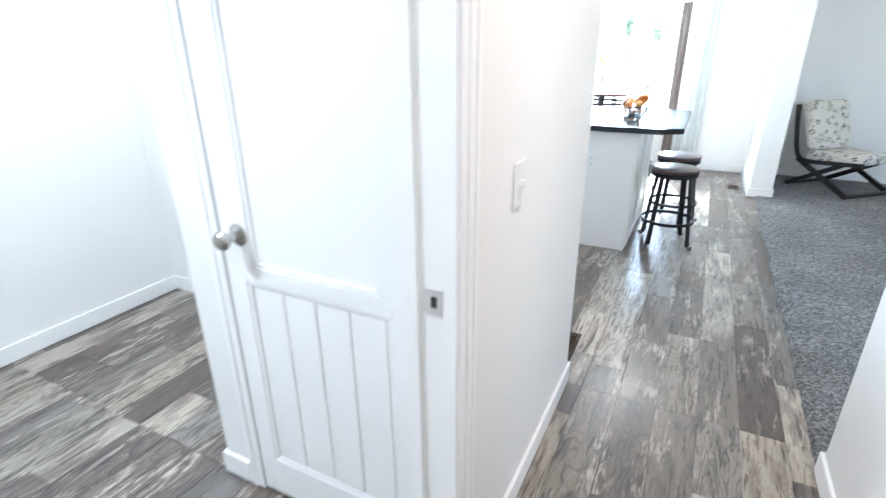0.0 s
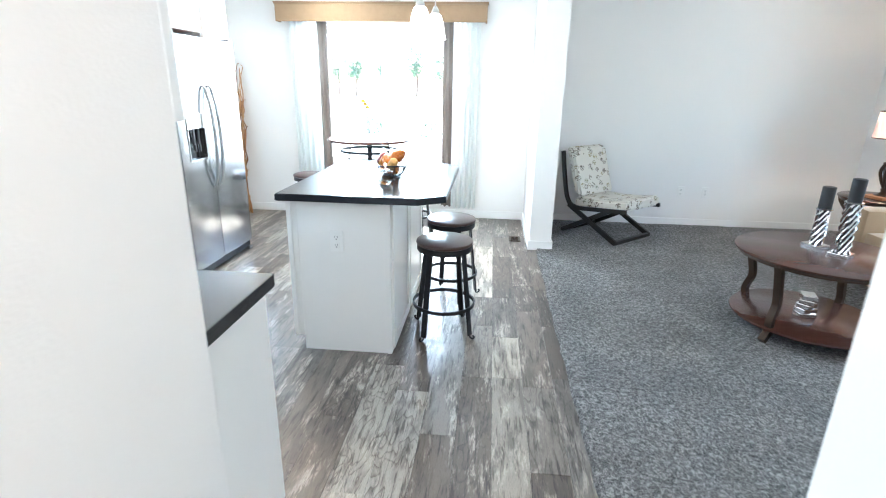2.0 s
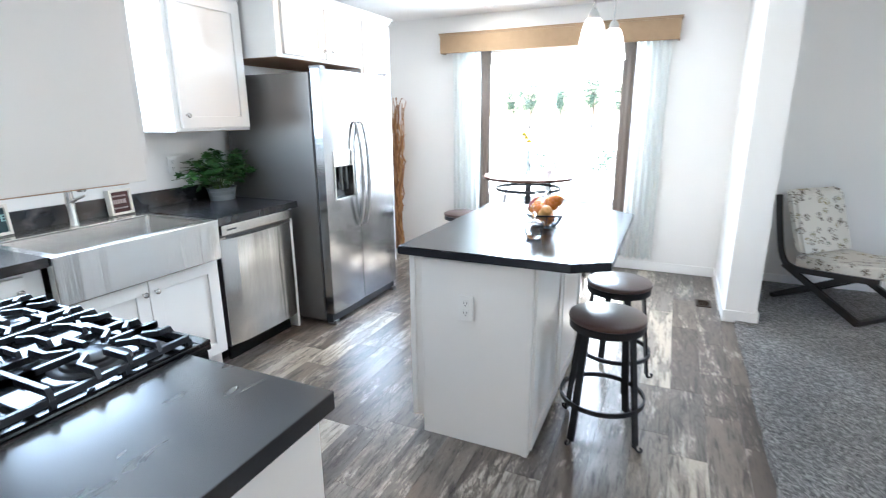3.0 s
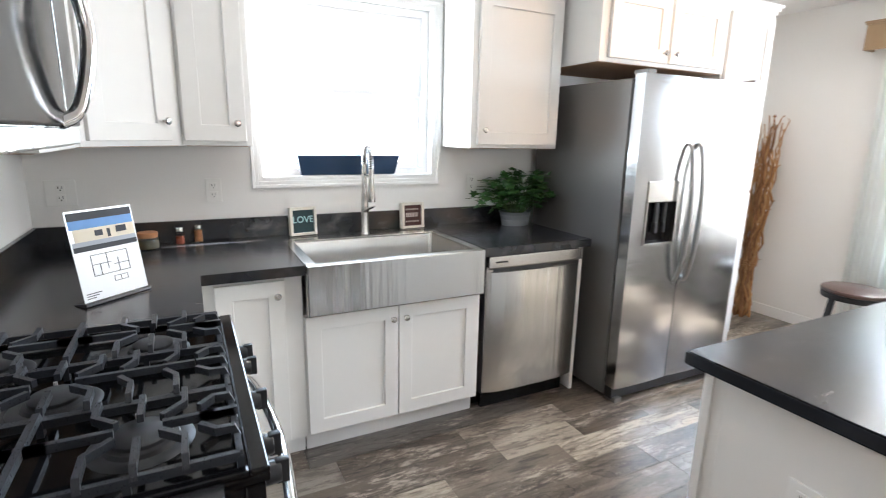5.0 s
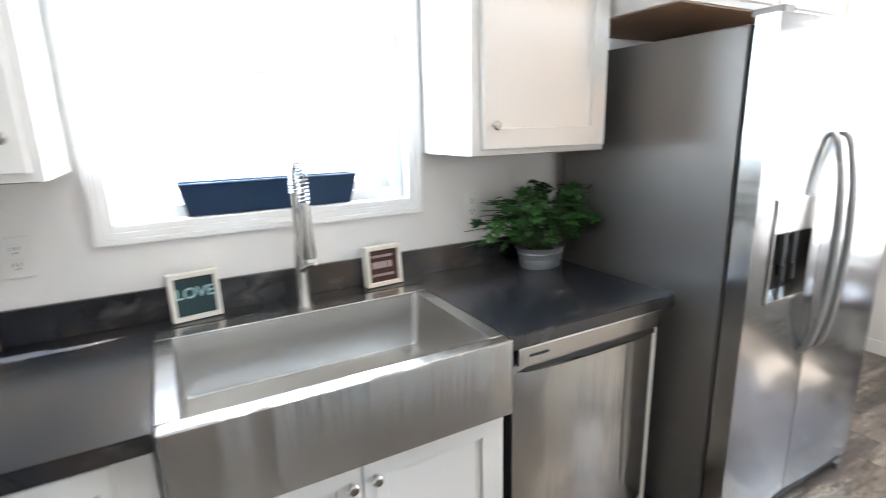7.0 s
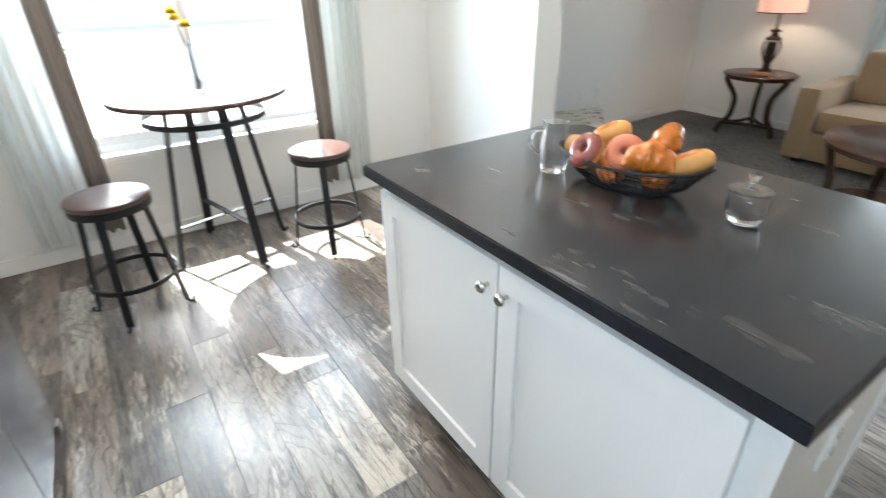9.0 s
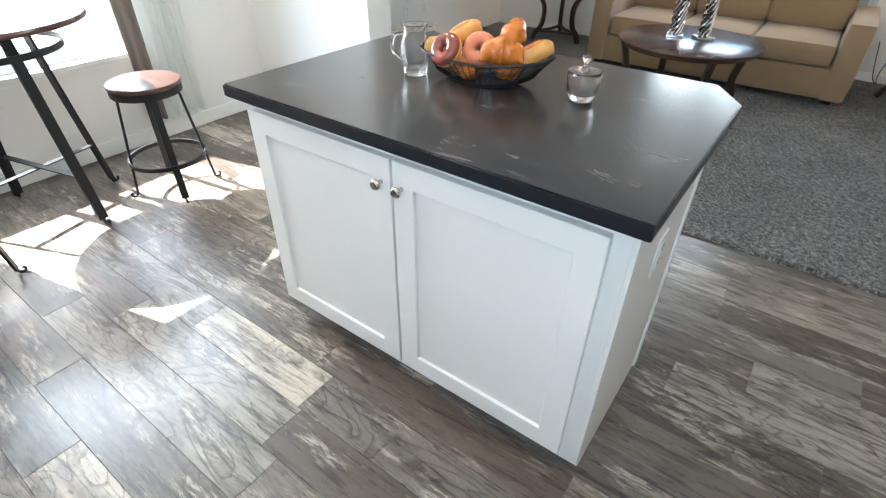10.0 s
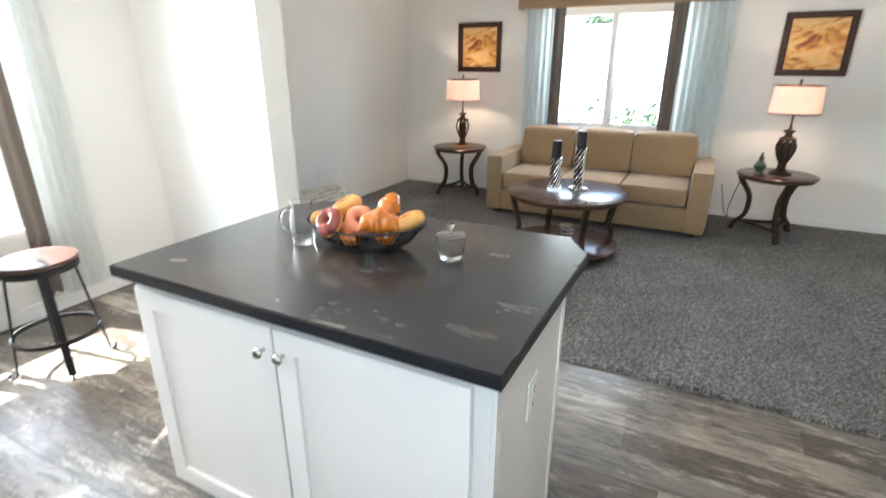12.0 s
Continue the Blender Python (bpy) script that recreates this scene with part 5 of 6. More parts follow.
spice_jar(pose(-2.42, 2.69, 0.914), CORK, SPICE, 0.047, 0.058, 0.018, "squat glass jar with cork lid and green spice")
spice_jar(pose(-2.36, 2.50, 0.914), CORK, ORANGE_SPICE, 0.047, 0.058, 0.018, "squat glass jar with cork lid and orange spice", fill_part=0.45)
spice_jar(pose(-2.465, 2.82, 0.914), NICKEL, PEPPER, 0.019, 0.068, 0.014, "small glass shaker with red spice", "shaker", 0.6)
spice_jar(pose(-2.49, 2.90, 0.914), NICKEL, CORK, 0.019, 0.072, 0.012, "small glass shaker with brown spice", "shaker", 0.85)

# ---- on the island ----
pc = thing("glass_pitcher", pose(-0.19, 4.87, 0.915), "small clear glass pitcher with a handle", "pitcher")
bm = B()
lathe(bm, [(0, 0.0), (0.033, 0), (0.036, 0.004), (0.0365, 0.014), (0.040, 0.04), (0.043, 0.068), (0.042, 0.088), (0.035, 0.108), (0.0325, 0.118), (0.035, 0.13), (0.038, 0.141), (0.036, 0.1425), (0.0325, 0.13), (0.030, 0.118), (0.0325, 0.108), (0.039, 0.087), (0.040, 0.067), (0.036, 0.04), (0.031, 0.022), (0, 0.018)], seg=40)
for v in bm.verts:
    if 0.012 < v.co.z < 0.10:
        q = 1 + 0.022 * math.cos(8 * math.atan2(v.co.y, v.co.x))
        v.co.x, v.co.y = v.co.x * q, v.co.y * q
part("jug", bm, GLASS, pc, smooth=True)
bm = B()
tube(bm, arc([(-0.026, 0.022, 0.118), (-0.046, 0.040, 0.112), (-0.052, 0.044, 0.075), (-0.033, 0.027, 0.045)], 6), 0.005, 8)
part("handle", bm, GLASS, pc, smooth=True)
sg = thing("sugar_jar", pose(-0.10, 4.365, 0.915) @ Matrix.Scale(0.85, 4), "clear glass sugar bowl with knobbed lid", "jar")
bm = B()
lathe(bm, [(0, 0), (0.032, 0), (0.040, 0.006), (0.050, 0.035), (0.053, 0.085), (0.050, 0.086), (0.0465, 0.04), (0.036, 0.022), (0, 0.018)], seg=32)
part("bowl", bm, GLASS, sg, smooth=True)
bm = B()
lathe(bm, [(0, 0.094), (0.04, 0.0905), (0.051, 0.088), (0.054, 0.0885), (0.053, 0.0915), (0.04, 0.095), (0.012, 0.099), (0.008, 0.106), (0.008, 0.118), (0.013, 0.126), (0.0145, 0.134), (0.010, 0.140), (0, 0.142)], seg=28)
part("lid", bm, GLASS, sg, smooth=True)

fb = thing("wire_bowl", pose(-0.12, 4.665, 0.915, 0, 0, -74), "black wire mesh oval bowl heaped with pastries", "bowl")


def oval(a, b, z, n=40):
    return [(a * math.cos(6.28319 * i / n), b * math.sin(6.28319 * i / n), z + 0.016 * abs(math.cos(6.28319 * i / n)) ** 2 * (z > 0.03)) for i in range(n)]


bm = B()
tube(bm, oval(0.20, 0.095, 0.068), 0.0042, 6, closed=True)
part("rim", bm, BLACK_METAL, fb)
bm = B()
tube(bm, oval(0.10, 0.055, 0.004), 0.0035, 6, closed=True)
part("foot_ring", bm, BLACK_METAL, fb)
bm = B()
for k in range(1, 9):
    f = k / 9
    tube(bm, oval(0.10 + 0.10 * f ** 0.8, 0.055 + 0.040 * f ** 0.8, 0.004 + 0.064 * f ** 1.3), 0.0008, 4, closed=True)
for i in range(56):
    a = 6.28319 * i / 56
    c, s = math.cos(a), math.sin(a)
    tube(bm, [((0.10 + 0.10 * f ** 0.8) * c, (0.055 + 0.040 * f ** 0.8) * s, 0.004 + 0.064 * f ** 1.3 + (0.016 * c * c if f > 0.5 else 0)) for f in (0, 0.35, 0.7, 1)], 0.0012 if i % 7 else 0.003, 4)
for y in [0.012 * k - 0.048 for k in range(9)]:
    xx = 0.10 * math.sqrt(1 - (y / 0.055) ** 2)
    tube(bm, [(-xx, y, 0.004), (xx, y, 0.004)], 0.0009, 4)
part("mesh", bm, BLACK_METAL, fb)


def croissant(local, size=1.0, material=BREAD, label="glossy golden brown baked croissant"):
    t = thing("croissant", fb.matrix_world @ local, label, "pastry", "pastries in the wire bowl")
    bm = B()
    n, rr = 26, []
    pts = []
    for i in range(n + 1):
        u = i / n * 2 - 1
        a = u * 1.15
        pts.append(Vector((0.062 * math.sin(a) * size, 0.062 * (math.cos(a) - 0.75) * size, 0)))
        rr.append(size * max(0.004, 0.040 * (1 - abs(u) ** 1.7) ** 0.8 + 0.0022 * math.cos(u * 11)))
    tube(bm, pts, rr, 12)
    part("crust", bm, material, t, smooth=True)


def ring_bun(local, material, under, label):
    t = thing("doughnut", fb.matrix_world @ local, label, "pastry", "pastries in the wire bowl")
    bm = B()
    tube(bm, [(0.029 * math.cos(6.28319 * i / 26), 0.029 * math.sin(6.28319 * i / 26), 0) for i in range(26)], 0.0215, 12, closed=True)
    part("dough", bm, under, t, smooth=True)
    bm = B()
    tube(bm, [(0.029 * math.cos(6.28319 * i / 26), 0.029 * math.sin(6.28319 * i / 26), 0.004) for i in range(26)], 0.0208, 12, closed=True)
    part("icing", bm, material, t, smooth=True)


def long_bun(local, label):
    t = thing("long_bun", fb.matrix_world @ local, label, "pastry", "pastries in the wire bowl")
    bm = B()
    tube(bm, arc([(-0.052, 0, 0), (-0.024, 0.006, 0.006), (0.024, 0.006, 0.006), (0.052, 0, 0)], 5), [0.014, 0.020, 0.024, 0.026, 0.027, 0.027, 0.027, 0.027, 0.027, 0.027, 0.027, 0.026, 0.024, 0.021, 0.018, 0.012], 12)
    part("crust", bm, CREAM_BUN, t, smooth=True)
    bm = B()
    tube(bm, arc([(-0.044, 0.0, 0.014), (-0.02, 0.004, 0.021), (0.02, 0.004, 0.021), (0.044, 0.0, 0.014)], 5), [0.006, 0.010, 0.012, 0.014, 0.015, 0.015, 0.015, 0.015, 0.015, 0.015, 0.015, 0.014, 0.012, 0.010, 0.008, 0.005], 10)
    part("glaze", bm, BREAD, t, "orange glaze along the top", smooth=True)


def round_bun(local, r, material, label):
    t = thing("round_bun", fb.matrix_world @ local, label, "pastry", "pastries in the wire bowl")
    bm = B()
    lathe(bm, [(0, -r * .7), (r * .7, -r * .62), (r, -r * .15), (r * .92, r * .35), (r * .6, r * .72), (0, r * .85)], seg=20)
    part("crust", bm, material, t, smooth=True)


round_bun(pose(-0.155, 0.0, 0.082), 0.034, CREAM_BUN, "small round pale baked bun")
ring_bun(pose(-0.105, -0.045, 0.088, 55, 0, -25), CHOC_ICING, CREAM_BUN, "ring doughnut with dark red glaze")
long_bun(pose(-0.075, 0.04, 0.112, 0, -30, 15), "long golden glazed bun")
ring_bun(pose(-0.01, -0.02, 0.092, 55, 0, 5), PINK_ICING, BUN, "ring doughnut with pink icing")
croissant(pose(0.06, 0.035, 0.122, 20, 35, 250), 0.95)
croissant(pose(0.06, -0.045, 0.088, 30, 0, 10), 1.05)
long_bun(pose(0.150, -0.012, 0.088, 0, -28, 14), "long golden bun with orange glaze")
croissant(pose(-0.03, -0.01, 0.040, 0, 0, 90), 1.0)
round_bun(pose(0.07, 0.0, 0.045), 0.042, BREAD, "round golden glazed bun")
round_bun(pose(-0.075, 0.01, 0.047), 0.040, BREAD, "round golden glazed bun")


# ---- stools and table ----
def stool(at, label, group):
    s = thing("bar_stool", at, label, "stool", group)
    bm = B()
    lathe(bm, [(0, 0.566), (0.160, 0.566), (0.168, 0.570), (0.171, 0.579), (0.168, 0.589), (0.160, 0.593), (0, 0.594)], seg=40)
    part("seat", bm, SEAT_WOOD, s, "round dark red-brown wooden seat", smooth=True)
    bm = B()
    lathe(bm, [(0.140, 0.532), (0.164, 0.532), (0.166, 0.536), (0.166, 0.5655), (0.140, 0.5655), (0.140, 0.532)], seg=40)
    part("seat_band", bm, BLACK_METAL, s, smooth=True)
    for i in range(4):
        a = math.pi / 2 * i + 0.78
        c, n = math.cos(a), math.sin(a)
        bm = B()
        tube(bm, [(c * 0.135, n * 0.135, 0.56), (c * 0.20, n * 0.20, 0.02)], 0, flat=(0.034, 0.011, (-n, c, 0)))
        leg = part("leg", bm, BLACK_METAL, s)
        bm = B()
        tube(bm, arc([(c * 0.198, n * 0.198, 0.03), (c * 0.206, n * 0.206, 0.006), (c * 0.226, n * 0.226, 0.006), (c * 0.232, n * 0.232, 0.02), (c * 0.222, n * 0.222, 0.026)], 4), 0.0055, 6)
        part("scroll_foot", bm, BLACK_METAL, leg, smooth=True)
    bm = B()
    tube(bm, ring(0, 0, 0.19, 0.188), 0, closed=True, flat=(0.022, 0.009, (0, 0, 1)))
    part("foot_ring", bm, BLACK_METAL, s, smooth=True)
    return s


st = stool(pose(0.252, 4.374, 0, 0, 0, 14), "round wooden bar stool with black strap legs at the island", "bar stools")
copy_thing(st, pose(0.25, 4.90, 0, 0, 0, -20))
st2 = copy_thing(st, pose(-0.27, 6.53, 0, 0, 0, 26))
tagged(st2, "round wooden bar stool with black strap legs by the curtain")
st3 = copy_thing(st, pose(-1.30, 6.44, 0, 0, 0, 22))
tagged(st3, "round wooden bar stool with black strap legs by the pub table")

pt = thing("pub_table", pose(-0.77, 6.785, 0, 0, 0, 14), "round counter-height pub table with black metal legs", "table")
bm = B()
lathe(bm, [(0, 0.895), (0.415, 0.895), (0.43, 0.90), (0.433, 0.912), (0.428, 0.922), (0, 0.924)], seg=56)
part("tabletop", bm, DARK_WOOD, pt, "round dark wooden top", smooth=True)
for i in range(4):
    a = math.pi / 2 * i
    c, n = math.cos(a), math.sin(a)
    bm = B()
    tube(bm, [(c * 0.19, n * 0.19, 0.895), (c * 0.315, n * 0.315, 0.02)], 0, flat=(0.046, 0.012, (-n, c, 0)))
    leg = part("leg", bm, BLACK_METAL, pt)
    bm = B()
    tube(bm, arc([(c * 0.313, n * 0.313, 0.03), (c * 0.32, n * 0.32, 0.007), (c * 0.345, n * 0.345, 0.008), (c * 0.35, n * 0.35, 0.024)], 4), 0.0075, 6)
    part("scroll_foot", bm, BLACK_METAL, leg, smooth=True)
bm = B()
tube(bm, ring(0, 0, 0.80, 0.30, 44), 0, closed=True, flat=(0.026, 0.008, (0, 0, 1)))
part("apron_ring", bm, BLACK_METAL, pt, smooth=True)
for a in (0, math.pi / 2):
    c, n = math.cos(a) * 0.285, math.sin(a) * 0.285
    bm = B()
    tube(bm, [(-c, -n, 0.24 + a * 0.004), (c, n, 0.24 + a * 0.004)], 0, flat=(0.03, 0.006, (-n, c, 0)))
    part("stretcher", bm, BLACK_METAL, pt)

vz = thing("flower_vase", pose(-0.77, 6.76, 0.9245), "tall ribbed glass vase with yellow flowers", "vase")
bm = B()
lathe(bm, [(0, 0), (0.03, 0), (0.033, 0.01)] + [(0.033 - 0.012 * (k / 14) + 0.0018 * (k % 2), 0.012 + 0.012 * k) for k in range(14)] + [(0.013, 0.20), (0.016, 0.225), (0.014, 0.225), (0.011, 0.2), (0.018, 0.15), (0.029, 0.012), (0, 0.01)], seg=20)
part("bottle", bm, SMOKED, vz, smooth=True)
rnd = random.Random(9)
for k in range(3):
    e = Vector((rnd.uniform(-.05, .06), rnd.uniform(-.04, .04), 0.30 + 0.03 * k))
    bm = B()
    tube(bm, arc([(0, 0, 0.02), (e.x * .3, e.y * .3, 0.2), e], 5), 0.002, 5)
    part("stem", bm, STEM, vz)
    bm = B()
    for i in range(60):
        a, t = 2.4 * i, (i / 60) ** 0.5
        w = Vector((math.cos(a) * t, math.sin(a) * t, 1.05 - t * 1.2)).normalized()
        s = w.cross(Vector((0.1, 0.2, 1))).normalized()
        v = [bm.verts.new(e + q) for q in (Vector((0, 0, 0)), w * 0.018 + s * 0.012, w * 0.034, w * 0.018 - s * 0.012)]
        bm.faces.new(v)
    part("bloom", bm, PETAL, vz, "yellow bloom")


# ---- curtains and valances ----
def folds(name, along, at, a0, a1, z0, z1, material, depth, waves, label, group, taper=1.0):
    """A gathered cloth panel."""
    c = thing(name, pose((a0 + a1) / 2 if along == "x" else at, at if along == "x" else (a0 + a1) / 2, z0), label, "curtain", group)
    rnd = random.Random(int(a0 * 100) + 7)
    bm = B()
    nu, nv = waves * 10, 16
    ph = [rnd.uniform(-0.5, 0.5) for _ in range(nu + 1)]
    rows = []
    for j in range(nv + 1):
        f = j / nv
        z = (z1 - z0) * f
        row = []
        for i in range(nu + 1):
            u = i / nu
            w = math.sin(u * waves * 6.28319 + ph[i // 10] * 0.6) * depth * (0.55 + 0.45 * (1 - f)) + 0.006 * math.sin(9 * u + 4 * f)
            half = (a1 - a0) / 2 * (1.0 + (taper - 1.0) * (1 - f))
            p = (u * 2 - 1) * half
            row.append(bm.verts.new((p, w, z + (0.008 * math.sin(u * waves * 6.28) if j == 0 else 0)) if along == "x" else (w, p, z + (0.008 * math.sin(u * waves * 6.28) if j == 0 else 0))))
        rows.append(row)
    for p, q in zip(rows, rows[1:]):
        for i in range(nu):
            bm.faces.new((p[i], p[i + 1], q[i + 1], q[i]))
    part("cloth", bm, material, c, smooth=True)
    return c


def valance(at, w, h, d, label):
    v = thing("valance", at, label, "valance")
    bm = B()
    box(bm, -w / 2, w / 2, -d, -d + 0.018, 0, h, 0.004)
    box(bm, -w / 2, -w / 2 + 0.018, -d + 0.018, 0, 0, h, 0.004)
    box(bm, w / 2 - 0.018, w / 2, -d + 0.018, 0, 0, h, 0.004)
    box(bm, -w / 2 + 0.018, w / 2 - 0.018, -d + 0.018, 0, h - 0.018, h)
    part("box_front", bm, VALANCE, v)
    bm = B()
    for k in range(2):
        box(bm, -w / 2 - 0.012 + 0.006 * k, w / 2 + 0.012 - 0.006 * k, -d - 0.012 + 0.006 * k, 0, h + 0.012 * (1 - k), h + 0.012 * (2 - k), 0.003)
    part("top_moulding", bm, VALANCE, v)


valance(pose(-0.705, 7.219, 2.075), 2.22, 0.165, 0.12, "tan fabric box valance above the dining window")
valance(pose(4.359, 4.71, 2.02, 0, 0, -90), 2.04, 0.17, 0.12, "brown fabric box valance above the living room window")
G = "dining window curtains"
folds("sheer_curtain", "x", 7.15, -1.69, -1.385, 0.13, 2.12, SHEER, 0.020, 5, "pale green-grey sheer curtain panel", G)
folds("sheer_curtain", "x", 7.15, 0.07, 0.345, 0.13, 2.12, SHEER, 0.020, 5, "pale green-grey sheer curtain panel", G)
folds("drape", "x", 7.135, -1.385, -1.275, 0.15, 2.12, DRAPE, 0.012, 2, "narrow taupe drape edging the sheer", G)
folds("drape", "x", 7.135, -0.04, 0.07, 0.15, 2.12, DRAPE, 0.012, 2, "narrow taupe drape edging the sheer", G)
G = "living window curtains"
folds("sheer_curtain", "y", 4.29, 5.33, 5.65, 0.15, 2.08, SHEER_BLUE, 0.020, 5, "pale blue sheer curtain panel behind the sofa", G)
folds("sheer_curtain", "y", 4.29, 3.66, 4.08, 0.15, 2.08, SHEER_BLUE, 0.022, 6, "pale blue sheer curtain panel behind the sofa", G)
folds("drape", "y", 4.275, 5.22, 5.34, 0.15, 2.08, DRAPE, 0.012, 2, "narrow brown drape edging the blue sheer", G)
folds("drape", "y", 4.275, 4.07, 4.20, 0.15, 2.08, DRAPE, 0.012, 2, "narrow brown drape edging the blue sheer", G)


# ---- pendants and ceiling lights, some of them unseen and added ----
def pendant(at, drop):
    p = thing("pendant_lamp", at, "lit pendant lamp with white bell glass shade", "lamp", "pendant lamps over the island")
    bm = B()
    lathe(bm, [(0, 0), (0.06, 0), (0.055, -0.018), (0.012, -0.025), (0, -0.025)], seg=24)
    part("canopy", bm, NICKEL, p, smooth=True)
    bm = B()
    tube(bm, [(0, 0, -0.02), (0, 0, -drop + 0.2)], 0.005, 8)
    part("rod", bm, NICKEL, p)
    bm = B()
    lathe(bm, [(0, -drop + 0.225), (0.012, -drop + 0.22), (0.028, -drop + 0.19), (0.03, -drop + 0.165), (0, -drop + 0.16)], seg=20)
    part("socket_cup", bm, NICKEL, p, smooth=True)
    bm = B()
    lathe(bm, [(0.026, -drop + 0.175), (0.042, -drop + 0.16), (0.056, -drop + 0.12), (0.064, -drop + 0.07), (0.078, -drop), (0.075, -drop), (0.061, -drop + 0.07), (0.052, -drop + 0.12), (0.04, -drop + 0.155), (0.024, -drop + 0.17)], seg=32)
    part("shade", bm, OPAL, p, "white opal glass bell shade", smooth=True)


pendant(pose(0.02, 4.95, TOP), 0.68)
pendant(pose(0.06, 5.45, TOP), 0.66)
spot_lamp("pendant_bulb", (0.02, 4.95, TOP - 0.72), 0.8)
spot_lamp("pendant_bulb", (0.06, 5.45, TOP - 0.70), 0.8)


def recessed(x, y, power, color=(1.0, 0.88, 0.72)):
    c = thing("recessed_light", pose(x, y, TOP), "round recessed ceiling light with white trim, from a partly added set", "ceiling light", "recessed ceiling lights")
    bm = B()
    lathe(bm, [(0.062, -0.001), (0.088, -0.004), (0.092, -0.001), (0.092, 0.002)], seg=28)
    part("trim_ring", bm, WHITE_PLASTIC, c, smooth=True)
    bm = B()
    lathe(bm, [(0, -0.003), (0.062, -0.0015)], seg=28)
    part("diffuser", bm, LAMP_FACE, c)
    lamp = new("recessed_lamp", bpy.data.lights.new("recessed_lamp", "AREA"))
    lamp.data.shape, lamp.data.size, lamp.data.energy, lamp.data.color = "DISK", 0.12, power, color
    lamp.matrix_world = pose(x, y, TOP - 0.01)


recessed(-1.19, 6.8, 0.4)
# the kitchen aisle fixture is unseen, added to lift floor and cabinet fronts
recessed(-0.9, 3.6, 0.6, (1.0, 0.92, 0.84))
recessed(-1.30, 5.20, 0.85, (1.0, 0.58, 0.28))
# hall fixtures out of view, placed for the warm light on its wall
recessed(0.48, 1.5, 0.74, (1.0, 0.72, 0.54))
recessed(0.48, 0.0, 0.68, (1.0, 0.84, 0.72))
# both utility room fixtures are unseen, added to brighten that room
recessed(-1.3, 0.2, 2.4, (1.0, 0.97, 0.94))
recessed(-1.9, 1.6, 1.1, (1.0, 0.97, 0.94))


# ---- patterned chair ----
ch = thing("slipper_chair", pose(1.72, 6.715, 0.018, 0, 0, -137), "armless chair in cream bird print on a black crossed frame", "chair")
# local: the sitter looks along +y, x to the sitter's right
CW = 0.275
bm = B()
yz = arc([(0, 0.40, 0.345), (0, 0.1, 0.30), (0, -0.2, 0.29)], 5)
rows = [[bm.verts.new((x, p.y, p.z + o)) for x, o in ((-CW, 0.0), (CW, 0.0), (CW, 0.10), (-CW, 0.10))] for p in yz]
for a, b in zip(rows, rows[1:]):
    for i in range(4):
        bm.faces.new((a[i], a[(i + 1) % 4], b[(i + 1) % 4], b[i]))
bm.faces.new(rows[0]), bm.faces.new(rows[-1])
bmesh.ops.recalc_face_normals(bm, faces=bm.faces[:])
bmesh.ops.bevel(bm, geom=[e for e in bm.edges if e.calc_face_angle(0) > 0.9], offset=0.02, segments=3, affect="EDGES")
part("seat", bm, PRINT, ch, "cream seat cushion with bird print", smooth=True)
bm = B()
yz = arc([(0, -0.13, 0.395), (0, -0.18, 0.53), (0, -0.235, 0.69), (0, -0.285, 0.85)], 4)
rows = [[bm.verts.new((x, p.y + o, p.z - o * 0.3)) for x, o in ((-CW, 0.0), (CW, 0.0), (CW, -0.09), (-CW, -0.09))] for p in yz]
for a, b in zip(rows, rows[1:]):
    for i in range(4):
        bm.faces.new((a[i], a[(i + 1) % 4], b[(i + 1) % 4], b[i]))
bm.faces.new(rows[0]), bm.faces.new(rows[-1])
bmesh.ops.recalc_face_normals(bm, faces=bm.faces[:])
bmesh.ops.bevel(bm, geom=[e for e in bm.edges if e.calc_face_angle(0) > 0.9], offset=0.02, segments=3, affect="EDGES")
part("backrest", bm, PRINT, ch, "cream backrest with bird print", smooth=True)
CHAIR_WOOD = mat("black_chair_frame", (0.014, 0.011, 0.010), rough=0.35, vary=0.2, coat=0.2)
for x in (-CW - 0.012, CW + 0.012):
    bm = B()
    tube(bm, arc([(x, 0.40, 0.345), (x, 0.1, 0.31), (x, -0.18, 0.285), (x, -0.29, 0.36), (x, -0.355, 0.60), (x, -0.395, 0.83)], 5), 0, flat=(0.024, 0.04, (1, 0, 0)))
    part("side_rail", bm, CHAIR_WOOD, ch, smooth=True)
    bm = B()
    tube(bm, [(x, -0.27, 0.30), (x, 0.33, 0.015)], 0, flat=(0.024, 0.045, (1, 0, 0)))
    part("leg", bm, CHAIR_WOOD, ch)
    bm = B()
    tube(bm, [(x + 0.0245 * (1 if x < 0 else -1), 0.20, 0.31), (x + 0.0245 * (1 if x < 0 else -1), -0.33, 0.015)], 0, flat=(0.024, 0.045, (1, 0, 0)))
    part("leg", bm, CHAIR_WOOD, ch)
for y, z in ((0.32, 0.022), (-0.32, 0.022)):
    bm = B()
    box(bm, -CW - 0.02, CW + 0.02, y - 0.02, y + 0.02, z - 0.016, z + 0.016, 0.003)
    part("stretcher", bm, CHAIR_WOOD, ch)

# ---- sofa ----
sf = thing("sofa", pose(3.84, 4.65, 0.018, 0, 0, 90), "tan fabric three-seat sofa with loose back cushions", "sofa")
# local: faces +y... front at y = +0.40; width along x


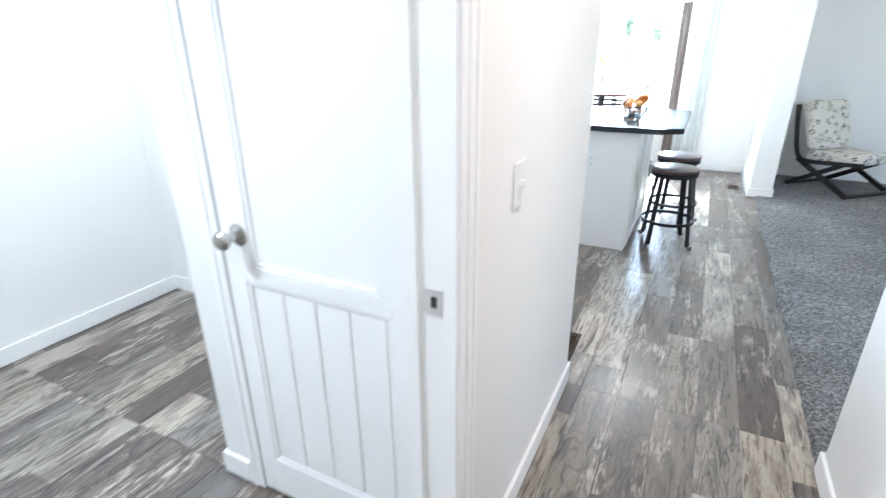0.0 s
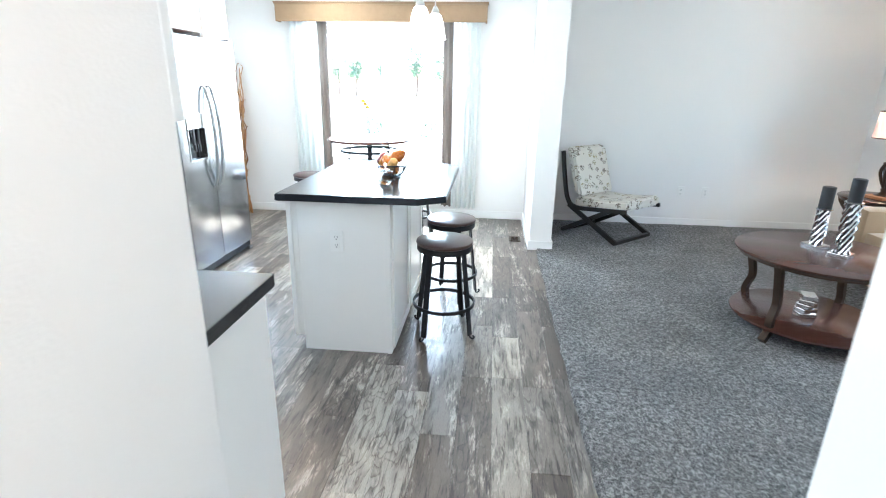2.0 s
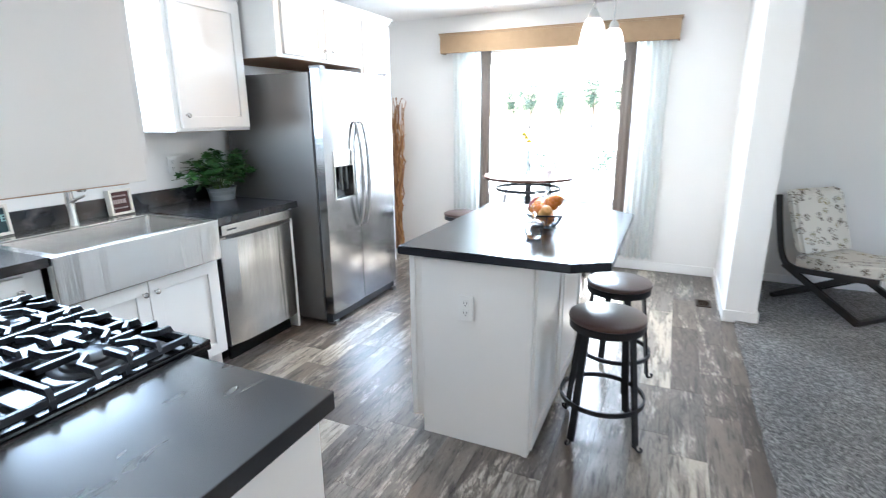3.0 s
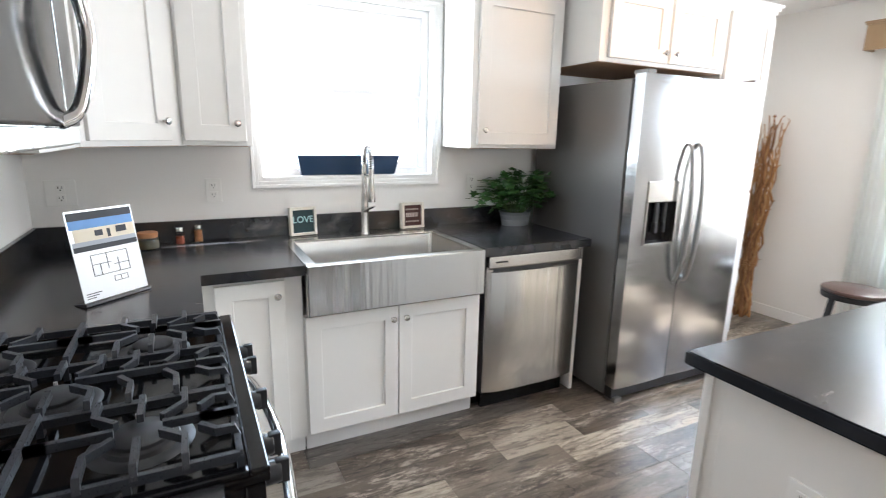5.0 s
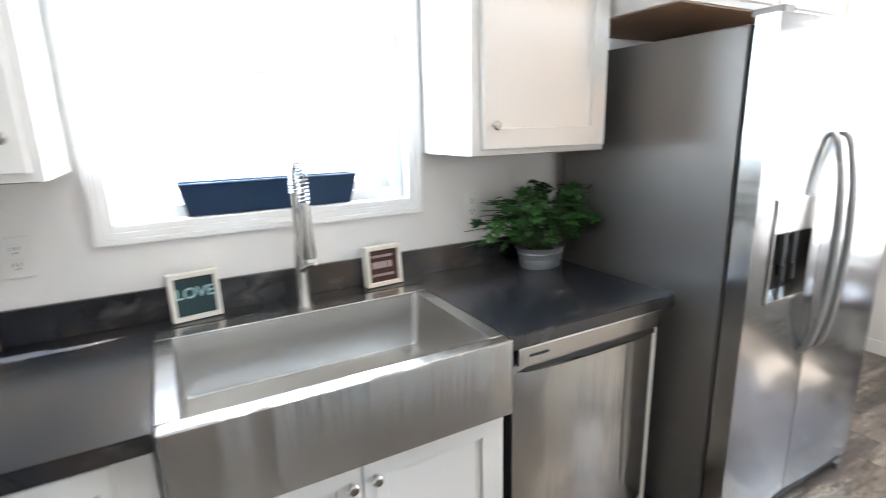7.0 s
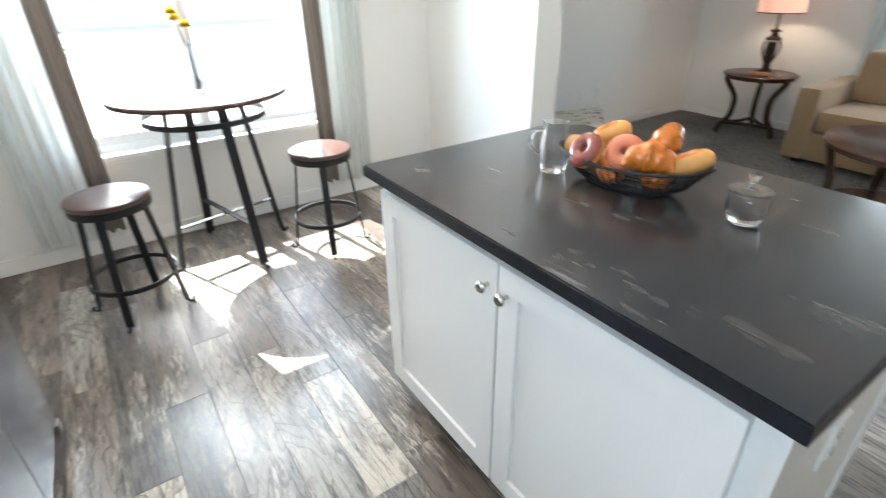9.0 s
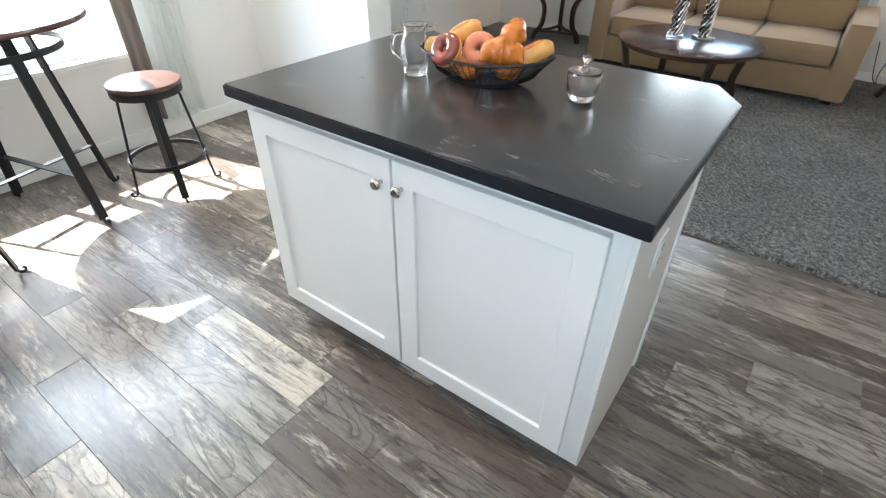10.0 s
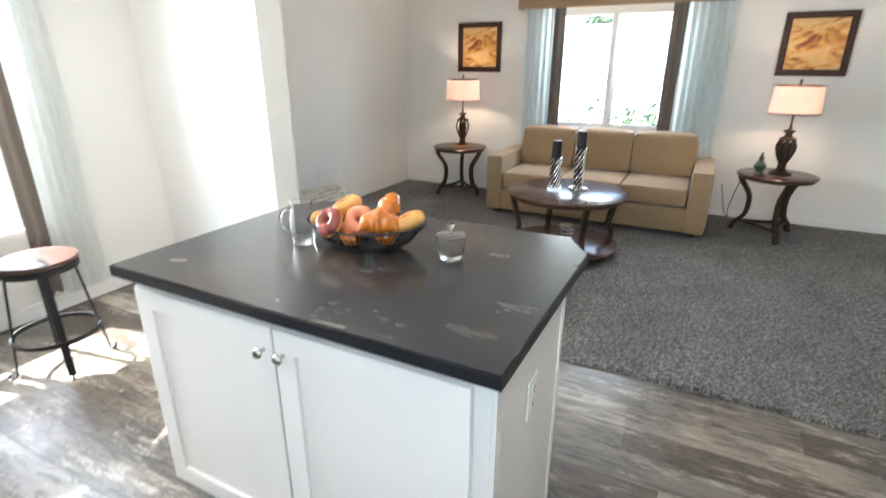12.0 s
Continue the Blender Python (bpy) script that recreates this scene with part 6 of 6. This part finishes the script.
def soft_box(x0, x1, y0, y1, z0, z1, r, puff=0.0, n=6, tilt=0.0):
    bm = B()
    bmesh.ops.create_cube(bm, size=1)
    bmesh.ops.subdivide_edges(bm, edges=bm.edges[:], cuts=n, use_grid_fill=True)
    for v in bm.verts:
        u = v.co * 2
        g = [max(0, 1 - abs(u[i]) ** 6) for i in range(3)]
        c = Vector(((x0 + x1) / 2, (y0 + y1) / 2, (z0 + z1) / 2))
        h = Vector(((x1 - x0) / 2, (y1 - y0) / 2, (z1 - z0) / 2))
        q = Vector()
        for i in range(3):
            j, k = (i + 1) % 3, (i + 2) % 3
            lim = max(h[i] - r, 0)
            q[i] = u[i] * h[i]
            q[i] += math.copysign(puff * (1 - u[j] ** 2) * (1 - u[k] ** 2), u[i]) * abs(u[i]) ** 3
        core = Vector([max(-h[i] + r, min(h[i] - r, q[i])) for i in range(3)])
        d = q - core
        if d.length > r and sum(1 for i in range(3) if abs(d[i]) > 1e-6) > 1:
            q = core + d.normalized() * r
        q += c
        q.y += tilt * (q.z - z0)
        v.co = q
    return bm


part("base", soft_box(-1.03, 1.03, -0.42, 0.46, 0.045, 0.27, 0.02), SOFA, sf, smooth=True)
part("back", soft_box(-0.86, 0.86, -0.42, -0.22, 0.27, 0.76, 0.04), SOFA, sf, smooth=True)
for s in (-1, 1):
    part("arm", soft_box(min(s * 1.035, s * 0.86), max(s * 1.035, s * 0.86), -0.42, 0.475, 0.04, 0.60, 0.03, 0.006), SOFA, sf, smooth=True)
for k in range(3):
    x0 = -0.855 + 0.57 * k
    part("seat_cushion", soft_box(x0 + 0.004, x0 + 0.566, -0.22, 0.47, 0.275, 0.44, 0.028, 0.012), SOFA, sf, smooth=True)
    part("back_cushion", soft_box(x0 + 0.006, x0 + 0.564, -0.21, -0.04, 0.445, 0.83, 0.032, 0.018, tilt=-0.18), SOFA, sf, smooth=True)
for x in (-0.96, 0.90):
    for y in (-0.38, 0.32):
        bm = B()
        box(bm, x, x + 0.07, y, y + 0.07, 0, 0.045, 0.004)
        part("foot", bm, CHAIR_WOOD, sf)


# ---- round tables with curled legs ----
def curled_table(name, at, r, h, legs, label, group, shelf, turn=0.0):
    waist, foot = (0.80, 0.90) if shelf else (0.55, 0.86)
    t = thing(name, at, label, "table", group)
    bm = B()
    lathe(bm, [(0, h - 0.022), (r - 0.012, h - 0.022), (r, h - 0.014), (r, h - 0.006), (r - 0.008, h), (0, h)], seg=48)
    part("tabletop", bm, DARK_WOOD, t, "round polished dark cherry top", smooth=True)
    bm = B()
    tube(bm, ring(0, 0, h - 0.032, r - 0.03, 40), 0, closed=True, flat=(0.02, 0.012, (0, 0, 1)))
    part("rim_band", bm, BRONZE, t)
    for i in range(legs):
        a = 6.28319 * i / legs + turn
        c, n = math.cos(a), math.sin(a)
        bm = B()
        prof = [(r - 0.03, h - 0.03), (r - 0.045, h * 0.86), (r * (waist + 0.04), h * 0.64), (r * waist, h * 0.46), (r * (waist + 0.06), h * 0.28), (r * (foot - 0.05), h * 0.15), (r * foot, 0.04), (r * (foot + 0.06), 0.012)]
        tube(bm, arc([(c * q, n * q, z) for q, z in prof], 5), 0, flat=(0.040, 0.036, (-n, c, 0)))
        part("leg", bm, BRONZE, t, "curled dark metal leg", smooth=True)
    bm = B()
    if shelf:
        lathe(bm, [(0, 0.072), (r * 0.90, 0.072), (r * 0.92, 0.080), (r * 0.92, 0.090), (r * 0.90, 0.096), (0, 0.096)], seg=48)
        for i in range(legs):
            a = 6.28319 * i / legs + turn
            tube(bm, [(math.cos(a) * r * 0.86, math.sin(a) * r * 0.86, 0.084), (math.cos(a) * r * 0.93, math.sin(a) * r * 0.93, 0.080)], 0.011, 8)
        part("shelf", bm, DARK_WOOD, t, "round cherry lower shelf", smooth=True)
    else:
        for i in range(legs):
            a, b = 6.28319 * i / legs + turn, 6.28319 * (i + 1) / legs + turn
            tube(bm, arc([(math.cos(a) * r * .78, math.sin(a) * r * .78, 0.10), (math.cos((a + b) / 2) * r * .30, math.sin((a + b) / 2) * r * .30, 0.10), (math.cos(b) * r * .78, math.sin(b) * r * .78, 0.10)], 6), 0, flat=(0.024, 0.024, (0, 0, 1)))
        part("stretcher", bm, BRONZE, t, smooth=True)
    return t


curled_table("coffee_table", pose(2.55, 4.65, 0.018), 0.47, 0.515, 4, "round dark cherry coffee table with curled bronze legs", "", True, 2.16)
curled_table("end_table", pose(3.97, 6.27, 0.018), 0.31, 0.56, 3, "round dark end table with curled legs beside the sofa", "end tables", False, 0.3)
curled_table("end_table", pose(3.82, 3.13, 0.018), 0.31, 0.56, 3, "round dark end table with curled legs beside the sofa", "end tables", False, 3.4)


def candle_holder(at, h, label):
    """Stacked mirrored blocks, each turned a little, under a black candle."""
    c = thing("candle_holder", at, label, "candle holder", "mirrored candle holders")
    bm = B()
    box(bm, -0.055, 0.055, -0.055, 0.055, 0, 0.02, 0.003)
    part("foot", bm, MIRROR, c)
    z = h - 0.14
    bm = B()
    lathe(bm, [(0, 0.02), (0.020, 0.02), (0.020, z), (0, z)], seg=12)
    part("core", bm, DARK_PLASTIC, c, "dark inner column", smooth=True)
    for k in range(8):
        bm = B()
        pts = []
        for q in range(19):
            f = q / 18
            w = 6.28319 * (k / 8 + 0.75 * f * z / 0.3)
            flat = 1 / max(abs(math.cos(w % 1.5708 - 0.7854)), 0.72)
            pts.append((0.030 * flat * math.cos(w), 0.030 * flat * math.sin(w), 0.02 + (z - 0.02) * f))
        tube(bm, pts, 0.0078, 6)
        part("twisted_rod", bm, MIRROR, c, smooth=True)
    bm = B()
    lathe(bm, [(0, z), (0.045, z), (0.047, z + 0.008), (0, z + 0.01)], seg=20)
    part("dish", bm, MIRROR, c, smooth=True)
    bm = B()
    lathe(bm, [(0, z + 0.01), (0.036, z + 0.01), (0.036, h), (0.03, h + 0.003), (0, h)], seg=20)
    part("candle", bm, CANDLE, c, "black pillar candle", smooth=True)


candle_holder(pose(2.57, 4.76, 0.5335, 0, 0, 15), 0.38, "short mirrored candle holder with black candle")
candle_holder(pose(2.61, 4.58, 0.5335, 0, 0, 40), 0.46, "tall mirrored candle holder with black candle")
dk = thing("glass_ornament", pose(2.52, 4.62, 0.1135), "mirrored ornament on the lower shelf", "ornament")
for k in range(5):
    bm = B()
    box(bm, -0.05, 0.05, -0.04, 0.04, 0.03 * k, 0.03 * k + 0.03, 0.004, m=pose(0, 0, 0, 0, 0, 18 * k))
    part("block", bm, MIRROR, dk)


def table_lamp(at, label):
    l = thing("table_lamp", at, label, "lamp", "table lamps")
    bm = B()
    lathe(bm, [(0, 0), (0.085, 0), (0.088, 0.012), (0.07, 0.025), (0.05, 0.03), (0.03, 0.055), (0.035, 0.075), (0.028, 0.09), (0, 0.09)], seg=28)
    part("foot", bm, BRONZE, l, smooth=True)
    bm = B()
    for i in range(8):
        a = 6.28319 * i / 8
        c, n = math.cos(a), math.sin(a)
        tube(bm, arc([(c * 0.02, n * 0.02, 0.085), (c * 0.055, n * 0.055, 0.16), (c * 0.072, n * 0.072, 0.235), (c * 0.05, n * 0.05, 0.30)], 5), 0.008, 6)
    part("cage", bm, BRONZE, l, "open urn cage of bronze leaves", smooth=True)
    bm = B()
    lathe(bm, [(0, 0.085), (0.03, 0.10), (0.045, 0.2), (0.04, 0.27), (0, 0.28)], seg=20)
    part("urn", bm, BRONZE, l, smooth=True)
    bm = B()
    lathe(bm, [(0, 0.285), (0.062, 0.29), (0.066, 0.305), (0.03, 0.325), (0.025, 0.35), (0.045, 0.36), (0.045, 0.372), (0.012, 0.385), (0.008, 0.42), (0.008, 0.75), (0, 0.75)], seg=24)
    part("neck", bm, BRONZE, l, smooth=True)
    bm = B()
    lathe(bm, [(0.190, 0.515), (0.176, 0.735)], seg=40)
    shade = part("shade", bm, SHADE, l, "coral fabric shade with brown edging", smooth=True)
    for z, r in ((0.515, 0.191), (0.735, 0.177)):
        bm = B()
        tube(bm, ring(0, 0, z, r, 40), 0.005, 6, closed=True)
        part("edging", bm, FRAME_WOOD, shade)
    bm = B()
    lathe(bm, [(0, 0.745), (0.008, 0.75), (0.012, 0.765), (0.005, 0.785), (0, 0.79)], seg=12)
    part("finial", bm, BRONZE, l, smooth=True)
    w = l.matrix_world.translation
    spot_lamp("table_lamp_bulb", (w.x, w.y, w.z + 0.62), 1.0, (1.0, 0.72, 0.48), 0.03)


table_lamp(pose(3.97, 6.24, 0.5785), "lit bronze urn lamp with coral drum shade")
table_lamp(pose(3.84, 3.11, 0.5785), "lit bronze urn lamp with coral drum shade")
gd = thing("ornament", pose(3.72, 3.28, 0.5785), "small dark green ornament on the end table", "ornament")
bm = B()
lathe(bm, [(0, 0), (0.035, 0), (0.04, 0.01), (0.025, 0.03), (0.045, 0.06), (0.048, 0.085), (0.025, 0.115), (0.015, 0.125), (0.022, 0.14), (0.012, 0.16), (0.006, 0.19), (0, 0.195)], seg=24)
part("body", bm, GREEN_DECO, gd, smooth=True)
bk = thing("book", pose(3.90, 6.22, 0.5785, 0, 0, 20), "small tan book lying under the lamp", "book")
cd = thing("lamp_cord", pose(4.3, 3.45, 0), "black lamp cord hanging to the floor", "cord")
bm = B()
tube(bm, arc([(0.05, 0.07, 0.34), (0.02, 0.06, 0.30), (0.0, 0.03, 0.16), (0.01, 0.0, 0.06), (-0.02, -0.03, 0.035), (-0.05, -0.02, 0.12), (-0.08, -0.05, 0.3), (-0.10, -0.10, 0.5)], 6), 0.004, 6)
part("cable", bm, DARK_PLASTIC, cd, smooth=True)
bm = B()
box(bm, -0.06, 0.06, -0.09, 0.09, 0, 0.022, 0.003)
part("cover", bm, CORK, bk)


def picture(at, label):
    p = thing("framed_picture", at, label, "picture", "framed pictures")
    w, h = 0.53, 0.53
    bm = B()
    for o, d, ww in ((0, 0.03, 0.03), (0.03, 0.022, 0.025)):
        i = o + ww
        box(bm, -w / 2 + o, -w / 2 + i, -d, 0, o, h - o, 0.004)
        box(bm, w / 2 - i, w / 2 - o, -d, 0, o, h - o, 0.004)
        box(bm, -w / 2 + i, w / 2 - i, -d, 0, o, i, 0.004)
        box(bm, -w / 2 + i, w / 2 - i, -d, 0, h - i, h - o, 0.004)
    part("frame", bm, FRAME_WOOD, p, "dark wooden frame")
    bm = B()
    box(bm, -w / 2 + 0.05, w / 2 - 0.05, -0.012, -0.002, 0.05, h - 0.05)
    part("canvas", bm, PAINTING, p, "orange and brown abstract painting")


picture(pose(4.359, 6.215, 1.39, 0, 0, -90), "dark framed orange abstract picture above the lamp")
picture(pose(4.359, 3.005, 1.38, 0, 0, -90), "dark framed orange abstract picture above the lamp")

# ---- bundle of twigs in the corner ----
tw = thing("twig_bundle", pose(-2.33, 7.04, 0), "tall tied bundle of dry brown twigs in the corner", "dried plants")
rnd = random.Random(3)
for k in range(64):
    a, r = rnd.uniform(0, 6.283), rnd.uniform(0.01, 0.088)
    top = rnd.uniform(1.15, 1.66)
    lean = rnd.uniform(0.2, 1.1)
    wig = rnd.uniform(0.008, 0.026)
    pts = []
    for j in range(15):
        f = j / 14
        q = r * (0.9 - 0.45 * math.exp(-((f - 0.30) / 0.15) ** 2) + 0.8 * f * f * lean)
        pts.append((math.cos(a) * q + wig * math.sin(24 * f + k), math.sin(a) * q + wig * math.cos(21 * f + 2 * k), top * f))
    bm = B()
    tube(bm, pts, [0.0085 - 0.004 * j / 14 for j in range(15)], 5)
    for j in range(5, 15, 3):
        if rnd.random() < 0.5:
            p = Vector(pts[j])
            w = Vector((rnd.uniform(-1, 1), rnd.uniform(-1, 1), rnd.uniform(0, 1))).normalized()
            s = w.cross(Vector((0, 0, 1))).normalized()
            bm.faces.new([bm.verts.new(p + q) for q in (Vector(), w * 0.015 + s * 0.012, w * 0.035, w * 0.015 - s * 0.012)])
    part("twig", bm, (TWIG, TWIG_PALE, TWIG_DARK)[k % 3], tw)
bm = B()
for z in (0.44, 0.46, 0.48):
    tube(bm, ring(0, 0, z, 0.062, 20), 0.005, 6, closed=True)
part("tie", bm, TWIG, tw)


# ---- floor registers ----
def register(at, w, l):
    g = thing("floor_register", at, "brown metal floor heating register", "vent")
    bm = B()
    for x0, x1, y0, y1 in ((-w / 2, -w / 2 + 0.018, -l / 2, l / 2), (w / 2 - 0.018, w / 2, -l / 2, l / 2), (-w / 2 + 0.018, w / 2 - 0.018, -l / 2, -l / 2 + 0.018), (-w / 2 + 0.018, w / 2 - 0.018, l / 2 - 0.018, l / 2)):
        box(bm, x0, x1, y0, y1, 0.001, 0.007, 0.001)
    part("frame", bm, BRONZE, g)
    n = int((l - 0.036) / 0.012)
    for k in range(n):
        bm = B()
        y = -l / 2 + 0.018 + (k + 0.3) * 0.012
        box(bm, -w / 2 + 0.018, w / 2 - 0.018, y, y + 0.005, 0.001, 0.006)
        part("louvre", bm, BRONZE, g)


register(pose(0.78, 6.42, 0.0), 0.11, 0.16)
register(pose(-0.065, 2.555, 0.0), 0.11, 0.27)

# ---- outside ----
GROUND = mat("pale_gravel", (0.46, 0.43, 0.38), rough=0.95, bump=0.6, bump_scale=30, vary=0.25, vary_scale=0.4)
HEDGE = mat("hedge_leaf", (0.028, 0.06, 0.022), rough=0.7, vary=0.5, vary_scale=1.5)
# leaf green of the far trees, paled in the colour itself for distance haze
HAZY_LEAF = mat("haze_paled_foliage", (0.08, 0.12, 0.075), rough=0.8, vary=0.4, vary_scale=0.8)
SIDING = mat("pale_siding", (0.62, 0.62, 0.60), rough=0.7, vary=0.05)
ROOF = mat("grey_shingles", (0.12, 0.12, 0.13), rough=0.9, vary=0.3, vary_scale=3)
BARK = mat("bark", (0.10, 0.07, 0.05), rough=0.9, bump=1, bump_scale=20, vary=0.3)
bm = B()
n = 48
rad = [8, 30, 120, 600, 2500]
rings_ = [[bm.verts.new((1 + r * math.cos(6.28319 * i / n), 3 + r * math.sin(6.28319 * i / n), -0.75)) for i in range(n)] for r in rad]
bm.faces.new(rings_[0])
for a, b in zip(rings_, rings_[1:]):
    for i in range(n):
        bm.faces.new((a[i], b[i], b[(i + 1) % n], a[(i + 1) % n]))
structure("ground", bm, GROUND, "pale gravel ground reaching the horizon", "ground")


def foliage(bm, rnd, cx, cy, cz, rx, ry, rz, n, size):
    for _ in range(n):
        v = Vector((rnd.gauss(0, 1), rnd.gauss(0, 1), rnd.gauss(0, 1))).normalized() * rnd.uniform(0.6, 1.05)
        p = Vector((cx + v.x * rx, cy + v.y * ry, cz + v.z * rz))
        a, b = Vector((rnd.uniform(-1, 1), rnd.uniform(-1, 1), rnd.uniform(-1, 1))).normalized(), Vector((rnd.uniform(-1, 1), rnd.uniform(-1, 1), rnd.uniform(-1, 1))).normalized()
        bm.faces.new([bm.verts.new(p + q) for q in (a * size, b * size * 0.5, -a * size, -b * size * 0.5)])


def tree(x, y, h, seed, label, leaf=HEDGE):
    t = thing("tree", pose(x, y, -0.75), label, "tree", "trees outside")
    rnd = random.Random(seed)
    bm = B()
    tube(bm, arc([(0, 0, 0), (0.1, 0, h * 0.3), (0, 0.1, h * 0.7)], 4), [h * 0.03 * (1 - 0.07 * i) for i in range(9)], 8)
    for k in range(6):
        a = k * 1.1
        tube(bm, [(0.05, 0.03, h * (0.3 + 0.06 * k)), (math.cos(a) * h * 0.2, math.sin(a) * h * 0.2, h * (0.5 + 0.06 * k))], [h * 0.012, h * 0.004], 6)
    part("trunk", bm, BARK, t)
    bm = B()
    for k in range(14):
        a, r = rnd.uniform(0, 6.28), rnd.uniform(0, 0.22) * h
        foliage(bm, rnd, math.cos(a) * r, math.sin(a) * r, h * rnd.uniform(0.45, 0.95), h * 0.13, h * 0.13, h * 0.11, 130, h * 0.025)
    part("crown", bm, leaf, t)


row = random.Random(5)
for k in range(10):
    tree(-44.0 + 5.2 * k + row.uniform(-1.5, 1.5), 94.0 + row.uniform(-4, 4), row.uniform(6.5, 9.5), 20 + k, "distant leafy green tree in the row beyond the field", HAZY_LEAF)
tree(38.0, 12.0, 7.0, 4, "leafy green tree across the road")
tree(36.0, 1.0, 6.0, 5, "leafy green tree across the road")


def shrub(x, y, w, h, seed):
    t = thing("shrub", pose(x, y, -0.75), "low rounded green shrub", "shrub", "shrubs outside")
    rnd = random.Random(seed)
    bm = B()
    for k in range(5):
        foliage(bm, rnd, rnd.uniform(-.5, .5) * w, rnd.uniform(-.5, .5) * w, h * 0.5, w * 0.5, w * 0.5, h * 0.5, 150, 0.06)
    part("crown", bm, HEDGE, t)


shrub(8.1, 5.9, 1.0, 1.75, 1), shrub(8.5, 5.0, 0.9, 1.6, 2), shrub(8.0, 4.2, 0.8, 1.75, 3), shrub(13.5, 5.5, 1.0, 1.3, 4), shrub(13.2, 3.0, 0.9, 1.2, 5), shrub(-4.0, 22.0, 0.9, 1.0, 6), shrub(-2.0, 22.6, 0.9, 1.0, 7)


def house(at, w, d, h, label):
    t = thing("house", at, label, "house", "houses outside")
    bm = B()
    box(bm, -w / 2, w / 2, 0, d, 0, h)
    part("wall", bm, SIDING, t)
    bm = B()
    a = [bm.verts.new(p) for p in ((-w / 2 - .4, -.5, h), (w / 2 + .4, -.5, h), (w / 2 + .4, d / 2, h + 1.3), (-w / 2 - .4, d / 2, h + 1.3), (-w / 2 - .4, d + .5, h), (w / 2 + .4, d + .5, h))]
    bm.faces.new((a[0], a[1], a[2], a[3])), bm.faces.new((a[3], a[2], a[5], a[4])), bm.faces.new((a[0], a[3], a[4])), bm.faces.new((a[1], a[5], a[2])), bm.faces.new((a[0], a[4], a[5], a[1]))
    part("roof", bm, ROOF, t)
    for k in range(3):
        x = -w / 3 + k * w / 3
        bm = B()
        box(bm, x - 0.7, x + 0.7, -0.06, 0.0, 1.1, 2.3, 0.02)
        wd = part("window", bm, VINYL, t)
        bm = B()
        box(bm, x - 0.6, x + 0.6, -0.08, -0.062, 1.2, 2.2)
        part("pane", bm, GREY_PRINT, wd)


house(pose(4.0, 38.0, -0.75), 12, 7, 3.0, "pale single-storey house across the road with grey roof")
house(pose(26.0, 6.0, -0.75, 0, 0, -90), 12, 7, 3.0, "pale single-storey house opposite the living room")

# ---- floor planks ----
PW, GAP = 0.158, 0.0009


def plank_mesh(w, l, name):
    bm = B()
    b = 0.0009
    x, y = w / 2 - GAP / 2, l / 2 - GAP / 2
    lo = [bm.verts.new(p) for p in ((-x, -y, -0.004), (x, -y, -0.004), (x, y, -0.004), (-x, y, -0.004))]
    mid = [bm.verts.new(p) for p in ((-x, -y, -0.0008), (x, -y, -0.0008), (x, y, -0.0008), (-x, y, -0.0008))]
    hi = [bm.verts.new(p) for p in ((-x + b, -y + b, 0), (x - b, -y + b, 0), (x - b, y - b, 0), (-x + b, y - b, 0))]
    for p, q in ((lo, mid), (mid, hi)):
        for i in range(4):
            bm.faces.new((p[i], p[(i + 1) % 4], q[(i + 1) % 4], q[i]))
    bm.faces.new(hi)
    me = bpy.data.meshes.new(name)
    bm.normal_update()
    bm.to_mesh(me)
    bm.free()
    me.materials.append(PLANK)
    return me


plank_cache = {}
plank_rnd = random.Random(21)


def lay(x0, x1, y0, y1, where):
    """Rows of planks along y between x0 and x1, staggered, cut at the ends."""
    k = math.floor((x0 - 0.56) / PW)
    while 0.56 + k * PW < x1 - 0.004:
        a, b = max(x0, 0.56 + k * PW), min(x1, 0.56 + (k + 1) * PW)
        y = y0 - plank_rnd.uniform(0.0, 0.8)
        while y < y1 - 0.004:
            l = plank_rnd.choice((0.46, 0.61, 0.92, 0.92, 1.22))
            c, d = max(y, y0), min(y + l, y1)
            y += l
            if d - c < 0.03 or b - a < 0.01:
                continue
            key = (round(b - a, 3), round(d - c, 2))
            if key not in plank_cache:
                plank_cache[key] = plank_mesh(b - a, d - c, "plank")
            ob = new("plank", plank_cache[key])
            ob.location = ((a + b) / 2, (c + d) / 2, 0)
            ob.parent = where
        k += 1


lay(0.008, 0.965, -1.2, 2.25, FLOOR)
lay(-2.5, 0.008, -1.2, 1.19, FLOOR)
lay(-2.5, -0.96, 1.19, 2.13, FLOOR)
lay(-2.0, 0.965, 2.25, 7.22, FLOOR)
lay(-2.55, -2.0, 5.8, 7.22, FLOOR)
